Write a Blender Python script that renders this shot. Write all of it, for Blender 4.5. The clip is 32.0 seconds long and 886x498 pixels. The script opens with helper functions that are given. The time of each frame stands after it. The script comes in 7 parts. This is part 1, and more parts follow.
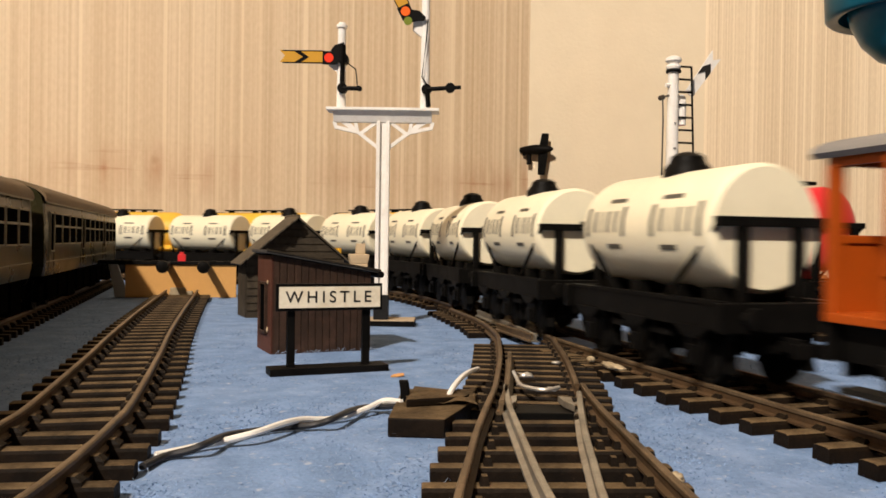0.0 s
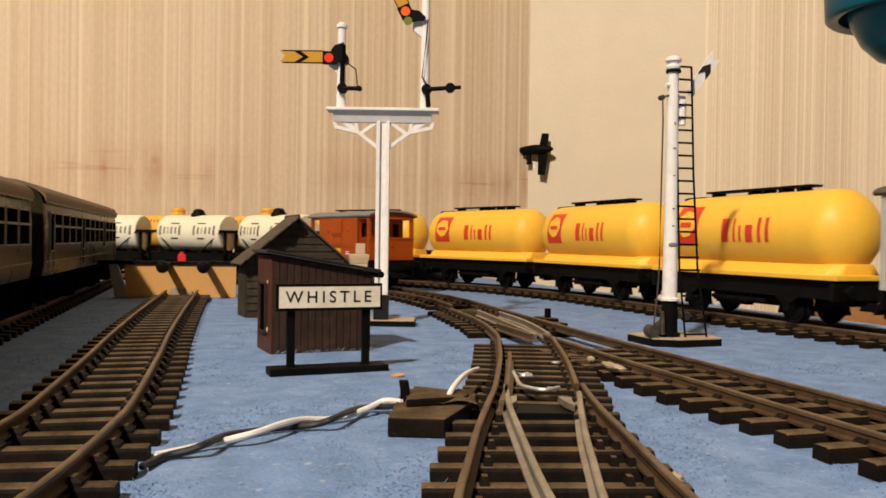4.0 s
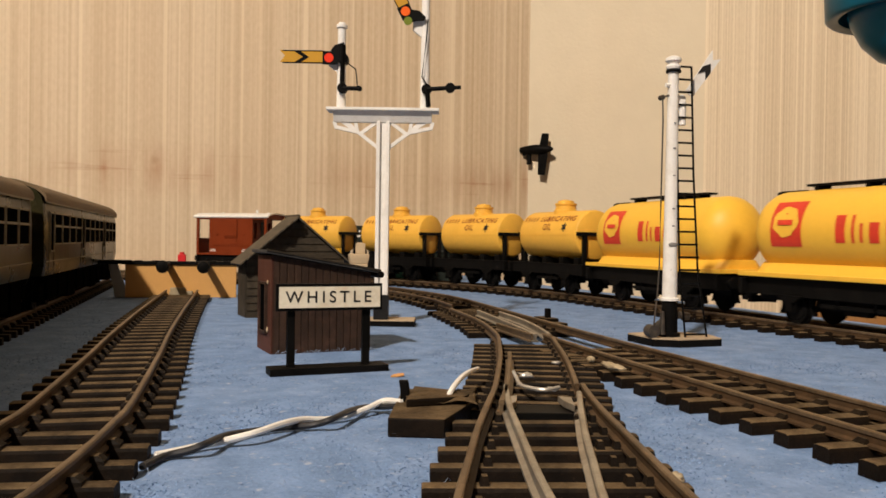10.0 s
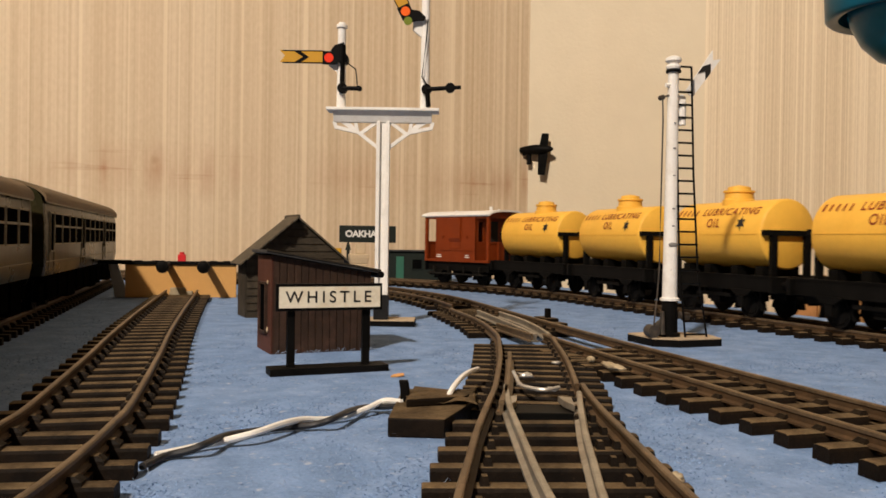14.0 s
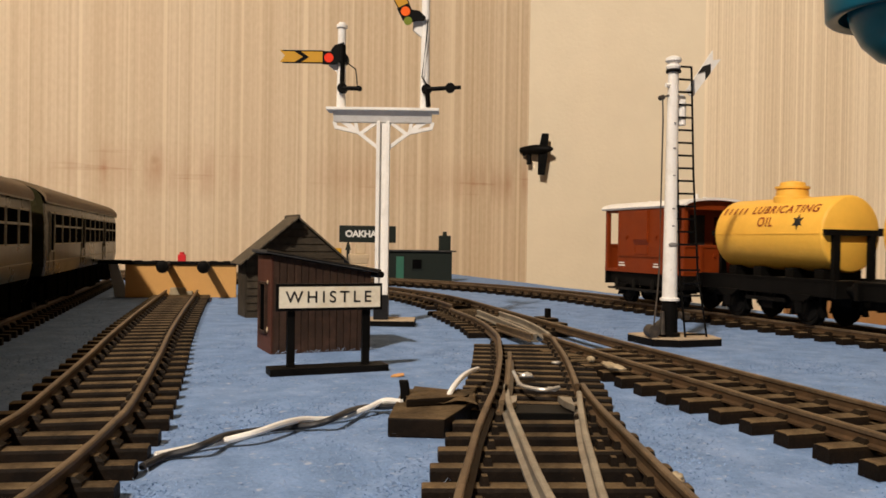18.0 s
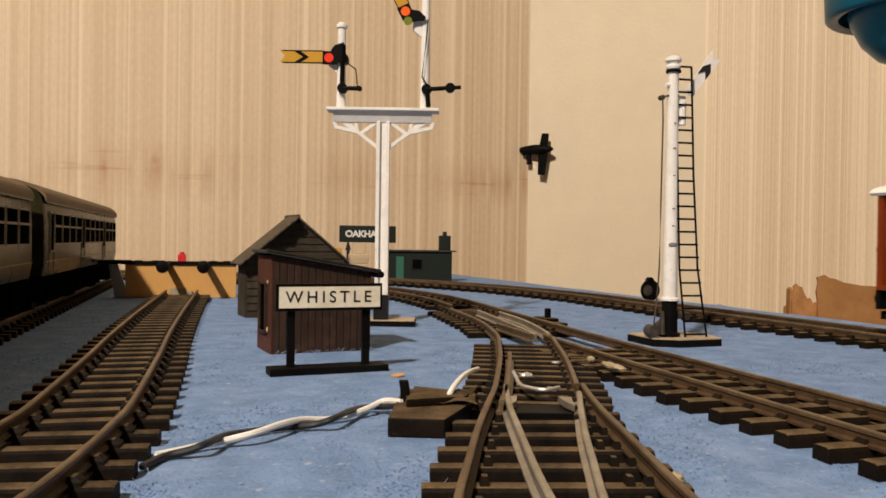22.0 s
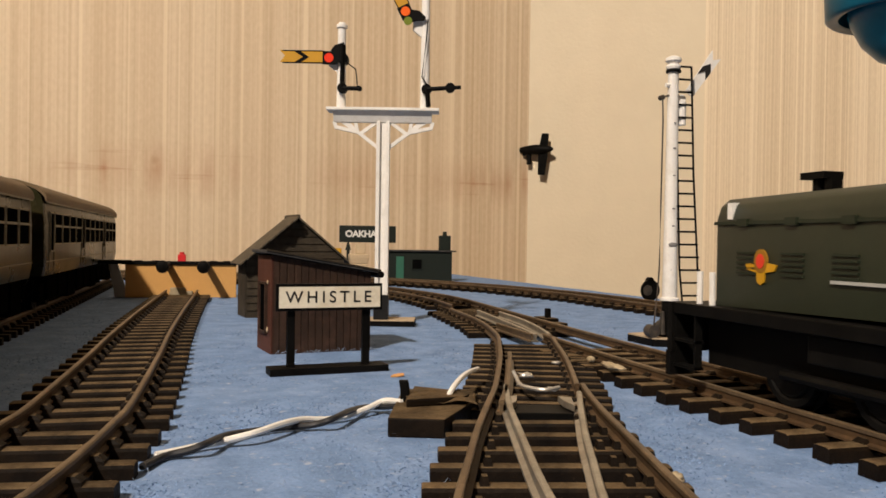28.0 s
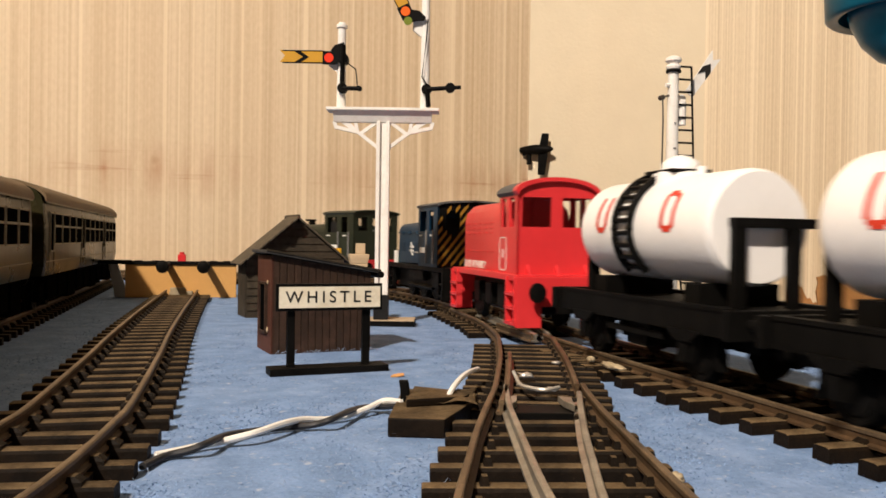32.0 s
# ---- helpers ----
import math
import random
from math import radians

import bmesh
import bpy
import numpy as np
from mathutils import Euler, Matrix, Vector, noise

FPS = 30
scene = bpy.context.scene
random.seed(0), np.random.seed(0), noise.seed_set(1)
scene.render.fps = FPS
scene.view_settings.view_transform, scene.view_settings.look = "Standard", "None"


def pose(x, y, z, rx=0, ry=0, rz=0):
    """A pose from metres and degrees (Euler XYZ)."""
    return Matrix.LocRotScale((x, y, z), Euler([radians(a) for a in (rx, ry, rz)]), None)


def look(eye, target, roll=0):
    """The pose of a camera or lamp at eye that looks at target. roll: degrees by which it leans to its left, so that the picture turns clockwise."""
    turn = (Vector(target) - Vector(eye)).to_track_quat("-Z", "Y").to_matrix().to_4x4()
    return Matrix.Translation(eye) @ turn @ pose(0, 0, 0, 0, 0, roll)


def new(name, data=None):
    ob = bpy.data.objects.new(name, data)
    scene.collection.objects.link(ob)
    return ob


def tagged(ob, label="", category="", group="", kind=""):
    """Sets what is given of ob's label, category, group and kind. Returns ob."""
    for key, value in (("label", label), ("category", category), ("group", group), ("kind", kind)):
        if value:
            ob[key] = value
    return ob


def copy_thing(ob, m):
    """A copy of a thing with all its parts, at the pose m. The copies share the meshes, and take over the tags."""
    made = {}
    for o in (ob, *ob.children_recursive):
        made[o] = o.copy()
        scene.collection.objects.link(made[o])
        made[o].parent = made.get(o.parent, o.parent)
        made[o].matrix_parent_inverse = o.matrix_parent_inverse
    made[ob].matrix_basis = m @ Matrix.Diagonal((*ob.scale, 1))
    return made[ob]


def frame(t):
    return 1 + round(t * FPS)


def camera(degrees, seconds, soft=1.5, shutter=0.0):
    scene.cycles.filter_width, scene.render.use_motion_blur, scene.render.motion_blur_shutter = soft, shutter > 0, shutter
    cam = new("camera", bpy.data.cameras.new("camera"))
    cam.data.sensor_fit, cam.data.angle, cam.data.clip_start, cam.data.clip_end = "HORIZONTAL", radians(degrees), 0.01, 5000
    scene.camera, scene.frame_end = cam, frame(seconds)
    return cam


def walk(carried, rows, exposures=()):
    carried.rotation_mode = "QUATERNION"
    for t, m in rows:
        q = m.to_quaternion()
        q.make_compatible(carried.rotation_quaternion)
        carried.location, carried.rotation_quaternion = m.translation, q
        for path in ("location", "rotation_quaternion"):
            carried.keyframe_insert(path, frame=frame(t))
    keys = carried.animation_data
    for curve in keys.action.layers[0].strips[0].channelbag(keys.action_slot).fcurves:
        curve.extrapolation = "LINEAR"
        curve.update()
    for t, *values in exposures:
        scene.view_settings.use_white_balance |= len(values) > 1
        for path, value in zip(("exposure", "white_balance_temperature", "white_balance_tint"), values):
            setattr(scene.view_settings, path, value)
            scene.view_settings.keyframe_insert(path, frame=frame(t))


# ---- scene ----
cam = camera(56.79, 32.0, soft=1.6, shutter=0.6)
EYE = (0.0, 0.0, 0.0351)
AIM = look(EYE, (0.0, 1.0, 0.0351 - 0.00949), roll=0.81)
walk(cam, [(0.0, AIM), (32.0, AIM)], [(0.0, 0.22), (2.0, 0.20), (3.5, 0.14), (6.0, 0.0), (29.5, 0.0), (30.5, 0.12), (31.0, 0.2), (32.0, 0.27)])

# ---- light ----
world = bpy.data.worlds.new("room_air")
scene.world = world
world.use_nodes = True
world.node_tree.nodes["Background"].inputs[0].default_value = (1.0, 0.9, 0.78, 1)
world.node_tree.nodes["Background"].inputs[1].default_value = 0.01

LAMP_AT = (-0.65, -1.18, 1.50)
bulb = bpy.data.lights.new("ceiling_bulb", "POINT")
bulb.energy, bulb.shadow_soft_size, bulb.color = 224, 0.045, (1.0, 0.885, 0.765)
lamp = new("ceiling_bulb", bulb)
lamp.location = LAMP_AT


# ---- materials ----
def mat(name, color, rough=0.6, metal=0.0, var=0.15, scale=60.0, bump=0.0, bscale=None, spec=0.3, coords="Object", tint=None, islands=0.0):
    """A surface with two scales of variation in tone and a fine relief."""
    m = bpy.data.materials.new(name)
    m.use_nodes = True
    nt = m.node_tree
    n, l = nt.nodes, nt.links
    b = n["Principled BSDF"]
    b.inputs["Roughness"].default_value, b.inputs["Metallic"].default_value = rough, metal
    b.inputs["Specular IOR Level"].default_value = spec
    tc = n.new("ShaderNodeTexCoord")
    a1 = n.new("ShaderNodeTexNoise")
    a1.inputs["Scale"].default_value, a1.inputs["Detail"].default_value = scale, 4
    a2 = n.new("ShaderNodeTexNoise")
    a2.inputs["Scale"].default_value, a2.inputs["Detail"].default_value = scale * 9, 3
    l.new(tc.outputs[coords], a1.inputs["Vector"]), l.new(tc.outputs[coords], a2.inputs["Vector"])
    mx = n.new("ShaderNodeMath")
    mx.operation = "MULTIPLY_ADD"
    mx.inputs[1].default_value = 0.45
    l.new(a2.outputs[0], mx.inputs[0]), l.new(a1.outputs[0], mx.inputs[2])
    rp = n.new("ShaderNodeMapRange")
    rp.inputs[1].default_value, rp.inputs[2].default_value = 0.45, 1.0
    rp.inputs[3].default_value, rp.inputs[4].default_value = 1 - var, 1 + var
    l.new(mx.outputs[0], rp.inputs[0])
    val = rp.outputs[0]
    if islands:
        oi = n.new("ShaderNodeObjectInfo")
        r2 = n.new("ShaderNodeMapRange")
        r2.inputs[3].default_value, r2.inputs[4].default_value = 1 - islands, 1 + islands
        l.new(oi.outputs["Random"], r2.inputs[0])
        mm = n.new("ShaderNodeMath")
        mm.operation = "MULTIPLY"
        l.new(val, mm.inputs[0]), l.new(r2.outputs[0], mm.inputs[1])
        val = mm.outputs[0]
    col = n.new("ShaderNodeMix")
    col.data_type, col.blend_type = "RGBA", "MULTIPLY"
    col.inputs[0].default_value = 1.0
    col.inputs[6].default_value = (*color, 1)
    l.new(val, col.inputs[7])
    out = col.outputs[2]
    if tint:
        tcol, amount, tscale = tint
        a3 = n.new("ShaderNodeTexNoise")
        a3.inputs["Scale"].default_value, a3.inputs["Detail"].default_value, a3.inputs["Roughness"].default_value = tscale, 6, 0.7
        l.new(tc.outputs[coords], a3.inputs["Vector"])
        r3 = n.new("ShaderNodeMapRange")
        r3.inputs[1].default_value, r3.inputs[2].default_value = 0.48, 0.68
        r3.inputs[3].default_value, r3.inputs[4].default_value = 0.0, amount
        l.new(a3.outputs[0], r3.inputs[0])
        c2 = n.new("ShaderNodeMix")
        c2.data_type = "RGBA"
        l.new(r3.outputs[0], c2.inputs[0]), l.new(out, c2.inputs[6])
        c2.inputs[7].default_value = (*tcol, 1)
        out = c2.outputs[2]
    l.new(out, b.inputs["Base Color"])
    rr = n.new("ShaderNodeMapRange")
    rr.inputs[3].default_value, rr.inputs[4].default_value = max(0.03, rough - 0.1), min(1, rough + 0.12)
    l.new(a1.outputs[0], rr.inputs[0]), l.new(rr.outputs[0], b.inputs["Roughness"])
    if bump:
        bp = n.new("ShaderNodeBump")
        bp.inputs["Distance"].default_value = bump
        bp.inputs["Strength"].default_value = 0.6
        a4 = n.new("ShaderNodeTexNoise")
        a4.inputs["Scale"].default_value, a4.inputs["Detail"].default_value = bscale or scale * 6, 4
        l.new(tc.outputs[coords], a4.inputs["Vector"])
        l.new(a4.outputs[0], bp.inputs["Height"])
        l.new(bp.outputs[0], b.inputs["Normal"])
    return m


def wallpaper(name, base, dark, pale, band, thread, marks, seed, soil=0.0):
    """Beige paper with uneven upright stripes, pale upright lines and fibre, and a reddish damp stain if soil; local x runs along the wall."""
    m = bpy.data.materials.new(name)
    m.use_nodes = True
    nt = m.node_tree
    n, l = nt.nodes, nt.links
    b = n["Principled BSDF"]
    b.inputs["Roughness"].default_value, b.inputs["Specular IOR Level"].default_value = 0.75, 0.25
    tc = n.new("ShaderNodeTexCoord")

    def stripes(fx, fz, lo, hi, detail=3, shift=0.0):
        mp = n.new("ShaderNodeMapping")
        mp.inputs["Scale"].default_value = (fx, 0.0, fz)
        mp.inputs["Location"].default_value = (seed + shift, seed * 0.37, shift)
        l.new(tc.outputs["Object"], mp.inputs["Vector"])
        t = n.new("ShaderNodeTexNoise")
        t.inputs["Scale"].default_value, t.inputs["Detail"].default_value = 1.0, detail
        l.new(mp.outputs[0], t.inputs["Vector"])
        r = n.new("ShaderNodeMapRange")
        r.inputs[1].default_value, r.inputs[2].default_value = lo, hi
        l.new(t.outputs[0], r.inputs[0])
        return r.outputs[0]

    def math2(op, a, c):
        q = n.new("ShaderNodeMath")
        q.operation = op
        for k, w in enumerate((a, c)):
            if isinstance(w, float):
                q.inputs[k].default_value = w
            else:
                l.new(w, q.inputs[k])
        return q.outputs[0]

    def blend(f, a, colour):
        c = n.new("ShaderNodeMix")
        c.data_type = "RGBA"
        if isinstance(a, tuple):
            c.inputs[6].default_value = (*a, 1)
        else:
            l.new(a, c.inputs[6])
        c.inputs[7].default_value = (*colour, 1)
        l.new(f, c.inputs[0])
        return c.outputs[2]

    wide = stripes(1.0 / band, 0.12, 0.40, 0.64)
    fine = stripes(1.0 / thread, 0.25, 0.34, 0.66, 2, 3.0)
    lines = stripes(0.75 / thread, 0.10, 0.61, 0.66, 0, 11.0)
    seams = stripes(0.55 / thread, 0.12, 0.62, 0.66, 0, 19.0)
    weave = stripes(1.4 / thread, 160.0, 0.3, 0.7, 1, 5.0)
    tone = math2("ADD", math2("ADD", math2("MULTIPLY", wide, 0.24 * marks), math2("MULTIPLY", fine, 0.44 * marks)), math2("MULTIPLY", weave, 0.14 * marks))
    out = blend(tone, base, dark)
    out = blend(math2("MULTIPLY", seams, 0.25), out, dark)
    out = blend(math2("MULTIPLY", lines, 0.5), out, pale)
    if soil:
        # damp soaked in along one height, drawn into upright streaks
        sep = n.new("ShaderNodeSeparateXYZ")
        l.new(tc.outputs["Object"], sep.inputs[0])
        hump = math2("SUBTRACT", 1.0, math2("MULTIPLY", math2("ABSOLUTE", math2("SUBTRACT", sep.outputs[2], 0.105), 0.0), 30.0))
        hump = math2("MAXIMUM", hump, 0.0)
        streak = stripes(85.0, 6.0, 0.36, 0.72, 3, 2.0)
        patch = stripes(5.0, 7.0, 0.34, 0.60, 2, 8.0)
        edge = stripes(10.0, 160.0, 0.60, 0.70, 3, 4.0)
        wet = math2("MULTIPLY", math2("MULTIPLY", hump, patch), math2("ADD", math2("MULTIPLY", streak, 0.8), math2("MULTIPLY", edge, 0.5)))
        out = blend(math2("MULTIPLY", wet, soil), out, (0.42, 0.19, 0.095))
        spots = stripes(28.0, 28.0, 0.73, 0.80, 2, 6.0)
        out = blend(math2("MULTIPLY", spots, 0.35), out, (0.40, 0.22, 0.11))
    l.new(out, b.inputs["Base Color"])
    bp = n.new("ShaderNodeBump")
    bp.inputs["Distance"].default_value, bp.inputs["Strength"].default_value = 0.0004, 0.4
    l.new(fine, bp.inputs["Height"]), l.new(bp.outputs[0], b.inputs["Normal"])
    return m


M_PAPER = wallpaper("striped_wallpaper", (0.79, 0.63, 0.435), (0.50, 0.34, 0.19), (0.86, 0.71, 0.50), 0.040, 0.0050, 0.95, 3.1, 1.0)
M_PAPER2 = wallpaper("ribbed_wallpaper", (0.90, 0.755, 0.55), (0.55, 0.41, 0.25), (0.94, 0.81, 0.61), 0.05, 0.0020, 1.0, 7.7)
# out-of-view walls, and the ceiling below, are darkened to hold down fill light
M_UNSEENWALL = wallpaper("dark_unseen_wall", (0.16, 0.115, 0.075), (0.09, 0.06, 0.035), (0.17, 0.12, 0.08), 0.3, 0.02, 1.0, 1.3)
M_PLAIN = mat("bare_plaster", (0.77, 0.655, 0.475), 0.8, var=0.05, scale=4, bump=0.0006, bscale=220, spec=0.2, tint=((0.70, 0.57, 0.40), 0.35, 3))
M_CEIL = mat("dark_unseen_ceiling", (0.15, 0.125, 0.10), 0.9, var=0.05, scale=3, spec=0.2)
M_CARPET = mat("room_carpet", (0.09, 0.06, 0.045), 0.95, var=0.3, scale=40, spec=0.1)
M_WOODEDGE = mat("chipboard", (0.42, 0.29, 0.17), 0.8, var=0.2, scale=90, spec=0.2)
# sides near-black for the shade between sleepers; tops paler with dust and lamplight
M_SLEEPER = mat("shaded_brown_plastic_sleeper", (0.0070, 0.0044, 0.0024), 0.62, var=0.3, scale=160, bump=0.00025, bscale=1100, tint=((0.024, 0.013, 0.006), 0.30, 240), islands=0.2, spec=0.10)
M_DUSTLIT = mat("dusty_lit_sleeper_top", (0.066, 0.043, 0.021), 0.78, var=0.65, scale=180, bump=0.0005, bscale=1000, tint=((0.17, 0.12, 0.065), 0.5, 260), islands=0.25, spec=0.15)
M_RAIL = mat("tarnished_rail", (0.15, 0.105, 0.062), 0.45, 0.5, var=0.45, scale=120, tint=((0.075, 0.042, 0.021), 0.8, 70), bump=0.0001, bscale=900)
# rust brown darkened to carry the shade below the rail head
M_RAILWEB = mat("shaded_rusty_rail_web", (0.055, 0.033, 0.016), 0.65, 0.1, var=0.5, scale=150, tint=((0.11, 0.06, 0.028), 0.5, 90), spec=0.2)
M_BRIGHT = mat("bare_nickel_rail", (0.40, 0.37, 0.31), 0.42, 0.75, var=0.3, scale=150, tint=((0.20, 0.15, 0.10), 0.6, 90), bump=0.0001, bscale=800)
M_BLACK = mat("black_plastic", (0.0040, 0.0037, 0.0033), 0.5, var=0.3, scale=150, tint=((0.013, 0.011, 0.009), 0.22, 120), spec=0.06)
M_BLACKGLOSS = mat("black_enamel", (0.014, 0.013, 0.012), 0.35, var=0.2, scale=200)
M_WHITEPAINT = mat("white_enamel", (0.78, 0.75, 0.70), 0.42, var=0.07, scale=140, tint=((0.55, 0.48, 0.38), 0.3, 260))
M_CREAM = mat("cream_plastic", (0.82, 0.75, 0.55), 0.38, var=0.05, scale=60, tint=((0.66, 0.57, 0.38), 0.25, 50))
M_WHITE = mat("white_plastic", (0.86, 0.83, 0.80), 0.3, var=0.04, scale=60)
M_YELLOW = mat("yellow_plastic", (0.82, 0.475, 0.050), 0.47, var=0.06, scale=60, tint=((0.66, 0.34, 0.03), 0.25, 60))
M_YELLOW2 = mat("buff_yellow_plastic", (0.80, 0.44, 0.06), 0.5, var=0.07, scale=60, tint=((0.62, 0.30, 0.03), 0.3, 55))
M_RED = mat("red_plastic", (0.64, 0.032, 0.036), 0.35, var=0.06, scale=60)
M_REDMARK = mat("red_print", (0.62, 0.045, 0.02), 0.45, var=0.12, scale=300)
M_ORANGE = mat("bauxite_orange_plastic", (0.35, 0.060, 0.004), 0.5, var=0.1, scale=70, spec=0.2)
M_BROWN = mat("bauxite_brown_plastic", (0.175, 0.026, 0.003), 0.5, var=0.12, scale=70, tint=((0.21, 0.038, 0.008), 0.4, 90), spec=0.18)
M_GREY = mat("grey_plastic", (0.40, 0.40, 0.37), 0.45, var=0.07, scale=70)
M_DARKGREY = mat("dark_grey_plastic", (0.09, 0.088, 0.085), 0.6, var=0.15, scale=90)
M_ROOFGREY = mat("grey_roof", (0.20, 0.19, 0.18), 0.6, var=0.15, scale=90)
M_LOCOGREEN = mat("loco_green", (0.017, 0.022, 0.012), 0.42, var=0.12, scale=80, tint=((0.034, 0.036, 0.021), 0.35, 60))
M_LOCOBLUE = mat("loco_blue", (0.006, 0.031, 0.064), 0.45, var=0.15, scale=80, tint=((0.016, 0.042, 0.070), 0.3, 70), spec=0.16)
M_STRIPE = mat("warning_yellow", (0.27, 0.130, 0.011), 0.5, var=0.15, scale=150)
M_FOOT = mat("dusty_footboard", (0.009, 0.008, 0.0065), 0.7, var=0.4, scale=150, tint=((0.04, 0.034, 0.026), 0.35, 200), spec=0.1)
M_VANROOF = mat("sooty_van_roof", (0.075, 0.062, 0.045), 0.65, var=0.2, scale=90, spec=0.2)
M_DARKINSIDE = mat("dark_interior", (0.012, 0.011, 0.010), 0.7, var=0.2, scale=80)
M_GLASSDARK = mat("dark_window_glazing", (0.003, 0.003, 0.003), 0.6, var=0.1, scale=80, spec=0.0)
# near-black without specular, holding the railcar's underfloor as dark as its shade
M_UNDERSIDE = mat("matt_black_underside", (0.0030, 0.0028, 0.0025), 0.95, var=0.3, scale=120, spec=0.0)
M_INK = mat("black_print", (0.014, 0.013, 0.012), 0.6, var=0.2, scale=300)
M_RUSTINK = mat("rust_red_print", (0.24, 0.035, 0.008), 0.6, var=0.3, scale=500)
M_GREYINK = mat("grey_print", (0.085, 0.078, 0.06), 0.6, var=0.3, scale=600)
M_WHITEINK = mat("white_print", (0.75, 0.72, 0.66), 0.6, var=0.15, scale=500)
M_HUTWOOD = mat("painted_hut_planks", (0.030, 0.015, 0.008), 0.65, var=0.25, scale=130, bump=0.0001, bscale=900, tint=((0.095, 0.045, 0.03), 0.4, 180), islands=0.12)
M_HUTRED = mat("red_brown_hut_end", (0.072, 0.023, 0.012), 0.7, var=0.2, scale=150, tint=((0.10, 0.04, 0.03), 0.5, 200))
M_SHEDWOOD = mat("weathered_shed_planks", (0.032, 0.023, 0.013), 0.75, var=0.3, scale=150, bump=0.0001, bscale=900, tint=((0.085, 0.066, 0.042), 0.45, 160), islands=0.18)
M_SLATE = mat("weathered_roof_tiles", (0.075, 0.058, 0.038), 0.75, var=0.3, scale=160, tint=((0.20, 0.165, 0.115), 0.55, 130), islands=0.22)
M_FELT = mat("black_roof_felt", (0.035, 0.033, 0.032), 0.8, var=0.25, scale=180, tint=((0.12, 0.11, 0.10), 0.4, 220))
M_BUFFER = mat("buff_card", (0.60, 0.32, 0.10), 0.6, var=0.06, scale=70, tint=((0.50, 0.25, 0.07), 0.3, 40))
M_PLINTH = mat("stone_grey_plinth", (0.38, 0.29, 0.19), 0.8, var=0.2, scale=160, tint=((0.36, 0.28, 0.19), 0.4, 130))
M_SIGN = mat("grubby_cream_sign", (0.72, 0.66, 0.52), 0.6, var=0.08, scale=150, tint=((0.50, 0.36, 0.19), 0.45, 130))
M_ARM = mat("yellow_signal_arm", (0.50, 0.255, 0.010), 0.45, var=0.05, scale=200)
M_LENSRED = mat("red_spectacle", (0.75, 0.045, 0.02), 0.2, var=0.05)
M_LENSORANGE = mat("orange_spectacle", (0.85, 0.13, 0.02), 0.2, var=0.05)
M_LENSGREEN = mat("green_spectacle", (0.16, 0.20, 0.03), 0.2, var=0.05)
M_STONE = mat("sandy_plaster", (0.50, 0.38, 0.24), 0.8, var=0.12, scale=160)
M_DARKHUT = mat("dark_green_hut", (0.007, 0.0115, 0.0075), 0.7, var=0.2, scale=120)
M_HUTDOOR = mat("green_hut_door", (0.035, 0.13, 0.085), 0.5, var=0.1, scale=120)
M_CARD = mat("brown_corrugated_card", (0.31, 0.145, 0.045), 0.8, var=0.12, scale=40, tint=((0.50, 0.27, 0.12), 0.4, 30))
M_CARDIN = mat("torn_card_edge", (0.38, 0.18, 0.065), 0.9, var=0.35, scale=120)
M_TEAL = mat("glossy_teal_plastic", (0.004, 0.115, 0.19), 0.3, var=0.08, scale=60)
M_WIREW = mat("white_cable_sleeve", (0.75, 0.72, 0.66), 0.5, var=0.08, scale=300)
M_WIREB = mat("black_cable_sleeve", (0.02, 0.02, 0.022), 0.45, var=0.1, scale=300)
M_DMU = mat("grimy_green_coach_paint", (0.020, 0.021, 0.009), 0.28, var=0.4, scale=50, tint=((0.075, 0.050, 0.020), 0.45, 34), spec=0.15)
M_DMUROOF = mat("dusty_coach_roof", (0.15, 0.10, 0.052), 0.7, var=0.15, scale=60)
M_DMULINE = mat("coach_lining", (0.17, 0.14, 0.08), 0.5, var=0.1)
M_LEAF = mat("orange_paper_scrap", (0.62, 0.30, 0.10), 0.8, var=0.2, scale=300)
M_FIBRE = mat("pale_blue_fibre", (0.26, 0.33, 0.46), 0.9, var=0.3, scale=300, spec=0.1)
M_SOLDER = mat("solder_blob", (0.55, 0.52, 0.47), 0.42, 0.7, var=0.25, scale=300)
M_GLUE = mat("dried_glue", (0.34, 0.27, 0.17), 0.6, var=0.2, scale=400)
M_IRON = mat("dull_iron", (0.05, 0.042, 0.034), 0.55, 0.3, var=0.3, scale=200, tint=((0.14, 0.10, 0.07), 0.5, 220))


def blue_felt():
    """Fibrous pale blue paper felt with white flecks."""
    m = mat("blue_felt", (0.158, 0.245, 0.415), 0.95, var=0.22, scale=120, bump=0.0006, bscale=700, spec=0.1, tint=((0.27, 0.34, 0.49), 0.35, 60))
    n, l = m.node_tree.nodes, m.node_tree.links
    b = n["Principled BSDF"]
    src = b.inputs["Base Color"].links[0].from_socket
    tc = [x for x in n if x.bl_idname == "ShaderNodeTexCoord"][0]
    t = n.new("ShaderNodeTexNoise")
    t.inputs["Scale"].default_value, t.inputs["Detail"].default_value, t.inputs["Roughness"].default_value = 420, 3, 0.6
    l.new(tc.outputs["Object"], t.inputs["Vector"])
    r = n.new("ShaderNodeMapRange")
    r.inputs[1].default_value, r.inputs[2].default_value, r.inputs[4].default_value = 0.60, 0.74, 0.6
    l.new(t.outputs[0], r.inputs[0])
    c = n.new("ShaderNodeMix")
    c.data_type = "RGBA"
    c.inputs[7].default_value = (0.46, 0.48, 0.52, 1)
    l.new(r.outputs[0], c.inputs[0]), l.new(src, c.inputs[6]), l.new(c.outputs[2], b.inputs["Base Color"])
    return m


M_FELTBLUE = blue_felt()


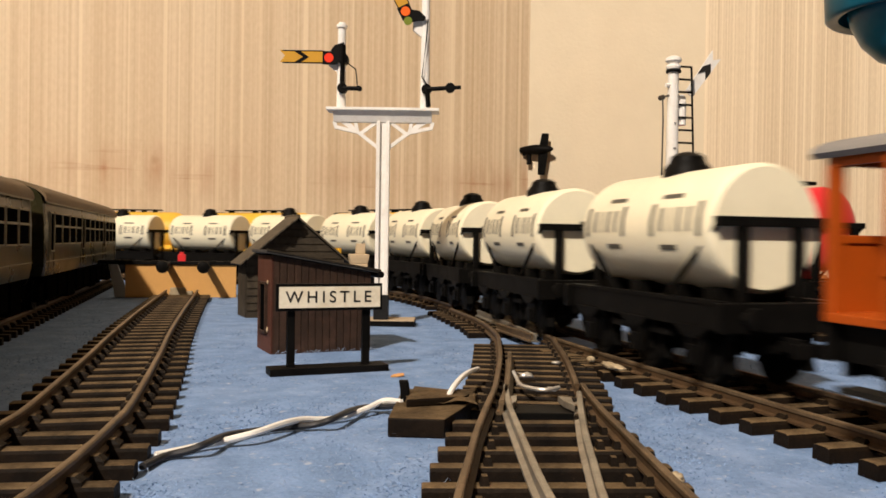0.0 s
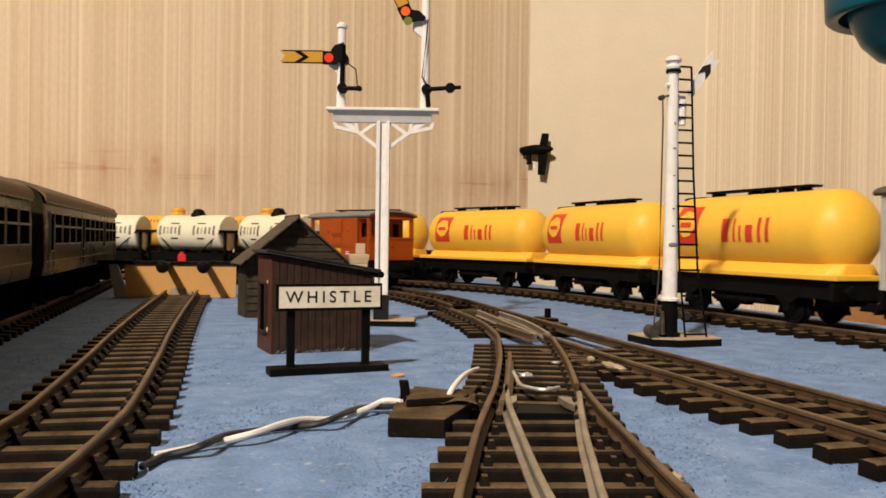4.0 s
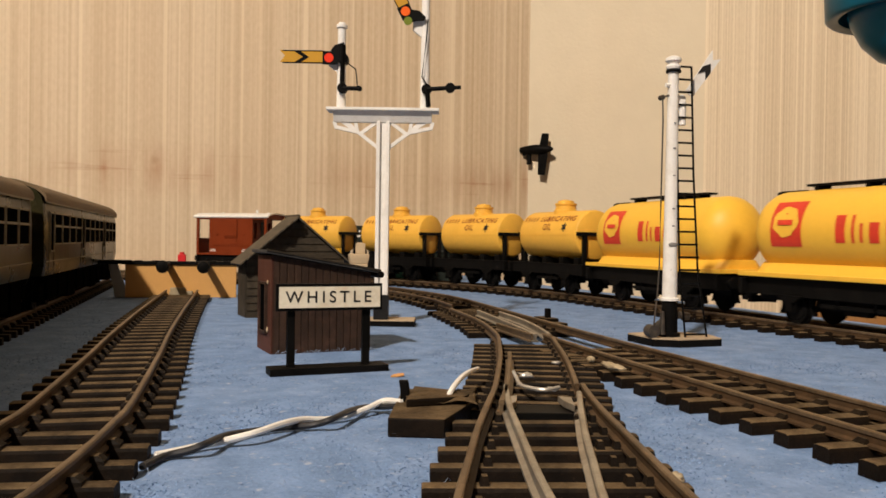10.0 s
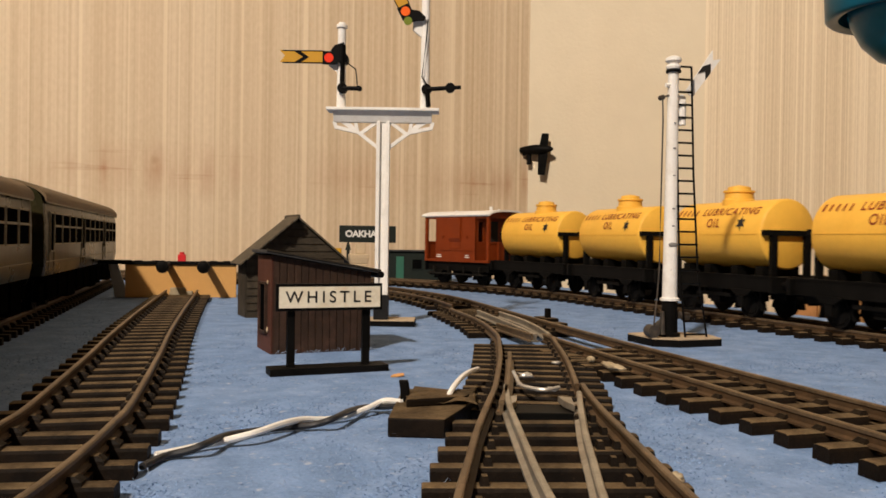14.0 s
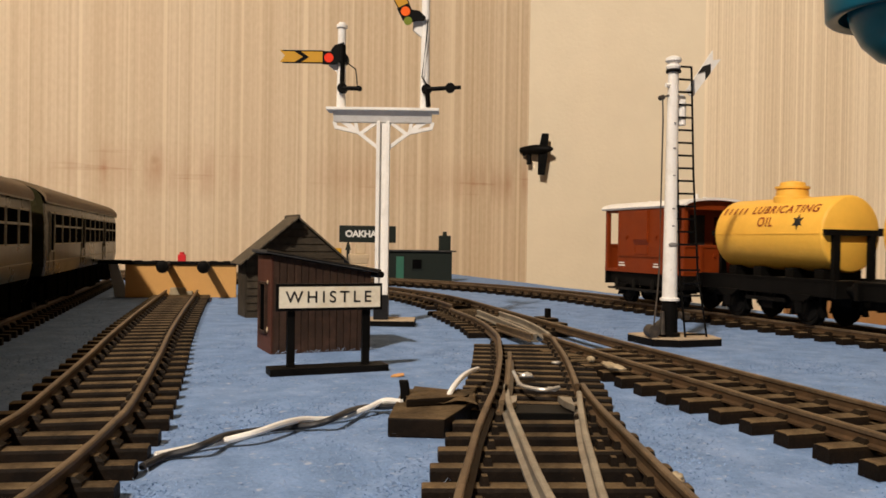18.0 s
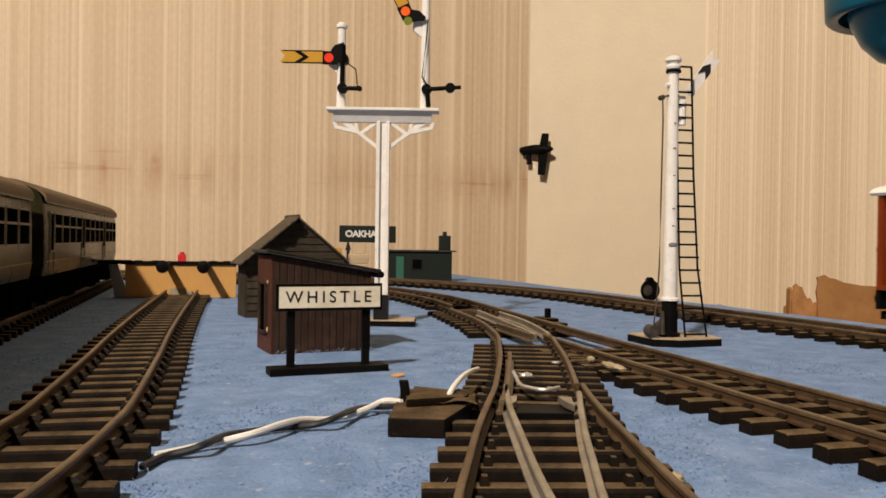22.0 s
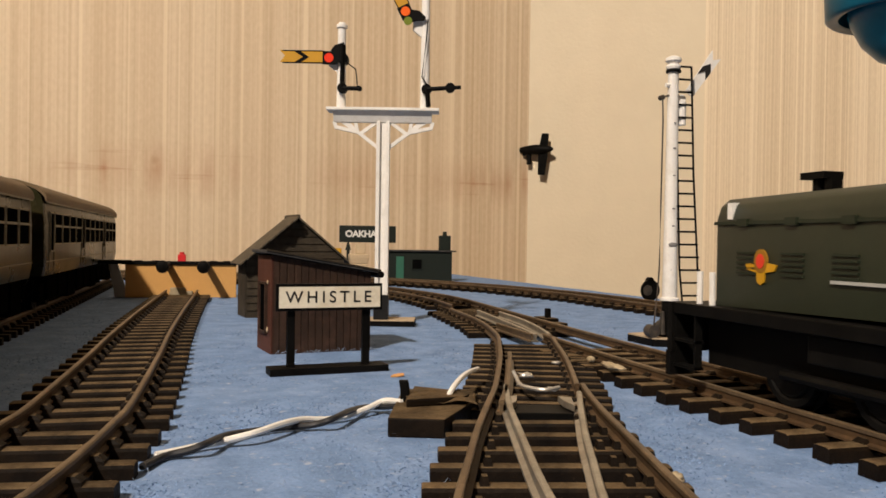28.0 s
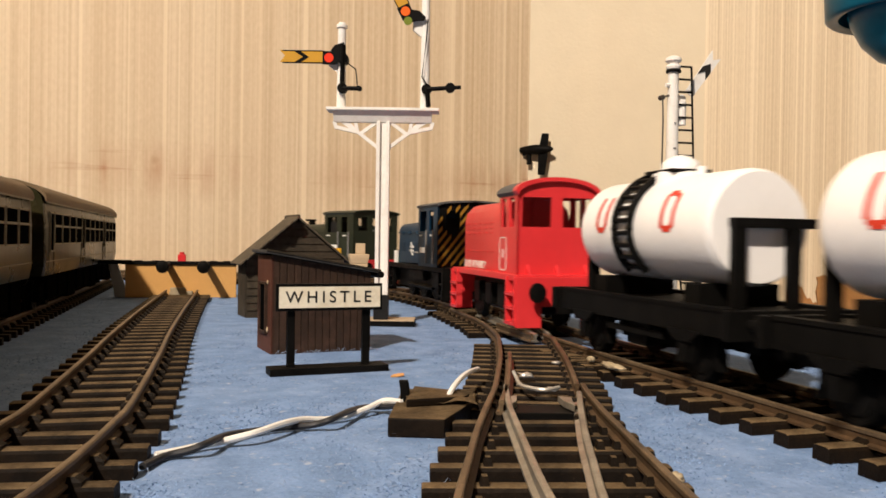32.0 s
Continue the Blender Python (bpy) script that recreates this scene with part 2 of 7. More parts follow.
def nap_material():
    """Tufts of the felt, each a little lighter or darker than the next."""
    m = mat("blue_felt_nap", (0.165, 0.255, 0.425), 0.95, var=0.3, scale=140, spec=0.05)
    n, l = m.node_tree.nodes, m.node_tree.links
    b = n["Principled BSDF"]
    src = b.inputs["Base Color"].links[0].from_socket
    g = n.new("ShaderNodeNewGeometry")
    r = n.new("ShaderNodeMapRange")
    r.inputs[3].default_value, r.inputs[4].default_value = 0.90, 1.18
    l.new(g.outputs["Random Per Island"], r.inputs[0])
    c = n.new("ShaderNodeMix")
    c.data_type, c.blend_type = "RGBA", "MULTIPLY"
    c.inputs[0].default_value = 1.0
    l.new(src, c.inputs[6]), l.new(r.outputs[0], c.inputs[7]), l.new(c.outputs[2], b.inputs["Base Color"])
    return m


M_NAP = nap_material()


# ---- mesh helpers ----
def box(bm, x0, x1, y0, y1, z0, z1, m=None):
    v = [bm.verts.new(p) for p in ((x0, y0, z0), (x1, y0, z0), (x1, y1, z0), (x0, y1, z0), (x0, y0, z1), (x1, y0, z1), (x1, y1, z1), (x0, y1, z1))]
    if m:
        for q in v:
            q.co = m @ q.co
    for f in ((0, 3, 2, 1), (4, 5, 6, 7), (0, 1, 5, 4), (1, 2, 6, 5), (2, 3, 7, 6), (3, 0, 4, 7)):
        bm.faces.new([v[i] for i in f])
    return v


def loops(bm, rings, cap0=True, cap1=True, closed=True):
    """Skin over a row of rings of points."""
    vs = [[bm.verts.new(p) for p in r] for r in rings]
    k = len(vs[0])
    for a, b in zip(vs, vs[1:]):
        for i in range(k if closed else k - 1):
            j = (i + 1) % k
            bm.faces.new((a[i], a[j], b[j], b[i]))
    if cap0:
        bm.faces.new(vs[0][::-1])
    if cap1:
        bm.faces.new(vs[-1])
    return vs


def tube(bm, a, b, r0, r1=None, seg=12, caps=True):
    a, b = Vector(a), Vector(b)
    r1 = r0 if r1 is None else r1
    d = (b - a).normalized()
    u = d.orthogonal().normalized()
    w = d.cross(u)
    ring = lambda c, r: [c + r * (math.cos(t) * u + math.sin(t) * w) for t in [2 * math.pi * i / seg for i in range(seg)]]
    loops(bm, [ring(a, r0), ring(b, r1)], caps, caps)


def wire(bm, pts, r, seg=8):
    """A round cord through points."""
    pts = [Vector(p) for p in pts]
    rings = []
    for i, p in enumerate(pts):
        d = (pts[min(i + 1, len(pts) - 1)] - pts[max(i - 1, 0)]).normalized()
        u = d.cross(Vector((0.03, 0.01, 1))).normalized()
        w = u.cross(d)
        rings.append([p + r * (math.cos(t) * u + math.sin(t) * w) for t in [2 * math.pi * k / seg for k in range(seg)]])
    loops(bm, rings)


def smooth_line(points, step=6):
    """A smooth row of points through a few."""
    P = [Vector(p) for p in points]
    P = [2 * P[0] - P[1]] + P + [2 * P[-1] - P[-2]]
    out = []
    for a, b, c, d in zip(P, P[1:], P[2:], P[3:]):
        for k in range(step):
            t = k / step
            out.append(0.5 * ((2 * b) + (c - a) * t + (2 * a - 5 * b + 4 * c - d) * t * t + (3 * b - a - 3 * c + d) * t ** 3))
    return out + [P[-2]]


def turned(bm, axis, profile, origin=(0, 0, 0), seg=24, cap=True):
    """Turned shape: profile of (along, radius) about the axis x or z."""
    o = Vector(origin)
    rings = []
    for h, r in profile:
        ring = []
        for i in range(seg):
            t = 2 * math.pi * i / seg
            p = (h, r * math.cos(t), r * math.sin(t)) if axis == "x" else (r * math.cos(t), r * math.sin(t), h)
            ring.append(o + Vector(p))
        rings.append(ring)
    loops(bm, rings, cap, cap)


def extrude(bm, outline, axis, a, b):
    """An outline in two coordinates drawn out along the third axis, from a to b."""
    def put(p, h):
        return {"x": (h, p[0], p[1]), "y": (p[0], h, p[1]), "z": (p[0], p[1], h)}[axis]
    loops(bm, [[put(p, a) for p in outline], [put(p, b) for p in outline]])


def finish(bm, mesh_name, material, bevel=0.0, smooth=False, angle=40):
    if bevel:
        bmesh.ops.bevel(bm, geom=list(bm.edges), offset=bevel, segments=2, affect="EDGES", profile=0.6, clamp_overlap=True)
    bmesh.ops.recalc_face_normals(bm, faces=list(bm.faces))
    me = bpy.data.meshes.new(mesh_name)
    bm.to_mesh(me)
    bm.free()
    me.materials.append(material)
    # up-facing faces take the paler colour, so dust and light sit on top
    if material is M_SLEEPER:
        me.materials.append(M_DUSTLIT)
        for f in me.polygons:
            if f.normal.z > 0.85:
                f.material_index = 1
    if smooth:
        me.polygons.foreach_set("use_smooth", [True] * len(me.polygons))
        me.set_sharp_from_angle(angle=radians(angle))
    return me


def part(name, bm, material, parent, label="", bevel=0.0, smooth=False, m=None, angle=40):
    ob = new(name, finish(bm, name, material, bevel, smooth, angle))
    ob.parent = parent
    if m is not None:
        ob.matrix_basis = m
    return tagged(ob, label)


def share(name, me, parent, m):
    ob = new(name, me)
    ob.parent, ob.matrix_basis = parent, m
    return ob


def thing(name, m, label, category, group="", kind=""):
    ob = new(name)
    ob.empty_display_size = 0.01
    ob.matrix_basis = m
    return tagged(ob, label, category, group, kind)


def fresh():
    return bmesh.new()


def text_part(name, body, size, material, parent, m, depth=0.0003, align="CENTER", width=1.0, bold=0.0):
    cu = bpy.data.curves.new(name, "FONT")
    cu.body, cu.size, cu.extrude, cu.align_x, cu.align_y = body, size, depth, align, "CENTER"
    cu.space_character, cu.offset = width, bold
    ob = new(name, cu)
    bpy.context.view_layer.update()
    me = bpy.data.meshes.new_from_object(ob.evaluated_get(bpy.context.evaluated_depsgraph_get()))
    bpy.data.objects.remove(ob)
    me.materials.clear()
    me.materials.append(material)
    ob = new(name, me)
    ob.parent, ob.matrix_basis = parent, m
    return ob


# ---- track plan ----
RAIL_TOP = 0.005
HALF = 0.00865


def arc_line(q, s, off=0.0):
    """A curve of radius R about (cx, cy) that runs out into a straight at the angle a1 and comes in from one half a turn before."""
    cx, cy, R, a1 = q
    a = s / R
    lo = a1 - math.pi
    k = min(max(a, lo), a1)
    run = s - k * R
    return Vector((cx + (R - off) * math.sin(k) + run * math.cos(k), cy + (R - off) * math.cos(k) - run * math.sin(k)))


OUTER_Q = (-0.2924, 0.3185, 0.4143, 1.2158)
INNER_Q = (-0.3399, 0.3235, 0.3547, 1.3089)
KNOTS = (0.0, 0.2, 0.35, 0.45, 0.55, 0.65, 0.8, 0.95)
SHIFT = (-0.0098, -0.0086, -0.0072, -0.0054, -0.0021, -0.0008, -0.0042, -0.0085)


def inner_shift(s):
    w = 0.045
    return sum(float(np.interp(s + d * w, KNOTS, SHIFT)) for d in (-1, -0.5, 0, 0.5, 1)) / 5


def outer_at(s):
    return arc_line(OUTER_Q, s)


def inner_at(s):
    return arc_line(INNER_Q, s, inner_shift(s))


def spline_at(points):
    """A smooth way through a few plan points, by distance along it."""
    P = [Vector(p) for p in points]
    P = [2 * P[0] - P[1]] + P + [2 * P[-1] - P[-2]]
    dense = []
    for i in range(1, len(P) - 2):
        a, b, c, d = P[i - 1:i + 3]
        for k in range(24):
            t = k / 24
            dense.append(0.5 * ((2 * b) + (c - a) * t + (2 * a - 5 * b + 4 * c - d) * t * t + (3 * b - a - 3 * c + d) * t ** 3))
    dense.append(P[-2])
    run = [0.0]
    for a, b in zip(dense, dense[1:]):
        run.append(run[-1] + (b - a).length)

    def at(s):
        return Vector((float(np.interp(s, run, [p.x for p in dense])), float(np.interp(s, run, [p.y for p in dense]))))
    at_length = run[-1]
    return at, at_length


def tangent(at, s, d=0.004):
    return (at(s + d) - at(s - d)).normalized()


# ---- room ----
TURN = math.degrees(math.pi / 2 - OUTER_Q[3])
ROOM = pose(0, 0, 0, 0, 0, TURN)
WALL_U, WALL_V, LEFT_U, FRONT_V = 0.4425, 0.90, -2.7, -3.1
FLOOR_Z, CEIL_Z = -0.78, 1.60


def slab(name, x0, x1, y0, y1, z0, z1, material, label, m=ROOM):
    bm = fresh()
    box(bm, x0, x1, y0, y1, z0, z1)
    ob = new(name, finish(bm, name, material))
    ob.matrix_basis = m
    return tagged(ob, label, "", "", "structure")


slab("floor", LEFT_U - 0.1, 2.0, FRONT_V - 0.1, WALL_V + 0.1, FLOOR_Z - 0.1, FLOOR_Z, M_CARPET, "dark brown carpeted floor of the room")
# ceiling and the left, front and side walls are added out of view
slab("ceiling", LEFT_U - 0.1, 2.0, FRONT_V - 0.1, WALL_V + 0.1, CEIL_Z, CEIL_Z + 0.1, M_CEIL, "unseen ceiling, kept dark to cut bounced light")
slab("wall_back", LEFT_U - 0.1, WALL_U, WALL_V, WALL_V + 0.1, FLOOR_Z, CEIL_Z, M_PAPER, "beige striped wallpapered wall with faint water stains")
slab("wall_left", LEFT_U - 0.1, LEFT_U, FRONT_V, WALL_V, FLOOR_Z, CEIL_Z, M_UNSEENWALL, "unseen wall, kept dark to cut bounced light")
slab("wall_front", LEFT_U - 0.1, 2.0, FRONT_V - 0.1, FRONT_V, FLOOR_Z, CEIL_Z, M_UNSEENWALL, "unseen wall, kept dark to cut bounced light")
# the wall beside the corner turns only a little towards the room
CORNER = ROOM @ Vector((WALL_U, WALL_V, 0))
RIGHT = Matrix.Translation((CORNER.x, CORNER.y, 0)) @ pose(0, 0, 0, 0, 0, -16)
SEAM = 0.203
slab("wall_right_plain", 0.0, SEAM, 0.0, 0.1, FLOOR_Z, CEIL_Z, M_PLAIN, "smooth cream bare plaster strip of wall beside the corner", RIGHT)
slab("wall_right", SEAM, 2.2, -0.0012, 0.1, FLOOR_Z, CEIL_Z, M_PAPER2, "cream wall with fine ribbed upright-striped wallpaper", RIGHT)
slab("wall_side", 1.9, 2.0, FRONT_V, WALL_V, FLOOR_Z, CEIL_Z, M_UNSEENWALL, "unseen wall, kept dark to cut bounced light")

# baseboard with its felt
slab("baseboard", -1.25, 0.315, -1.9, 0.86, -0.02, -0.002, M_WOODEDGE, "chipboard baseboard that carries the model railway")
for k, (u, w) in enumerate(((-1.15, -1.8), (0.15, -1.8), (-1.15, 0.68), (0.15, 0.68))):
    slab("baseboard_leg_%d" % (k + 1), u, u + 0.07, w, w + 0.07, FLOOR_Z, -0.02, M_WOODEDGE, "square chipboard leg under the baseboard")
bm = fresh()
bmesh.ops.create_grid(bm, x_segments=160, y_segments=160, size=0.5)
for v in bm.verts:
    v.co.x, v.co.y = -1.25 + (v.co.x + 0.5) * 1.565, -1.9 + (v.co.y + 0.5) * 2.76
    v.co.z = 0.0003 * noise.noise(v.co * 40)
felt = new("ground", finish(bm, "ground", M_FELTBLUE, smooth=True, angle=180))
felt.matrix_basis = ROOM
tagged(felt, "pale blue fibrous felt covering the baseboard, flecked with dust", "", "", "structure")
# ---- track ----
RAIL_PROFILE = ((-0.0011, 0.0), (0.0011, 0.0), (0.0011, 0.0004), (0.0003, 0.0007), (0.0003, 0.0017), (0.00055, 0.0020), (0.00055, 0.0026), (0.00035, 0.0028),
                (-0.00035, 0.0028), (-0.00055, 0.0026), (-0.00055, 0.0020), (-0.0003, 0.0017), (-0.0003, 0.0007), (-0.0011, 0.0004))


def rail(at, s0, s1, off, parent, material=None, name="rail", step=0.006, label="", sink=0.0):
    """A rail swept beside the way at, off metres to its right."""
    bm = fresh()
    count = max(2, int((s1 - s0) / step))
    rings = []
    for i in range(count + 1):
        s = s0 + (s1 - s0) * i / count
        p, t = at(s), tangent(at, s)
        r = Vector((t.y, -t.x))
        o = off(s) if callable(off) else off
        c = p + r * o
        rings.append([(c.x + r.x * u, c.y + r.y * u, 0.0022 + w - sink) for u, w in RAIL_PROFILE])
    loops(bm, rings)
    ob = part(name, bm, material or M_RAIL, parent, label, smooth=True, angle=30)
    # faces below the head get the web colour with its painted-in shade
    if material is None:
        ob.data.materials.append(M_RAILWEB)
        for f in ob.data.polygons:
            if f.center.z < 0.0022 - sink + 0.00195:
                f.material_index = 1
    return ob


def sleeper_mesh(length, width=0.0032, chairs=(-HALF, HALF), webs=True, name="sleeper", rise=1.0):
    """A moulded sleeper with its rail chairs and the webs that join it to the next."""
    bm = fresh()
    h, w = length / 2, width / 2
    rings = []
    for y, k in ((-h, 0.95), (-h + 0.0003, 1), (h - 0.0003, 1), (h, 0.95)):
        rings.append([(-w, y, 0.0), (w, y, 0.0), (w * 0.98, y, 0.0017 * k * rise), (w * 0.88, y, 0.0022 * k * rise), (w * 0.6, y, 0.0024 * k * rise), (-w * 0.6, y, 0.0024 * k * rise), (-w * 0.88, y, 0.0022 * k * rise), (-w * 0.98, y, 0.0017 * k * rise)])
    loops(bm, rings)
    for c in chairs:
        for sg in (-1, 1):
            y = c + sg * 0.0017
            loops(bm, [[(-0.0014, y - 0.0010, 0.0021), (0.0014, y - 0.0010, 0.0021), (0.0014, y + 0.0010, 0.0021), (-0.0014, y + 0.0010, 0.0021)],
                       [(-0.0013, y - 0.0010, 0.0028), (0.0013, y - 0.0010, 0.0028), (0.0013, y + 0.0010, 0.0028), (-0.0013, y + 0.0010, 0.0028)],
                       [(-0.0009, y - 0.0006 - 0.0004 * sg, 0.0035), (0.0009, y - 0.0006 - 0.0004 * sg, 0.0035), (0.0009, y + 0.0004 - 0.0004 * sg, 0.0035), (-0.0009, y + 0.0004 - 0.0004 * sg, 0.0035)]], False, True)
        if webs:
            sg = 1 if c > 0 else -1
            box(bm, w, 0.0066, c - 0.0014, c + 0.0014, 0.0002, 0.0015)
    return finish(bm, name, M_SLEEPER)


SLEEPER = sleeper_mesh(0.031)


def place(at, s, z=0.0):
    p, t = at(s), tangent(at, s)
    return pose(p.x, p.y, z, 0, 0, math.degrees(math.atan2(t.y, t.x)))


def sleepers(at, s0, s1, pitch, parent, me=None):
    rng = random.Random(5)
    s = s0
    while s < s1:
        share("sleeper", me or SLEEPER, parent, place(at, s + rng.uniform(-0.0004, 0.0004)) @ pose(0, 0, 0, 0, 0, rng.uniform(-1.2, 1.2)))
        s += pitch


def far_sleepers(at, spans, pitch, parent):
    """The stretch out of view, joined."""
    bm = fresh()
    for s0, s1 in spans:
        s = s0
        while s < s1:
            m = place(at, s)
            box(bm, -0.0018, 0.0018, -0.0155, 0.0155, 0, 0.0022, m)
            s += pitch
    ob = part("far_sleepers", bm, M_SLEEPER, parent)
    tagged(ob, "", "", "", "stuff")


def track(name, label):
    return thing(name, Matrix.Identity(4), label, "track", "", "structure")


outer_track = track("railway_track", "curved model railway track with brown plastic sleepers and tarnished rails")
for o in (-HALF, HALF):
    rail(outer_at, -1.7, 2.3, o, outer_track, step=0.012)
sleepers(outer_at, -0.45, 0.86, 0.0099, outer_track)
far_sleepers(outer_at, ((-1.7, -0.455), (0.865, 2.3)), 0.0099, outer_track)

inner_track = track("railway_track", "inner curved model railway track that leads through a set of points")
rail(inner_at, -2.6, 2.0, -HALF, inner_track, step=0.012)
TOE, FROG = 0.478, 0.612
rail(inner_at, -2.6, TOE + 0.012, HALF, inner_track, step=0.012)
rail(inner_at, FROG, 2.0, lambda s: HALF + 0.0012 * min(1.0, max(0.0, (s - FROG) / 0.05)), inner_track, step=0.012)
sleepers(inner_at, -0.35, 0.470, 0.0099, inner_track)
sleepers(inner_at, 0.634, 0.97, 0.0098, inner_track, sleeper_mesh(0.0372, 0.0040, rise=1.12))
far_sleepers(inner_at, ((-2.6, -0.355), (0.975, 2.0)), 0.0099, inner_track)

# the turnouts in the foreground
div_at, div_len = spline_at([(0.0095, 0.386), (0.0165, 0.352), (0.0235, 0.314), (0.0268, 0.272), (0.0257, 0.240), (0.0240, 0.213), (0.0203, 0.174), (0.0170, 0.150), (0.0145, 0.131), (0.0126, 0.113), (0.0110, 0.098), (0.0075, 0.055), (0.0030, 0.0), (-0.004, -0.10), (-0.02, -0.3)])
side_at, side_len = spline_at([(0.0240, 0.213), (0.0217, 0.174), (0.0210, 0.153), (0.0212, 0.134), (0.0215, 0.115), (0.0219, 0.098), (0.024, 0.055), (0.028, 0.0), (0.036, -0.10), (0.06, -0.3)])
points = track("turnout", "brown plastic turnout with bright bare point blades")


def s_at_depth(at, length, y):
    grid = np.linspace(0, length, 800)
    return float(min(grid, key=lambda q: abs(at(q).y - y)))


def on_div(y):
    return s_at_depth(div_at, div_len, y)


rail(div_at, on_div(0.372), div_len, HALF, points)
rail(div_at, on_div(0.272), on_div(0.176), -HALF, points)
rail(side_at, 0.036, side_len, -HALF, points)
rail(div_at, on_div(0.352), on_div(0.270), -HALF, points, M_BRIGHT, "point_blade", label="bare bright metal point blade", sink=-0.0002)
blade_at, blade_len = spline_at([(0.0157, 0.360), (0.0205, 0.333), (0.0255, 0.303), (0.0290, 0.281), (0.0308, 0.268)])
rail(blade_at, 0, blade_len, 0.0, points, M_BRIGHT, "point_blade", label="bare bright metal point blade", sink=-0.0002)
rail(side_at, 0.040, side_len, lambda s: HALF * (0.86 + 0.14 * min(1, s / 0.1)), points, M_BRIGHT, "point_blade", label="dull grey metal point blade")
rail(div_at, on_div(0.168), div_len, -HALF, points, M_BRIGHT, "point_blade", label="dull grey metal point blade")
rail(inner_at, 0.575, 0.612, 0.0128, points, M_RAIL, "check_rail")
rail(div_at, on_div(0.225), on_div(0.155), 0.0062, points, M_RAIL, "check_rail")


def timber(x0, y0, x1, y1, parent, width=0.0027):
    """A long sleeper under two routes, end to end in plan."""
    a, b = Vector((x0, y0)), Vector((x1, y1))
    c, d = (a + b) / 2, b - a
    bm = fresh()
    L = d.length
    h, w = L / 2, width / 2
    loops(bm, [[(-w, y, 0.0), (w, y, 0.0), (w * 0.98, y, 0.0016 * k), (w * 0.84, y, 0.0021 * k), (w * 0.5, y, 0.00228 * k), (-w * 0.5, y, 0.00228 * k), (-w * 0.84, y, 0.0021 * k), (-w * 0.98, y, 0.0016 * k)] for y, k in ((-h, 0.95), (-h + 0.0003, 1), (h - 0.0003, 1), (h, 0.95))])
    for y in (-h + 0.0058, -h + 0.0085, h - 0.0058, h - 0.0085):
        loops(bm, [[(-0.0010, y - 0.0007, 0.0022), (0.0010, y - 0.0007, 0.0022), (0.0010, y + 0.0007, 0.0022), (-0.0010, y + 0.0007, 0.0022)],
                   [(-0.0007, y - 0.0004, 0.0035), (0.0007, y - 0.0004, 0.0035), (0.0007, y + 0.0004, 0.0035), (-0.0007, y + 0.0004, 0.0035)]], False, True)
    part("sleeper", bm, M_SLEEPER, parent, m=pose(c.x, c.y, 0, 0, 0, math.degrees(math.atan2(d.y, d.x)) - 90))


for i in range(17):
    s = 0.476 + i * 0.0095
    p, t = inner_at(s), tangent(inner_at, s)
    r = Vector((t.y, -t.x))
    out = p - r * 0.0158
    q = div_at(on_div(p.y - 0.004 * (i > 8)))
    tq = tangent(div_at, on_div(p.y))
    end = q + Vector((tq.y, -tq.x)) * 0.0158
    if i > 11:
        break
    timber(end.x, end.y, out.x, out.y, points)
for i in range(13):
    y = 0.262 - i * 0.0086
    k = on_div(y)
    p, t = div_at(k), tangent(div_at, k)
    r = Vector((t.y, -t.x))
    a, b = p + r * 0.0165, p - r * 0.0160
    if y < 0.172:
        b = side_at(s_at_depth(side_at, side_len, y)) + Vector((HALF + 0.0050, 0))
    timber(a.x, a.y, b.x, b.y, points, 0.0027)
for i in range(18):
    y = 0.1502 - i * 0.0098
    p = div_at(on_div(y))
    q = side_at(s_at_depth(side_at, side_len, y))
    timber(p.x - HALF - 0.0062, y - 0.0006, q.x + HALF + 0.0042, y + 0.001, points, 0.0033)

# tie bar, glue and solder on the turnouts
bm = fresh()
box(bm, 0.0120, 0.0270, 0.1560, 0.1640, 0.0012, 0.0026)
part("tie_bar", bm, M_BLACK, points, "sunken black tie bar", bevel=0.0002)
for x, k in ((0.0128, 1), (0.0262, -1)):
    bm = fresh()
    extrude(bm, [(x, 0.1640), (x + k * 0.0026, 0.1655), (x + k * 0.0020, 0.1600), (x + k * 0.0006, 0.1560)], "z", 0.0028, 0.0042)
    part("blade_tab", bm, M_BRIGHT, points, "dull metal tab that ties the blade", bevel=0.0002)
bm = fresh()
wire(bm, smooth_line([(0.0158, 0.1798, 0.0068), (0.0164, 0.1788, 0.0056), (0.0170, 0.1754, 0.0046), (0.0189, 0.1715, 0.0046), (0.0216, 0.1697, 0.0046), (0.0248, 0.1715, 0.0048)]), 0.00042)
part("bare_wire", bm, M_SOLDER, points, "bright tinned wire soldered across the rails", smooth=True)
for k, (x, y, r) in enumerate(((0.0174, 0.1777, 0.0008), (0.0202, 0.1745, 0.0008), (0.0234, 0.1741, 0.0010), (0.0198, 0.1923, 0.0013), (0.0300, 0.2132, 0.0008))):
    bm = fresh()
    bmesh.ops.create_icosphere(bm, subdivisions=2, radius=r)
    for v in bm.verts:
        v.co = Vector((v.co.x * 1.5, v.co.y, v.co.z * 0.45)) * (1 + 0.7 * noise.noise(v.co * 1100 + Vector((k, 0, 0))))
    part("solder_blob", bm, M_SOLDER, points, "shiny lump of solder", smooth=True, m=pose(x, y, 0.0040), angle=180)
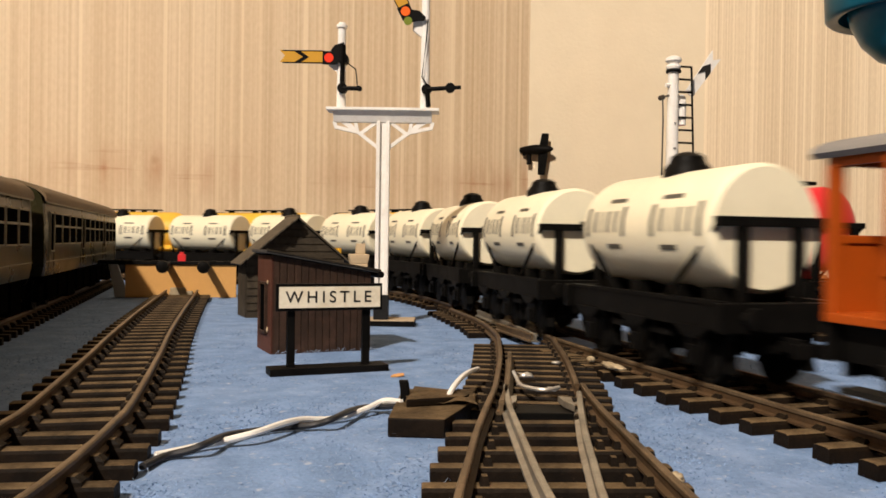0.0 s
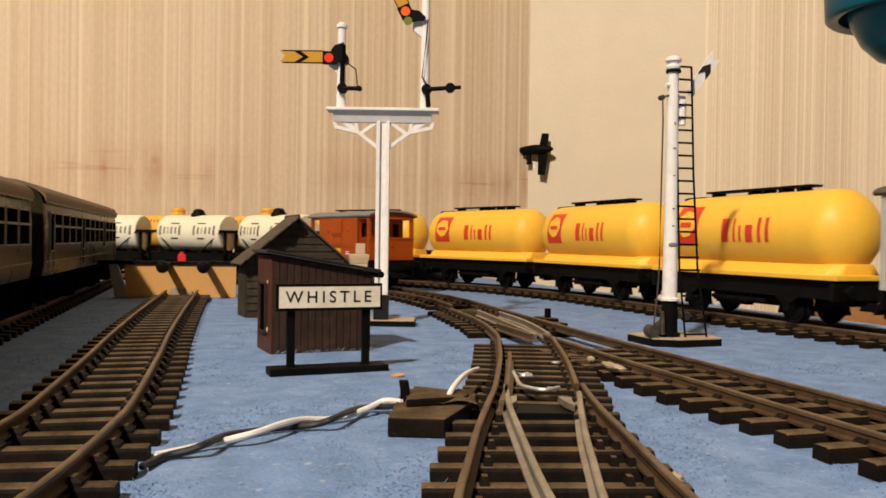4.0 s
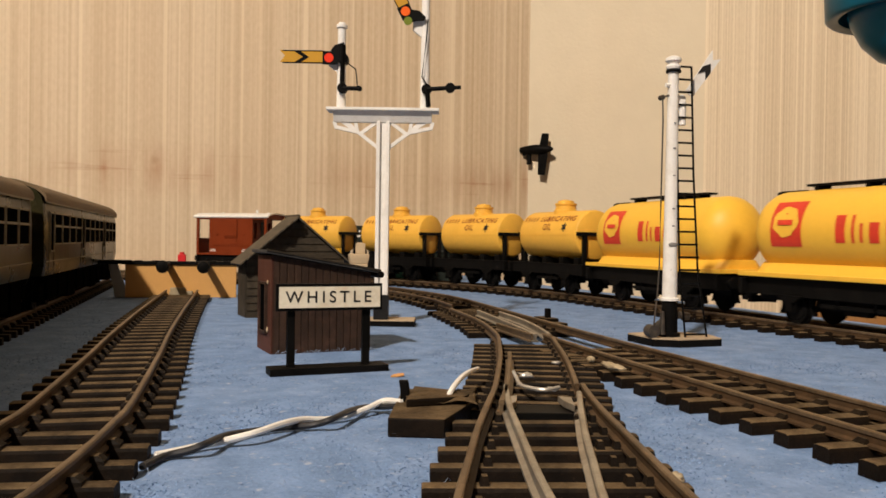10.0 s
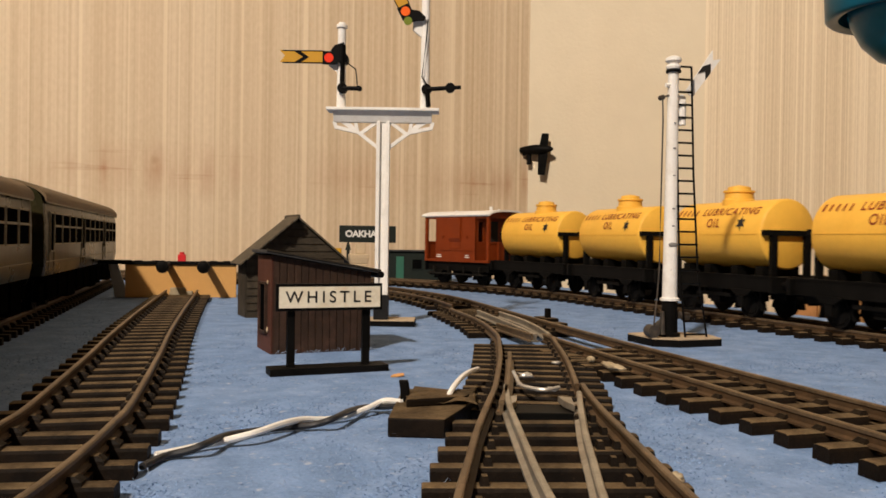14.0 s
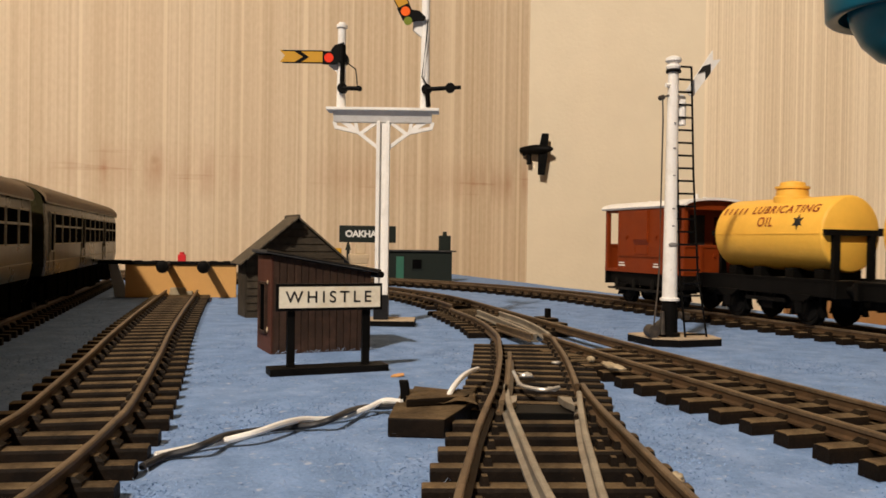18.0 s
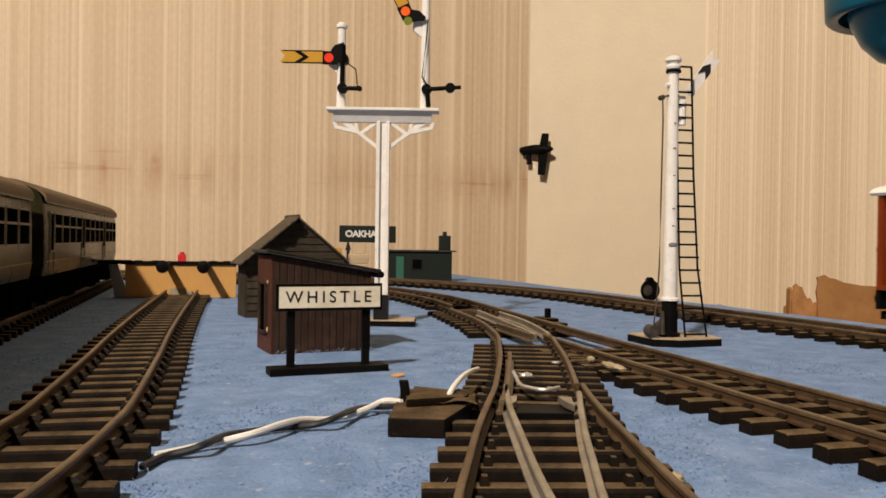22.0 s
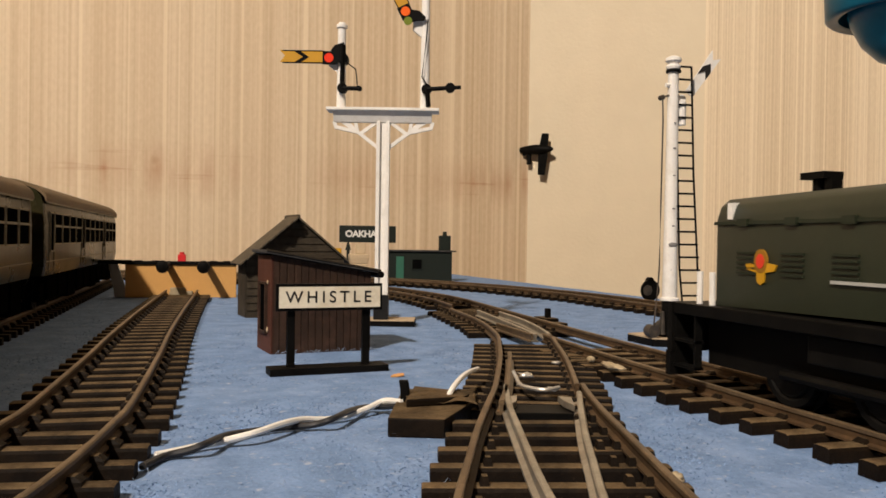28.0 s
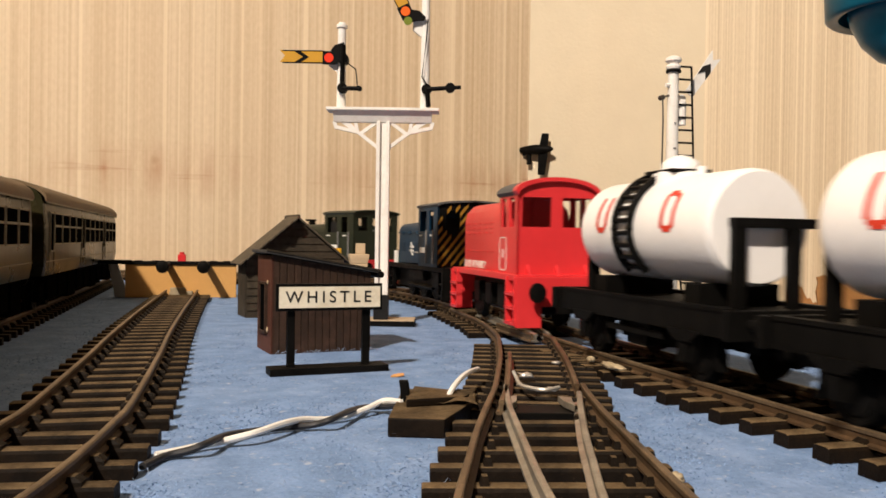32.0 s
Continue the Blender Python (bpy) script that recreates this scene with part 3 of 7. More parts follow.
for k, (x, y, sx, sy, rz) in enumerate(((0.0432, 0.2068, 0.0058, 0.0012, -74), (0.0398, 0.2185, 0.0014, 0.0008, -60), (0.0312, 0.1080, 0.0011, 0.0011, 10))):
    bm = fresh()
    bmesh.ops.create_icosphere(bm, subdivisions=3, radius=1)
    for v in bm.verts:
        v.co = Vector((v.co.x * sx, v.co.y * sy, v.co.z * 0.0008)) * (1 + 0.45 * noise.noise(v.co * 2.2 + Vector((k * 3, 0, 0))))
    part("glue_blob", bm, M_GLUE, points, "pale lump of dried glue on the joiner", smooth=True, m=pose(x, y, 0.0042, 0, 0, rz), angle=180)

siding_at, siding_len = spline_at([(-0.1505, 0.4735), (-0.1172, 0.342), (-0.0960, 0.2615), (-0.0822, 0.212), (-0.0657, 0.150), (-0.0624, 0.1335), (-0.0598, 0.118), (-0.0580, 0.104), (-0.0570, 0.090), (-0.0560, 0.05), (-0.056, -0.05), (-0.058, -0.3)])
siding = track("railway_track", "straight siding of brown model track ending at the buffer stop")
for o in (-HALF, HALF):
    rail(siding_at, 0.0, siding_len, o, siding)
sleepers(siding_at, 0.032, siding_len - 0.2, 0.0099, siding)
bm = fresh()
box(bm, 0.001, 0.030, -0.0158, 0.0158, 0, 0.0021)
part("moulded_base", bm, M_SLEEPER, siding, "solid brown moulded end of the siding", m=place(siding_at, 0.0))

coach_at, coach_len = spline_at([(-0.2541, 0.6028), (-0.2385, 0.5487), (-0.2038, 0.4277), (-0.1691, 0.3067), (-0.1406, 0.2071), (-0.1210, 0.1363), (-0.1101, 0.0654), (-0.1079, 0.0000), (-0.1079, -0.3270)])
coach_track = track("railway_track", "shaded model track under the standing railcar")
for o in (-HALF, HALF):
    rail(coach_at, 0.0, coach_len, o, coach_track)
sleepers(coach_at, 0.004, coach_len - 0.2, 0.0099, coach_track)


# ---- buildings and lineside things ----
def planks_wall(parent, name, w, h0, h1, m, material, pitch=0.0022, depth=0.0004, groove=0.00025):
    """Upright planks, each a piece, on a wall that rises from h0 to h1 along its width."""
    count = int(round(w / pitch))
    for i in range(count):
        a, b = i * w / count + groove / 2, (i + 1) * w / count - groove / 2
        ha, hb = h0 + (h1 - h0) * a / w, h0 + (h1 - h0) * b / w
        bm = fresh()
        loops(bm, [[(a, 0, 0), (b, 0, 0), (b, 0, hb), (a, 0, ha)], [(a, -depth, 0), (b, -depth, 0), (b, -depth, hb), (a, -depth, ha)]])
        part(name, bm, material, parent, m=m)


hut = thing("lineside_hut", pose(-0.0516, 0.2482, 0, 0, 0, 25), "dark brown plank lineside hut with a sloping felt roof", "hut")
W, D, HL, HR = 0.0318, 0.0185, 0.0302, 0.0248
bm = fresh()
loops(bm, [[(0.0005, 0.0005, 0), (W - 0.0005, 0.0005, 0), (W - 0.0005, 0.0005, HR), (0.0005, 0.0005, HL)], [(0.0005, D, 0), (W - 0.0005, D, 0), (W - 0.0005, D, HR), (0.0005, D, HL)]])
part("wall", bm, M_HUTWOOD, hut)
planks_wall(hut, "plank", W, HL, HR, pose(0, 0.0004, 0), M_HUTWOOD)
bm = fresh()
box(bm, -0.0003, 0.0005, 0, D, 0, HL - 0.0004)
part("end_wall", bm, M_HUTRED, hut, "red-brown painted end wall")
bm = fresh()
for z0, z1 in ((0.0065, 0.0210),):
    box(bm, -0.0012, -0.0003, 0.0045, 0.0052, z0, z1), box(bm, -0.0012, -0.0003, 0.0130, 0.0137, z0, z1)
    box(bm, -0.0012, -0.0003, 0.0045, 0.0137, z1, z1 + 0.0007), box(bm, -0.0012, -0.0003, 0.0045, 0.0137, z0 - 0.0007, z0)
part("window_frame", bm, M_HUTWOOD, hut)
bm = fresh()
box(bm, -0.0006, -0.0002, 0.0052, 0.0130, 0.0065, 0.0210)
part("window_pane", bm, M_GLASSDARK, hut)
for z, r in ((0.0218, 0.0006), (0.0072, 0.0007)):
    bm = fresh()
    bmesh.ops.create_icosphere(bm, subdivisions=2, radius=r)
    part("glue_spot", bm, M_STONE, hut, "chipped pale spot", smooth=True, m=pose(-0.0006, 0.0035, z) @ Matrix.Diagonal((0.4, 1, 1.2, 1)), angle=180)
bm = fresh()
loops(bm, [[(-0.0020, y, HL + 0.0006), (W + 0.0025, y, HR - 0.0002), (W + 0.0025, y, HR + 0.0006), (-0.0020, y, HL + 0.0016)] for y in (-0.0018, D + 0.0018)])
part("roof", bm, M_FELT, hut, "dark roofing felt with a worn pale edge", bevel=0.0002)
bm = fresh()
loops(bm, [[(-0.0022, y, HL + 0.0014), (W + 0.0026, y, HR + 0.0005), (W + 0.0026, y, HR + 0.0010), (-0.0022, y, HL + 0.0019)] for y in (-0.0021, -0.0014)])
part("roof_edge", bm, M_SHEDWOOD, hut, "worn grey edge strip of the roof")
bm = fresh()
tube(bm, (W + 0.0025, -0.0022, HR - 0.0006), (W + 0.0025, D + 0.002, HR - 0.0006), 0.0011, seg=10)
part("gutter", bm, M_BLACK, hut, smooth=True)
bm = fresh()
for k in range(26):
    a = random.Random(k).uniform
    x, y = a(-0.002, W + 0.002), a(-0.0016, -0.0002)
    wire(bm, [(x, y, 0.0003), (x + a(-0.001, 0.001), y - 0.0004, a(0.0006, 0.0014)), (x + a(-0.002, 0.002), y - 0.0008, 0.0004)], 0.00006, 4)
tagged(part("felt_fibres", bm, M_FIBRE, hut, "loose pale felt fibres round the foot"), "", "", "", "stuff")

shed = thing("goods_shed", pose(-0.0862, 0.3610, 0, 0, 0, 25), "weathered grey-brown plank shed with a tiled gable roof", "shed")
W2, D2, E2, A2 = 0.0445, 0.0178, 0.0262, 0.0446
bm = fresh()
extrude(bm, [(0, 0), (W2, 0), (W2, E2), (W2 / 2, A2 - 0.001), (0, E2)], "y", 0.0004, D2)
part("wall", bm, M_SHEDWOOD, shed)
for i in range(14):
    z0 = i * 0.0033
    z1 = z0 + 0.0030
    half = lambda z: W2 / 2 if z < E2 else max(0.0, W2 / 2 * (A2 - z) / (A2 - E2))
    if half(z1) < 0.001:
        break
    bm = fresh()
    c = W2 / 2
    loops(bm, [[(c - half(z0), 0.0005, z0), (c + half(z0), 0.0005, z0), (c + half(z1), 0.0005, z1), (c - half(z1), 0.0005, z1)],
               [(c - half(z0), -0.0005, z0), (c + half(z0), -0.0005, z0), (c + half(z1), -0.0001, z1), (c - half(z1), -0.0001, z1)]])
    part("plank", bm, M_SHEDWOOD, shed)
for i in range(8):
    bm = fresh()
    y = i * D2 / 8
    box(bm, -0.0005, 0.0003, y + 0.0002, y + D2 / 8 - 0.0002, 0, E2)
    part("plank", bm, M_SHEDWOOD, shed)
slope = math.atan2(A2 - E2, W2 / 2)
run = (W2 / 2) / math.cos(slope) + 0.0045
tile = fresh()
box(tile, 0, 0.0036, 0.0001, 0.0043, 0, 0.0006)
TILE = finish(tile, "roof_tile", M_SLATE)
for sgn in (-1, 1):
    m = Matrix.Translation((W2 / 2, 0, A2)) @ (Matrix.Identity(4) if sgn > 0 else Matrix.Diagonal((-1, 1, 1, 1)))
    bm = fresh()
    loops(bm, [[(0, -0.002, 0.0), (run * math.cos(slope), -0.002, -run * math.sin(slope)), (run * math.cos(slope), D2 + 0.002, -run * math.sin(slope)), (0, D2 + 0.002, 0.0)],
               [(0, -0.002, 0.0009), (run * math.cos(slope), -0.002, -run * math.sin(slope) + 0.0009), (run * math.cos(slope), D2 + 0.002, -run * math.sin(slope) + 0.0009), (0, D2 + 0.002, 0.0009)]])
    part("roof", bm, M_SLATE, shed, m=m)
    if sgn < 0:
        rows = int(run / 0.0033)
        for j in range(rows):
            for i in range(5):
                d = (j + 0.15) * run / rows
                share("roof_tile", TILE, shed, Matrix.Translation((W2 / 2, 0, A2 + 0.0008)) @ Matrix.Translation((-d * math.cos(slope), -0.0019 + i * 0.0043 + (0.0008 if j % 2 else 0), -d * math.sin(slope))) @ pose(0, 0, 0, 0, math.degrees(-slope) + 180 - 4, 0) @ pose(0, 0, 0, 180, 0, 0))
bm = fresh()
tube(bm, (W2 / 2, -0.0024, A2 + 0.0008), (W2 / 2, D2 + 0.0024, A2 + 0.0008), 0.0009, seg=8)
part("ridge", bm, M_SHEDWOOD, shed)

pillar = thing("stone_pillar", pose(-0.0362, 0.352, 0.0015, 0, 0, 12), "small sandy plaster pillar with a narrower cap", "pillar")
bm = fresh()
box(bm, -0.0036, 0.0036, -0.003, 0.003, -0.0015, 0.0235)
loops(bm, [[(-0.0036, -0.003, 0.0235), (0.0036, -0.003, 0.0235), (0.0036, 0.003, 0.0235), (-0.0036, 0.003, 0.0235)], [(-0.0042, -0.0035, 0.0262), (0.0042, -0.0035, 0.0262), (0.0042, 0.0035, 0.0262), (-0.0042, 0.0035, 0.0262)],
           [(-0.0042, -0.0035, 0.0276), (0.0042, -0.0035, 0.0276), (0.0042, 0.0035, 0.0276), (-0.0042, 0.0035, 0.0276)]])
part("shaft", bm, M_STONE, pillar, bevel=0.0003)
bm = fresh()
box(bm, -0.0012, 0.0026, -0.0022, 0.0022, 0.0276, 0.0322)
part("cap", bm, M_STONE, pillar, bevel=0.0003)

# whistle board
board = thing("whistle_board", pose(-0.0300, 0.2165, 0, 0, 0, 22), "white lineside sign board on two black posts", "sign")
bm = fresh()
box(bm, -0.0158, 0.0158, -0.0034, 0.0034, 0, 0.0019)
part("base", bm, M_BLACK, board, bevel=0.0002)
for x in (-0.0100, 0.0102):
    bm = fresh()
    box(bm, x - 0.0010, x + 0.0010, -0.0007, 0.0007, 0.0015, 0.0178)
    part("post", bm, M_BLACK, board, bevel=0.0001)
bm = fresh()
box(bm, -0.0142, 0.0142, -0.0019, -0.0007, 0.0165, 0.0236)
part("frame", bm, M_BLACK, board, bevel=0.0002)
bm = fresh()
box(bm, -0.0135, 0.0135, -0.0022, -0.0015, 0.0173, 0.0228)
part("panel", bm, M_SIGN, board, "grubby cream-white face of the sign")
text_part("lettering", "WHISTLE", 0.0043, M_INK, board, pose(-0.0004, -0.00225, 0.0200, 90, 0, 0), 0.00006, width=1.42, bold=0.00002)

# bracket signal
LATTICE = 0.338
sig = thing("bracket_signal", pose(-0.0252, LATTICE, 0, 0, 0, 0), "white bracket signal post carrying two semaphore arms", "signal")
bm = fresh()
box(bm, -0.0075, 0.0140, -0.0050, 0.0110, 0, 0.0022)
part("plinth_edge", bm, M_BLACK, sig, "black painted edge of the plinth")
bm = fresh()
box(bm, -0.0074, 0.0139, -0.0049, 0.0109, 0.0020, 0.0026)
part("plinth", bm, M_PLINTH, sig, "stone-coloured plinth", bevel=0.0002)
bm = fresh()
box(bm, -0.0030, 0.0030, -0.0030, 0.0030, 0.0026, 0.0128)
part("post_foot", bm, M_BLACKGLOSS, sig, "black-painted foot of the post", bevel=0.0002)
bm = fresh()
box(bm, -0.0027, -0.0012, -0.0024, 0.0024, 0.0125, 0.0838), box(bm, 0.0012, 0.0027, -0.0024, 0.0024, 0.0125, 0.0838)
box(bm, -0.0013, 0.0013, -0.0008, 0.0018, 0.0125, 0.0838)
part("post", bm, M_WHITEPAINT, sig, bevel=0.00015)
bm = fresh()
box(bm, -0.0232, 0.0228, -0.0046, 0.0052, 0.0880, 0.0892)
part("platform", bm, M_WHITEPAINT, sig, bevel=0.0002)
bm = fresh()
loops(bm, [[(x, -0.0012, 0.0835), (x, 0.0012, 0.0835), (x, 0.0034, 0.0881), (x, -0.0034, 0.0881)] for x in (-0.0205, 0.0198)])
part("girder", bm, M_WHITEPAINT, sig, bevel=0.00012)
for sg in (-1, 1):
    bm = fresh()
    for n, (a, b) in enumerate((((0.0202, 0.0836), (0.0195, 0.0812)), ((0.0198, 0.0815), (0.0105, 0.0795)), ((0.0105, 0.0795), (0.0026, 0.0735)), ((0.0115, 0.0838), (0.0108, 0.0797)), ((0.0170, 0.0838), (0.0112, 0.0800)), ((0.0090, 0.0792), (0.0028, 0.0838)), ((0.0112, 0.0800), (0.0150, 0.0836)))):
        p, q = Vector((sg * a[0], 0, a[1])), Vector((sg * b[0], 0, b[1]))
        d = q - p
        box(bm, -0.0003, d.length + 0.0003, -0.0010 + 0.00007 * n, 0.0010 - 0.00007 * n, -0.0007, 0.0007, Matrix.Translation(p) @ pose(0, 0, 0, 0, -math.degrees(math.atan2(d.z, d.x)), 0))
    part("bracket", bm, M_WHITEPAINT, sig)


def semaphore(parent, x, z0, z1, pivot, lift, back=0.0):
    """A short doll post with its arm, spectacle plate, lamp, rod and balance weight; lift in degrees."""
    bm = fresh()
    tube(bm, (x, 0, z0), (x, 0, z1), 0.0020, 0.0017, 14)
    tube(bm, (x, 0, z1), (x, 0, z1 + 0.0012), 0.0023, 0.0023, 14), tube(bm, (x, 0, z1 + 0.0012), (x, 0, z1 + 0.0022), 0.0019, 0.0012, 14)
    post = part("doll_post", bm, M_WHITEPAINT, parent, smooth=True)
    bm = fresh()
    extrude(bm, [(x - 0.0052, pivot - 0.0030), (x - 0.0015, pivot - 0.0060), (x - 0.0012, pivot + 0.0030), (x - 0.0050, pivot + 0.0030)], "y", -0.0012, 0.0012)
    part("lamp_bracket", bm, M_WHITEPAINT, post)
    m = Matrix.Translation((x - 0.0002 - back, -0.0026, pivot)) @ pose(0, 0, 0, 0, lift, 0)
    bm = fresh()
    extrude(bm, [(-0.0248, 0.0026), (-0.0226, 0.0004), (-0.0246, -0.0022), (-0.0070, -0.0026), (-0.0070, 0.0022)], "y", -0.0003, 0.0003)
    arm = part("arm", bm, M_ARM, post, "yellow fishtail distant arm with a black chevron", m=m)
    bm = fresh()
    for sg in (-1, 1):
        extrude(bm, [(-0.0188, 0.0022), (-0.0162, 0.0022), (-0.0128, -0.0001), (-0.0152, -0.0001)] if sg > 0 else [(-0.0152, -0.0001), (-0.0128, -0.0001), (-0.0165, -0.0024), (-0.0190, -0.0024)], "y", -0.0005, -0.0002)
    part("chevron", bm, M_BLACK, arm)
    for dz in (0.0024, -0.0024):
        bm = fresh()
        box(bm, -0.0236, -0.0070, -0.00042, 0.00042, dz - 0.0002, dz + 0.0002)
        part("arm_edge", bm, M_BLACK, arm, "thin dark edge of the arm")
    bm = fresh()
    extrude(bm, [(-0.0072, -0.0030), (-0.0020, -0.0030), (0.0002, -0.0012), (0.0006, 0.0020), (0.0020, 0.0048), (0.0012, 0.0060), (-0.0024, 0.0048), (-0.0040, 0.0022), (-0.0072, 0.0024)], "y", -0.0008, 0.0002)
    part("spectacle_plate", bm, M_BLACK, arm, bevel=0.00012)
    bm = fresh()
    tube(bm, (-0.0046, -0.0010, -0.0004), (-0.0046, -0.0007, -0.0004), 0.0019, seg=20)
    part("lens", bm, M_LENSORANGE if lift else M_LENSRED, arm)
    if lift:
        bm = fresh()
        tube(bm, (-0.0006, -0.0010, -0.0012), (-0.0006, -0.0007, -0.0012), 0.0017, seg=20)
        part("lens", bm, M_LENSGREEN, arm)
    bm = fresh()
    if not lift:
        tube(bm, (x + 0.0008, -0.0034, pivot - 0.0005), (x + 0.0008, 0.0012, pivot - 0.0005), 0.0023, seg=16)
        tube(bm, (x + 0.0008, -0.0030, pivot), (x + 0.0007, -0.0030, pivot - 0.0120), 0.0010, seg=8)
        tube(bm, (x + 0.0008, -0.0030, pivot), (x + 0.0008, -0.0030, pivot + 0.0052), 0.0009, seg=8)
    base = pivot - 0.0122
    bz = z0 + 0.0078
    tube(bm, (x + 0.0008, -0.0036, bz), (x + 0.0008, -0.0010, bz), 0.0021, seg=16)
    if lift:
        tube(bm, (x + 0.0010, -0.0030, bz), (x + 0.0118, -0.0030, bz + 0.0008), 0.0009, seg=8)
        tube(bm, (x + 0.0104, -0.0038, bz + 0.0007), (x + 0.0104, -0.0018, bz + 0.0007), 0.0020, seg=16)
        tube(bm, (x + 0.0104, -0.0030, bz + 0.0007), (x + 0.0148, -0.0030, bz + 0.0010), 0.0008, seg=8)
        tube(bm, (x + 0.0010, -0.0030, bz), (x + 0.0016, -0.0030, bz - 0.0072), 0.0010, seg=8)
    else:
        tube(bm, (x + 0.0008, -0.0030, bz), (x + 0.0078, -0.0030, bz - 0.0001), 0.0009, seg=8)
        tube(bm, (x + 0.0078, -0.0036, bz - 0.0001), (x + 0.0078, -0.0024, bz - 0.0001), 0.0011, seg=10)
    part("balance_weight", bm, M_BLACK, post, smooth=True)
    bm = fresh()
    if lift:
        wire(bm, [(x + 0.0010, -0.0034, pivot + 0.0008), (x + 0.0004, -0.0034, pivot - 0.008), (x - 0.0012, -0.0034, bz + 0.0048), (x + 0.0014, -0.0034, bz + 0.0012)], 0.00028, 6)
    else:
        wire(bm, [(x + 0.0018, -0.0034, pivot + 0.0048), (x + 0.0020, -0.0034, pivot - 0.0018), (x + 0.0062, -0.0034, pivot - 0.0050), (x + 0.0066, -0.0034, pivot - 0.0080), (x + 0.0070, -0.0034, bz)], 0.00028, 6)
    part("rod", bm, M_BLACK, post)


semaphore(sig, -0.0176, 0.0892, 0.1222, 0.1096, 0)
semaphore(sig, 0.0168, 0.0892, 0.1370, 0.1246, 63, 0.0056)

# ladder signal
lsig = thing("ladder_signal", pose(0.0795, 0.2865, 0, 0, 0, 12), "round white signal post with a black ladder and a fishtail arm", "signal")
bm = fresh()
extrude(bm, [(-0.0100, 0.0120), (-0.0085, -0.0045), (0.0000, -0.0085), (0.0165, -0.0065), (0.0180, 0.0050), (0.0080, 0.0160)], "z", 0, 0.0025)
part("plinth_edge", bm, M_BLACK, lsig, "black painted edge of the plinth")
bm = fresh()
extrude(bm, [(-0.0099, 0.0119), (-0.0084, -0.0044), (0.0000, -0.0084), (0.0164, -0.0064), (0.0179, 0.0050), (0.0080, 0.0159)], "z", 0.0023, 0.0030)
part("plinth", bm, M_PLINTH, lsig, "stone-grey plinth", bevel=0.0002)
bm = fresh()
turned(bm, "z", [(0.003, 0.0038), (0.0042, 0.0038), (0.0046, 0.0029), (0.0150, 0.0027), (0.0152, 0.0030), (0.0158, 0.0030)], seg=20)
part("post_foot", bm, M_BLACK, lsig, "black scuffed foot of the post", smooth=True)
bm = fresh()
turned(bm, "z", [(0.0155, 0.0034), (0.0163, 0.0034), (0.0166, 0.0026), (0.050, 0.0023), (0.0960, 0.0018), (0.0962, 0.0024), (0.0970, 0.0026), (0.0978, 0.0022), (0.0980, 0.0016), (0.0990, 0.0028), (0.1000, 0.0027), (0.1008, 0.0012)], seg=24)
part("post", bm, M_WHITEPAINT, lsig, smooth=True)
bm = fresh()
tube(bm, (0.0001, 0, 0.0950), (0.0001, 0, 0.0958), 0.0026, seg=16)
part("collar", bm, M_BLACK, lsig)
for z, r in ((0.0350, 0.0014), (0.0262, 0.0006), (0.0415, 0.0005), (0.0205, 0.0006), (0.0302, 0.0004), (0.0475, 0.0005), (0.0590, 0.0004), (0.0685, 0.0005), (0.0772, 0.0004)):
    bm = fresh()
    bmesh.ops.create_icosphere(bm, subdivisions=2, radius=r)
    part("chip", bm, M_ROOFGREY, lsig, "chipped patch in the paint", m=pose(-0.0002, -0.0023, z) @ Matrix.Diagonal((1.3, 0.25, 0.6, 1)), smooth=True, angle=180)
top, foot = Vector((0.0036, -0.0005, 0.0972)), Vector((0.0078, -0.0045, 0.0032))
bm = fresh()
side = Vector((0.0030, 0, 0))
for sg in (-1, 1):
    wire(bm, [foot + side * sg * 1.35, foot.lerp(top, 0.25) + side * sg * 1.15 + Vector((-0.0012, 0.0008, 0)), foot.lerp(top, 0.6) + side * sg * 1.0 + Vector((-0.0008, 0.0006, 0)), top + side * sg], 0.00038, 6)
part("ladder_stile", bm, M_BLACK, lsig)
for i in range(22):
    k = (i + 0.2) / 21.2
    c = foot.lerp(top, k) + Vector((-0.0012 * math.sin(k * math.pi), 0.0008 * math.sin(k * math.pi), 0))
    w = side * (1.35 - 0.35 * k)
    bm = fresh()
    tube(bm, c - w, c + w, 0.00036, seg=6)
    part("ladder_rung", bm, M_BLACK, lsig)
bm = fresh()
extrude(bm, [(0, -0.0017), (0.0178, -0.0022), (0.0155, 0.0), (0.0182, 0.0022), (0, 0.0017)], "y", -0.0003, 0.0003)
arm = part("arm", bm, M_WHITEPAINT, lsig, "white back of a fishtail arm with a dark chevron", m=Matrix.Translation((0.0064, 0.0030, 0.0868)) @ pose(0, 0, 0, 0, -54, 0) @ pose(0.002, 0, 0))
bm = fresh()
extrude(bm, [(0.0080, 0.0018), (0.0112, 0.0018), (0.0138, 0.0), (0.0112, -0.0019), (0.0080, -0.0019), (0.0104, 0.0)], "y", -0.0006, -0.00025)
part("chevron", bm, M_INK, arm)
bm = fresh()
tube(bm, (0.0038, 0.0008, 0.0862), (0.0038, 0.0045, 0.0862), 0.0016, seg=12), tube(bm, (0.0038, 0.001, 0.0770), (0.0038, 0.001, 0.0850), 0.0017, seg=12)
part("lamp", bm, M_WHITEPAINT, lsig, smooth=True)
bm = fresh()
wire(bm, [(-0.0042, -0.0006, 0.0868), (-0.0041, -0.001, 0.0780), (-0.0044, -0.001, 0.0500), (-0.0046, -0.001, 0.0270), (-0.0056, -0.0018, 0.0175), (-0.0076, -0.003, 0.0045)], 0.00028, 6)
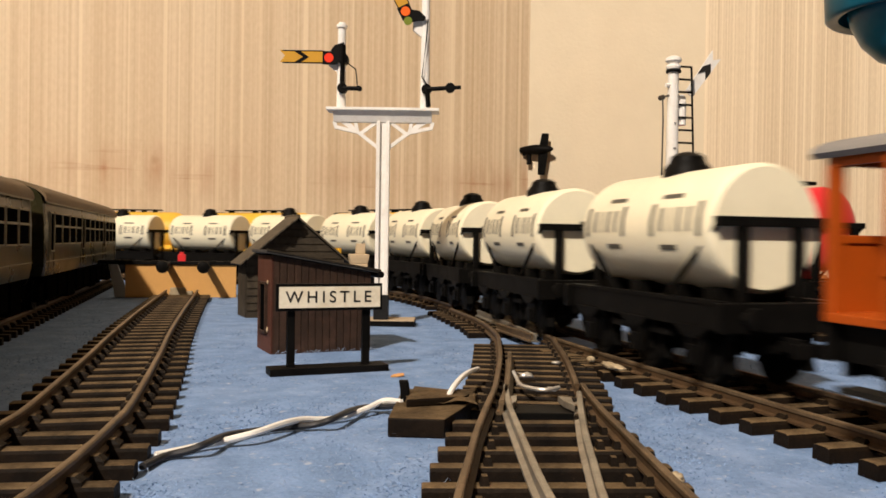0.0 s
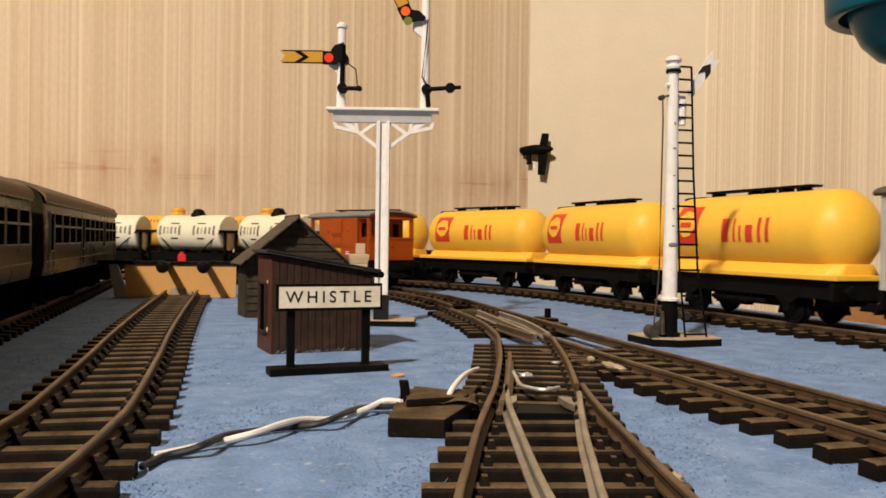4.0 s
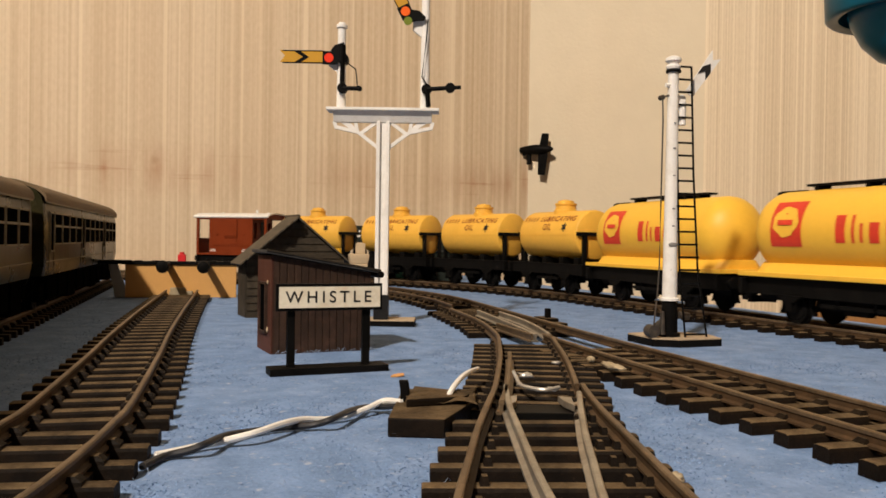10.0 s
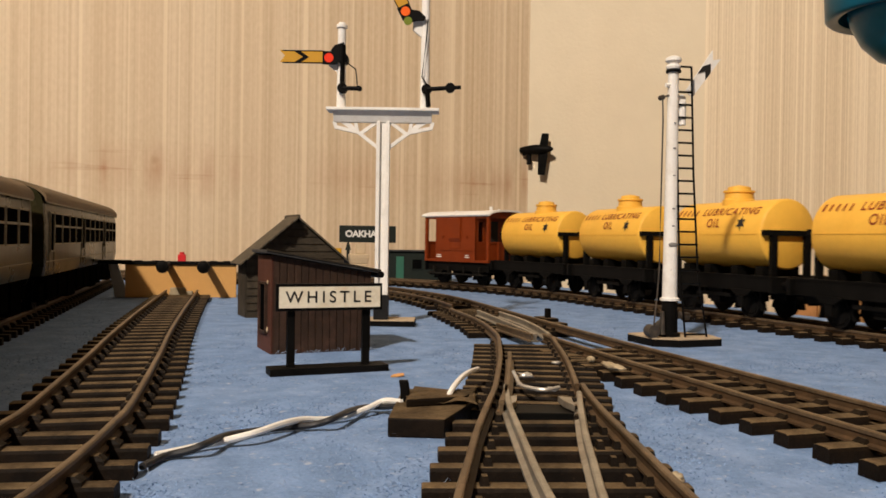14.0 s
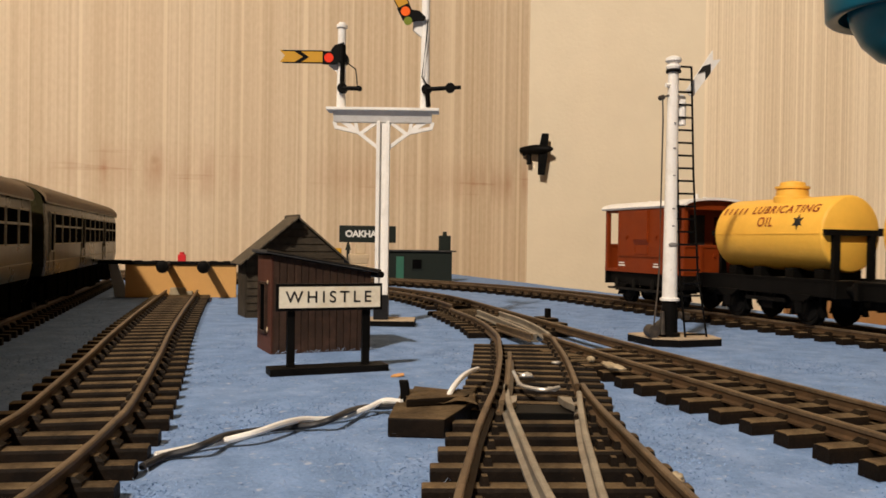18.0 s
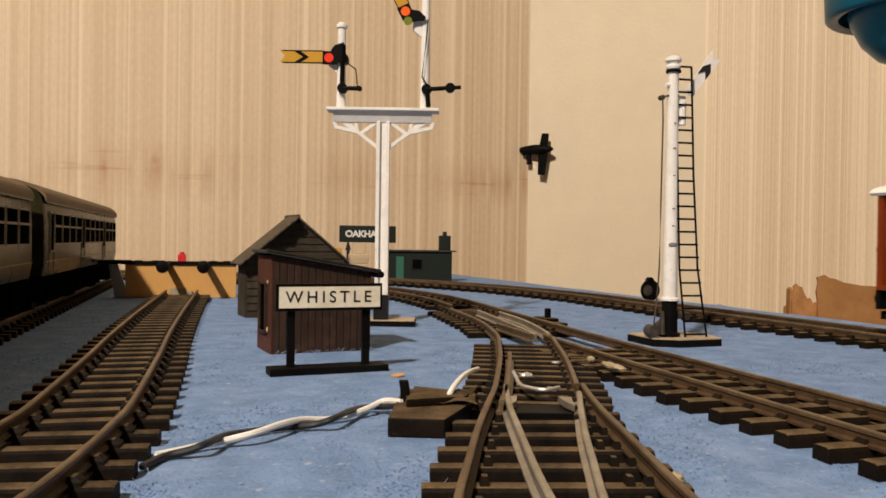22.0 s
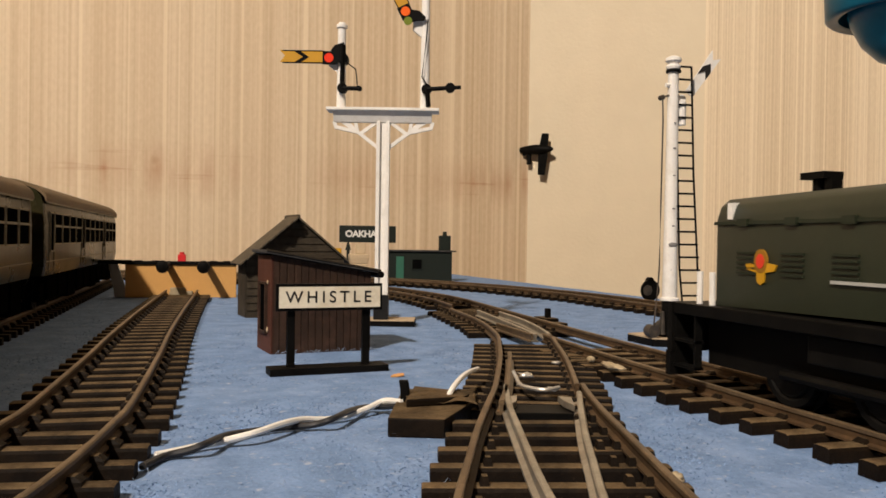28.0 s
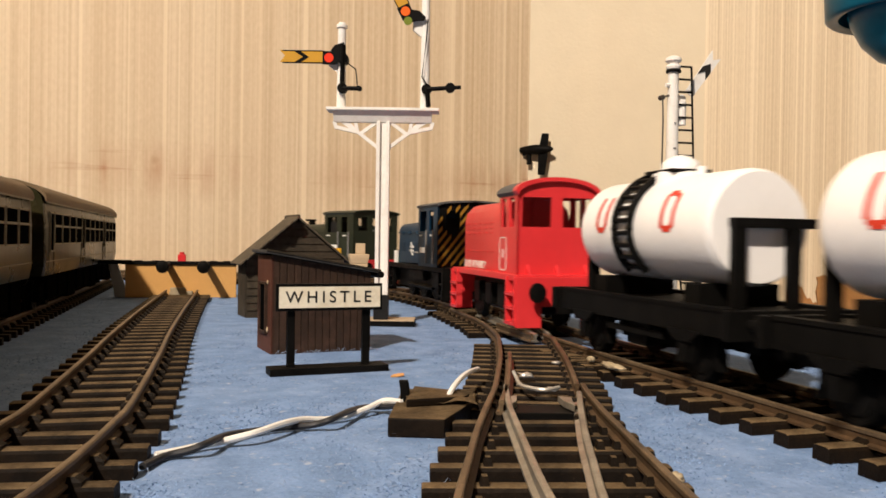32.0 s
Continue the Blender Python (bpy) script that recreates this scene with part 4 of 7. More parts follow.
part("rod", bm, M_IRON, lsig)
bm = fresh()
tube(bm, (-0.0046, -0.0016, 0.0860), (-0.0046, 0.0004, 0.0860), 0.0009, seg=10), tube(bm, (-0.0046, -0.0006, 0.0860), (-0.0010, -0.0004, 0.0872), 0.00035, seg=6)
part("rod_crank", bm, M_IRON, lsig, smooth=True)
bm = fresh()
tube(bm, (-0.0030, -0.0006, 0.0905), (-0.0012, -0.0004, 0.0905), 0.0008, seg=8)
part("bracket_stub", bm, M_WHITEPAINT, lsig, smooth=True)
bm = fresh()
tube(bm, (-0.0078, -0.0045, 0.0052), (-0.0078, -0.0005, 0.0052), 0.0022, seg=14), tube(bm, (-0.0078, -0.002, 0.0052), (-0.003, -0.001, 0.0085), 0.0012, seg=8), tube(bm, (-0.0042, -0.003, 0.004), (-0.0042, -0.003, 0.0120), 0.0012, 0.0007, seg=8)
tube(bm, (0.0030, -0.001, 0.0105), (0.0068, -0.001, 0.0100), 0.0013, seg=8)
part("crank", bm, M_IRON, lsig, "rusty crank at the foot of the post", smooth=True)

# ground signal by the outer track
gsig = thing("ground_signal", pose(0.1150, 0.455, 0, 0, 0, 20), "small dark round ground signal disc", "signal")
gsig.scale = (1.12, 1.12, 1.12)
bm = fresh()
turned(bm, "z", [(0, 0.0048), (0.0016, 0.0048), (0.0018, 0.0012)], seg=16)
tube(bm, (0, 0.001, 0.001), (0, 0.001, 0.0075), 0.0010)
part("stand", bm, M_IRON, gsig, smooth=True)
bm = fresh()
tube(bm, (0, -0.0012, 0.0085), (0, 0.0, 0.0085), 0.0052, seg=24), tube(bm, (0, -0.0012, 0.0132), (0, 0.0012, 0.0132), 0.0018, seg=12)
part("disc", bm, M_BLACK, gsig, smooth=True)
bm = fresh()
tube(bm, (-0.0020, -0.0016, 0.0085), (-0.0020, -0.0013, 0.0085), 0.0026, seg=16)
part("mark", bm, M_IRON, gsig)

# buffer stop
stop = thing("buffer_stop", pose(-0.1525, 0.4785, 0, 0, 0, 11.5), "buff card buffer stop with two round black buffers", "buffer stop")
bm = fresh()
box(bm, -0.0312, 0.0310, 0, 0.0030, 0.0, 0.0196)
part("beam", bm, M_BUFFER, stop, "plain buff-coloured beam", bevel=0.0003)
bm = fresh()
box(bm, -0.0335, 0.0312, -0.0012, 0.0042, 0.0192, 0.0212)
for x in (-0.024, -0.0145, 0.018, 0.0255):
    box(bm, x - 0.002, x + 0.002, -0.0014, 0.003, 0.0206, 0.0216)
part("top_rail", bm, M_BLACK, stop, bevel=0.0003)
for x in (-0.0074, 0.0144):
    bm = fresh()
    turned(bm, "x", [(-0.0270, 0.0012), (-0.0265, 0.0030), (-0.0251, 0.0036), (-0.0235, 0.0032), (-0.0225, 0.0022), (0.0, 0.0020)], seg=20)
    part("buffer", bm, M_BLACK, stop, "round black buffer", smooth=True, m=pose(x, 0, 0.0188, 0, 0, 90))
bm = fresh()
box(bm, -0.0065, 0.0065, -0.0030, 0.0005, 0.0, 0.0040), box(bm, -0.0060, 0.0025, -0.0034, -0.0006, 0.0, 0.0060)
part("chipped_card", bm, M_GLUE, stop, "torn pale card where the rails meet the beam", bevel=0.0006)
bm = fresh()
box(bm, -0.0022, 0.0022, -0.0006, 0.0034, 0.0212, 0.0252)
tube(bm, (0, 0.0014, 0.0250), (0, 0.0014, 0.0266), 0.0014, seg=14)
part("lamp", bm, M_RED, stop, "small red tail lamp", bevel=0.0002)
stub = thing("side_buffer", pose(-0.1935, 0.470, 0, 0, 0, 11.5), "dark pipe-like buffer at the railcar track's end", "buffer stop")
bm = fresh()
tube(bm, (-0.006, 0, 0.0206), (0.014, 0, 0.0206), 0.0012, seg=10)
box(bm, 0.006, 0.0145, -0.002, 0.002, 0.0198, 0.0216)
part("pipe", bm, M_BLACK, stub, smooth=True)
bm = fresh()
extrude(bm, [(0.005, 0.0), (0.012, 0.0), (0.010, 0.008), (0.006, 0.0205), (0.001, 0.0205), (0.003, 0.012)], "y", 0.0008, 0.0028)
part("plate", bm, M_GREY, stub, "pale grey bent plate", bevel=0.0003)

# far hut and station board
fhut = thing("lineside_hut", pose(-0.0450, 0.7030, 0, 0, 0, 8), "small dark green lineside hut with a green door and a chimney", "hut")
bm = fresh()
box(bm, -0.010, 0.0535, 0, 0.028, 0, 0.0258)
part("wall", bm, M_DARKHUT, fhut, bevel=0.0003)
bm = fresh()
box(bm, -0.012, 0.0570, -0.002, 0.030, 0.0258, 0.0270)
part("roof", bm, M_FELT, fhut, bevel=0.0003)
bm = fresh()
box(bm, 0.0432, 0.0528, 0.004, 0.013, 0.0265, 0.0400)
part("chimney", bm, M_DARKHUT, fhut, bevel=0.0004)
bm = fresh()
tube(bm, (0.048, 0.0085, 0.040), (0.048, 0.0085, 0.0435), 0.0020, 0.0016, seg=12)
part("chimney_pot", bm, M_DARKHUT, fhut, smooth=True)
bm = fresh()
box(bm, 0.0050, 0.0115, -0.0008, 0.0002, 0.0, 0.0215)
part("door", bm, M_HUTDOOR, fhut, "dull green door")
bm = fresh()
box(bm, 0.0190, 0.0270, -0.0005, 0.0004, 0.0110, 0.0190)
w = part("window", bm, M_GLASSDARK, fhut, "small dark window")
bm = fresh()
box(bm, 0.0184, 0.0276, -0.0009, -0.0003, 0.0104, 0.0110), box(bm, 0.0184, 0.0276, -0.0009, -0.0003, 0.0190, 0.0196), box(bm, 0.0184, 0.0190, -0.0009, -0.0003, 0.011, 0.019), box(bm, 0.0270, 0.0276, -0.0009, -0.0003, 0.011, 0.019)
part("window_frame", bm, M_DARKHUT, w)

nb = thing("station_nameboard", pose(-0.0685, 0.735, 0, 0, 0, 6), "dark station nameboard with white letters on pointed posts", "sign")
bm = fresh()
box(bm, -0.0245, 0.0260, -0.001, 0.0006, 0.0330, 0.0480)
part("panel", bm, M_DARKHUT, nb, bevel=0.0004)
text_part("lettering", "OAKHAM", 0.0080, M_WHITEINK, nb, pose(-0.0022, -0.00115, 0.0404, 90, 0, 0), 0.0001, width=0.96, bold=0.00034)
for x in (-0.0165, 0.0180):
    bm = fresh()
    tube(bm, (x, 0.0012, 0), (x, 0.0012, 0.026), 0.0014, 0.0014, 10), tube(bm, (x, 0.0012, 0.026), (x, 0.0012, 0.0345), 0.0026, 0.0004, 10)
    part("post", bm, M_DARKHUT, nb, smooth=True)
tip = thing("yellow_post", pose(-0.064, 0.50, 0), "small yellow marker post behind the shed", "post")
bm = fresh()
tube(bm, (0, 0, 0), (0, 0, 0.0270), 0.0012, seg=8), box(bm, -0.0020, 0.0020, -0.001, 0.001, 0.0250, 0.0300)
part("board", bm, M_ARM, tip)

# toy aeroplane on the wall
plane = thing("toy_aeroplane", RIGHT @ pose(0.0200, -0.0125, 0.1400, 0, 0, 0), "small dark toy propeller aeroplane hung nose-out on the wall", "toy plane")
bm = fresh()
turned(bm, "x", [(-0.023, 0.0030), (-0.014, 0.0050), (-0.002, 0.0060), (0.009, 0.0050), (0.016, 0.0030), (0.019, 0.0012)], seg=16)
part("fuselage", bm, M_BLACK, plane, smooth=True, m=pose(-0.006, 0, 0.0065, 0, 0, -12))
bm = fresh()
extrude(bm, [(-0.0040, -0.028), (0.0045, -0.028), (0.0062, 0.0), (0.0055, 0.0215), (-0.0028, 0.0215), (-0.0058, 0.0)], "y", -0.0015, 0.0010)
part("wing", bm, M_BLACK, plane, bevel=0.0005, m=pose(0.0, 0.0, 0.004, 0, 4, -12))
bm = fresh()
extrude(bm, [(-0.022, -0.006), (-0.014, -0.005), (-0.013, 0.006), (-0.022, 0.005)], "y", -0.001, 0.001)
box(bm, -0.0165, -0.0115, -0.001, 0.003, -0.0165, 0.004)
part("tailplane", bm, M_BLACK, plane, bevel=0.0004, m=pose(-0.004, 0, 0.0055, 0, 0, -12))
bm = fresh()
box(bm, -0.0012, 0.0012, 0.0, 0.0130, 0.0028, 0.0052)
part("hanger", bm, M_IRON, plane)

# point motor with its lever and cables
motor = thing("point_lever", pose(-0.0012, 0.1600, 0, 0, 0, -4), "dusty brown point switch with a black lever beside the turnout", "switch")
bm = fresh()
extrude(bm, [(-0.0072, -0.0150), (0.0030, -0.0150), (0.0080, 0.0040), (0.0080, 0.0150), (-0.0080, 0.0140)], "z", 0, 0.0036)
part("casing", bm, M_SLEEPER, motor, bevel=0.0004)
bm = fresh()
extrude(bm, [(-0.0050, -0.0060), (0.0060, -0.0010), (0.0080, 0.0060), (0.0020, 0.0050), (-0.0050, 0.0090)], "z", 0.0034, 0.0052)
part("slide", bm, M_SLEEPER, motor, bevel=0.0005)
bm = fresh()
bmesh.ops.create_grid(bm, x_segments=16, y_segments=12, size=0.5)
for v in bm.verts:
    x, y = v.co.x, v.co.y
    edge = 1 + 0.22 * noise.noise(Vector((x * 5, y * 5, 3.3)))
    v.co = Vector((0.0012 + x * 0.0135 * edge, 0.0015 + y * 0.0100 * edge + 0.15 * x * 0.012, 0.0051 + 0.0007 * noise.noise(Vector((x * 4, y * 4, 0.7))) + 0.0004 * noise.noise(Vector((x * 13, y * 13, 1.1))) - 0.0012 * max(0, abs(y) - 0.32) * 4))
part("torn_cover", bm, M_DUSTLIT, motor, "ragged dusty cover on the switch", smooth=True, angle=180)
bm = fresh()
loops(bm, [[(x - 0.0009, y - 0.0007, z), (x + 0.0009, y - 0.0007, z), (x + 0.0009, y + 0.0007, z), (x - 0.0009, y + 0.0007, z)] for x, y, z in ((-0.0058, 0.000, 0.0034), (-0.0059, 0.000, 0.0062), (-0.0062, 0.000, 0.0078))])
part("lever", bm, M_BLACK, motor, "short black upright lever", bevel=0.0003)
WHITE_LAY = [(-0.0442, 0.1271, 0.0012), (-0.0423, 0.1292, 0.0012), (-0.0394, 0.1334, 0.0011), (-0.0357, 0.1362, 0.0014), (-0.0315, 0.1382, 0.0022), (-0.0280, 0.1448, 0.0024), (-0.0255, 0.1510, 0.0018), (-0.0219, 0.1549, 0.0010), (-0.0183, 0.1577, 0.0011), (-0.0145, 0.1620, 0.0018), (-0.0115, 0.1656, 0.0026), (-0.0075, 0.1596, 0.0036)]
BLACK_LAY = [(-0.0442, 0.1214, 0.0010), (-0.0431, 0.1276, 0.0009), (-0.0395, 0.1289, 0.0016), (-0.0372, 0.1301, 0.0024), (-0.0362, 0.1380, 0.0018), (-0.0333, 0.1441, 0.0011), (-0.0286, 0.1483, 0.0009), (-0.0232, 0.1496, 0.0012), (-0.0196, 0.1496, 0.0024), (-0.0174, 0.1577, 0.0022), (-0.0149, 0.1660, 0.0012), (-0.0108, 0.1639, 0.0018), (-0.0075, 0.1598, 0.0030)]
for mt, lay, nm in ((M_WIREW, WHITE_LAY, "white"), (M_WIREB, BLACK_LAY, "black")):
    cab = thing("cable", Matrix.Identity(4), nm + " insulated cable twisted with its pair across the felt", "cable")
    bm = fresh()
    wire(bm, smooth_line(lay), 0.00062, 8)
    part("sleeve", bm, mt, cab, smooth=True)
loop = thing("cable", Matrix.Identity(4), "short white cable looped from the switch to the rail", "cable")
bm = fresh()
wire(bm, smooth_line([(0.0014, 0.1606, 0.0042), (0.0018, 0.1602, 0.0055), (0.0029, 0.1635, 0.0066), (0.0044, 0.1701, 0.0070), (0.0063, 0.1794, 0.0066), (0.0085, 0.1900, 0.0056)]), 0.00055, 8)
part("sleeve", bm, M_WIREW, loop, smooth=True)
lever2 = thing("point_lever", pose(0.0440, 0.3405, 0, 0, 0, -70), "small black point lever on a brown slide beside the far turnout", "switch")
bm = fresh()
box(bm, -0.012, 0.010, -0.0045, 0.0040, 0, 0.0026), box(bm, -0.007, 0.004, -0.003, 0.003, 0.0024, 0.0040)
part("casing", bm, M_SLEEPER, lever2, bevel=0.0004)
bm = fresh()
box(bm, -0.0014, 0.0010, -0.001, 0.001, 0.0030, 0.0078)
part("lever", bm, M_BLACK, lever2, bevel=0.0004)
scrap = thing("paper_scrap", pose(-0.0110, 0.2105, 0.0004, 4, -6, 20), "tiny torn orange paper scrap lying on the felt", "scrap")
bm = fresh()
extrude(bm, [(-0.0022, -0.0004), (-0.0008, -0.0012), (0.0012, -0.0010), (0.0017, 0.0006), (0.0002, 0.0011), (-0.0012, 0.0007)], "z", 0, 0.0003)
part("scrap_sheet", bm, M_LEAF, scrap)

# torn cardboard box between the track and the wall
cbox = thing("cardboard_box", pose(0.2480, 0.5200, -0.36, 0, 0, -12), "torn brown cardboard box beside the wall", "box")
bm = fresh()
rag = random.Random(3)
extrude(bm, [(-0.0090, 0.0), (0.130, 0.0), (0.130, 0.3600)] + [(0.100 - 0.0055 * k, 0.3632 + 0.00052 * k + rag.uniform(-0.0005, 0.0005)) for k in range(18)] + [(0.0010, 0.3748), (-0.0020, 0.3752), (-0.0050, 0.3770), (-0.0072, 0.3762), (-0.0095, 0.3755), (-0.0088, 0.3715), (-0.0098, 0.3660), (-0.0088, 0.3600)], "y", 0.0, 0.0035)
part("side_panel", bm, M_CARD, cbox, "brown corrugated side panel with a ragged top edge")
bm = fresh()
extrude(bm, [(-0.0228, 0.0), (-0.0060, 0.0), (-0.0062, 0.3560), (-0.0085, 0.3592), (-0.0100, 0.3578), (-0.0122, 0.3618), (-0.0140, 0.3612), (-0.0158, 0.3650), (-0.0172, 0.3688), (-0.0190, 0.3692), (-0.0206, 0.3708), (-0.0224, 0.3692), (-0.0221, 0.3665), (-0.0232, 0.3640)], "y", 0.006, 0.0092)
part("torn_flap", bm, M_CARDIN, cbox, "torn ragged cardboard flap")
bm = fresh()
extrude(bm, [(-0.0258, 0.0), (-0.0230, 0.0), (-0.0226, 0.3680), (-0.0240, 0.3668)], "y", 0.0085, 0.020)
part("end_panel", bm, M_CARD, cbox, "dark folded end of the box")
bm = fresh()
extrude(bm, [(-0.0180, 0.0), (0.128, 0.0), (0.128, 0.3540), (0.020, 0.3560), (-0.012, 0.3545), (-0.0175, 0.3520)], "y", 0.060, 0.0635)
part("back_panel", bm, M_CARD, cbox)
bm = fresh()
box(bm, -0.025, 0.129, 0.0035, 0.060, 0.0, 0.0035)
part("bottom", bm, M_CARD, cbox)
support = thing("side_shelf", pose(0.2480, 0.5200, -0.36, 0, 0, -12), "plain chipboard shelf beside the baseboard", "shelf")
bm = fresh()
box(bm, -0.06, 0.30, -0.02, 0.22, -0.42, 0.0)
part("ledge", bm, M_WOODEDGE, support)

# loose fibres and dust on the felt
rng = random.Random(11)
bm = fresh()
for k in range(800):
    y = 0.095 + 0.36 * rng.random() ** 1.6
    x = rng.uniform(-0.10, 0.10) * (0.5 + y * 2.2)
    a = rng.uniform(0, 2 * math.pi)
    L = rng.uniform(0.0006, 0.0024)
    w = rng.uniform(0.00002, 0.00004)
    dx, dy = math.cos(a) * L, math.sin(a) * L
    nx, ny = -math.sin(a) * w, math.cos(a) * w
    h = rng.uniform(0.0004, 0.0011)
    q = [bm.verts.new(p) for p in ((x - nx, y - ny, 0.0003), (x + nx, y + ny, 0.0003), (x + dx / 2 + nx, y + dy / 2 + ny, h), (x + dx / 2 - nx, y + dy / 2 - ny, h), (x + dx + nx, y + dy + ny, 0.0003), (x + dx - nx, y + dy - ny, 0.0003))]
    bm.faces.new((q[0], q[1], q[2], q[3])), bm.faces.new((q[3], q[2], q[4], q[5]))
for k in range(260):
    y = 0.10 + 0.25 * rng.random()
    x = rng.uniform(-0.06, 0.07)
    r = rng.uniform(0.0001, 0.00035)
    vs = [bm.verts.new((x + r * math.cos(t) * rng.uniform(0.6, 1.3), y + r * math.sin(t) * rng.uniform(0.6, 1.3), 0.0004)) for t in [2 * math.pi * i / 6 for i in range(6)]]
    bm.faces.new(vs)
fib = new("felt_fibres", finish(bm, "felt_fibres", M_FIBRE))
tagged(fib, "pale loose fibres and dust specks on the blue felt", "fibres", "", "stuff")

# the felt's fuzzy nap where it lies nearest
rs = np.random.RandomState(4)
N = 90000
ny = 0.085 + 0.40 * rs.rand(N) ** 1.7
nx = (rs.rand(N) - 0.5) * 1.16 * ny
nx = np.minimum(nx, 0.165 - 0.02 * rs.rand(N))
tall, wide, turn = 0.00010 + 0.00016 * rs.rand(N) ** 2, 0.00010 + 0.00020 * rs.rand(N), rs.rand(N) * math.pi
lean = (rs.rand(N, 2) - 0.5) * 0.0016
V = np.zeros((N, 3, 3))
V[:, 0] = np.stack([nx - wide * np.cos(turn), ny - wide * np.sin(turn), np.full(N, -0.0001)], 1)
V[:, 1] = np.stack([nx + wide * np.cos(turn), ny + wide * np.sin(turn), np.full(N, -0.0001)], 1)
V[:, 2] = np.stack([nx + lean[:, 0], ny + lean[:, 1], tall], 1)
me = bpy.data.meshes.new("felt_nap")
me.from_pydata(V.reshape(-1, 3).tolist(), [], np.arange(3 * N).reshape(-1, 3).tolist())
me.materials.append(M_NAP)
tagged(new("felt_nap", me), "fuzzy pale blue nap of the felt ground", "nap", "", "stuff")

# teal hanging ball
ball = thing("teal_bauble", pose(0.2290, 0.4025, 0.1540), "glossy dark teal rounded plastic cup hanging over the track", "bauble")
bm = fresh()
turned(bm, "z", [(-0.0265, 0.0008), (-0.0258, 0.006), (-0.0225, 0.0135), (-0.016, 0.0200), (-0.007, 0.0245), (0.003, 0.0262), (0.014, 0.0255), (0.022, 0.023)], seg=40)
part("bowl", bm, M_TEAL, ball, smooth=True, angle=180)
bm = fresh()
turned(bm, "z", [(-0.0040, 0.0292), (-0.0052, 0.0330), (-0.0040, 0.0345), (0.012, 0.0352), (0.030, 0.0350), (0.030, 0.0300), (0.010, 0.0295)], seg=40, cap=False)
part("rim", bm, M_TEAL, ball, "teal outer rim", smooth=True, angle=60)
bm = fresh()
tube(bm, (0, 0, 0.02), (0, 0, (CEIL_Z - 0.1563) / 1.15), 0.0006, seg=6)
part("cord", bm, M_WIREB, ball)
ball.scale = (1.15, 1.15, 1.15)
# ---- rolling stock: local x runs along the track, z = 0 is the rail top ----
def wheel_mesh(r):
    bm = fresh()
    turned(bm, "x", [(-0.0014, r * 0.25), (-0.0014, r * 0.72), (-0.0010, r * 0.78), (-0.0014, r * 0.84), (-0.0014, r), (0.0008, r), (0.0009, r + 0.0009), (0.0014, r + 0.0009), (0.0014, r * 0.3)], seg=22)
    return finish(bm, "wheel", M_BLACK, smooth=True, angle=35)


WHEELS = {r: wheel_mesh(r) for r in (0.0058, 0.0072)}
bm = fresh()
turned(bm, "x", [(0.0, 0.0011), (0.0030, 0.0010), (0.0032, 0.0022), (0.0040, 0.0021), (0.0042, 0.0008)], seg=14)
BUFFER_ME = finish(bm, "buffer", M_BLACK, smooth=True)
bm = fresh()
box(bm, -0.0008, 0.0100, -0.0008, 0.0008, -0.0018, 0.0), box(bm, 0.0088, 0.0100, -0.0045, 0.0045, -0.0022, 0.0004), box(bm, 0.0040, 0.0090, -0.0026, -0.0016, -0.0016, 0.0012)
COUPLING_ME = finish(bm, "coupling", M_BLACK)
bm = fresh()
extrude(bm, [(-0.0040, 0.0105), (0.0040, 0.0105), (0.0022, 0.0040), (-0.0022, 0.0040)], "y", -0.0007, 0.0007)
box(bm, -0.0016, 0.0016, -0.0016, -0.0004, 0.0042, 0.0080)
AXLEBOX_ME = finish(bm, "axle_guard", M_BLACK)


bm = fresh()
for k in range(4):
    box(bm, -0.0062 + k * 0.0010, 0.0062 - k * 0.0010, -0.0009, 0.0009, 0.0100 - k * 0.0006, 0.0106 - k * 0.0006)
SPRING_ME = finish(bm, "leaf_spring", M_BLACK)
bm = fresh()
loops(bm, [[(x - 0.0006, -0.0012, z), (x + 0.0006, -0.0012, z), (x + 0.0006, 0.0012, z), (x - 0.0006, 0.0012, z)] for x, z in ((-0.0006, 0.0030), (0.0004, 0.0060), (0.0002, 0.0095), (-0.0008, 0.0120))])
SHOE_ME = finish(bm, "brake_shoe", M_BLACK)


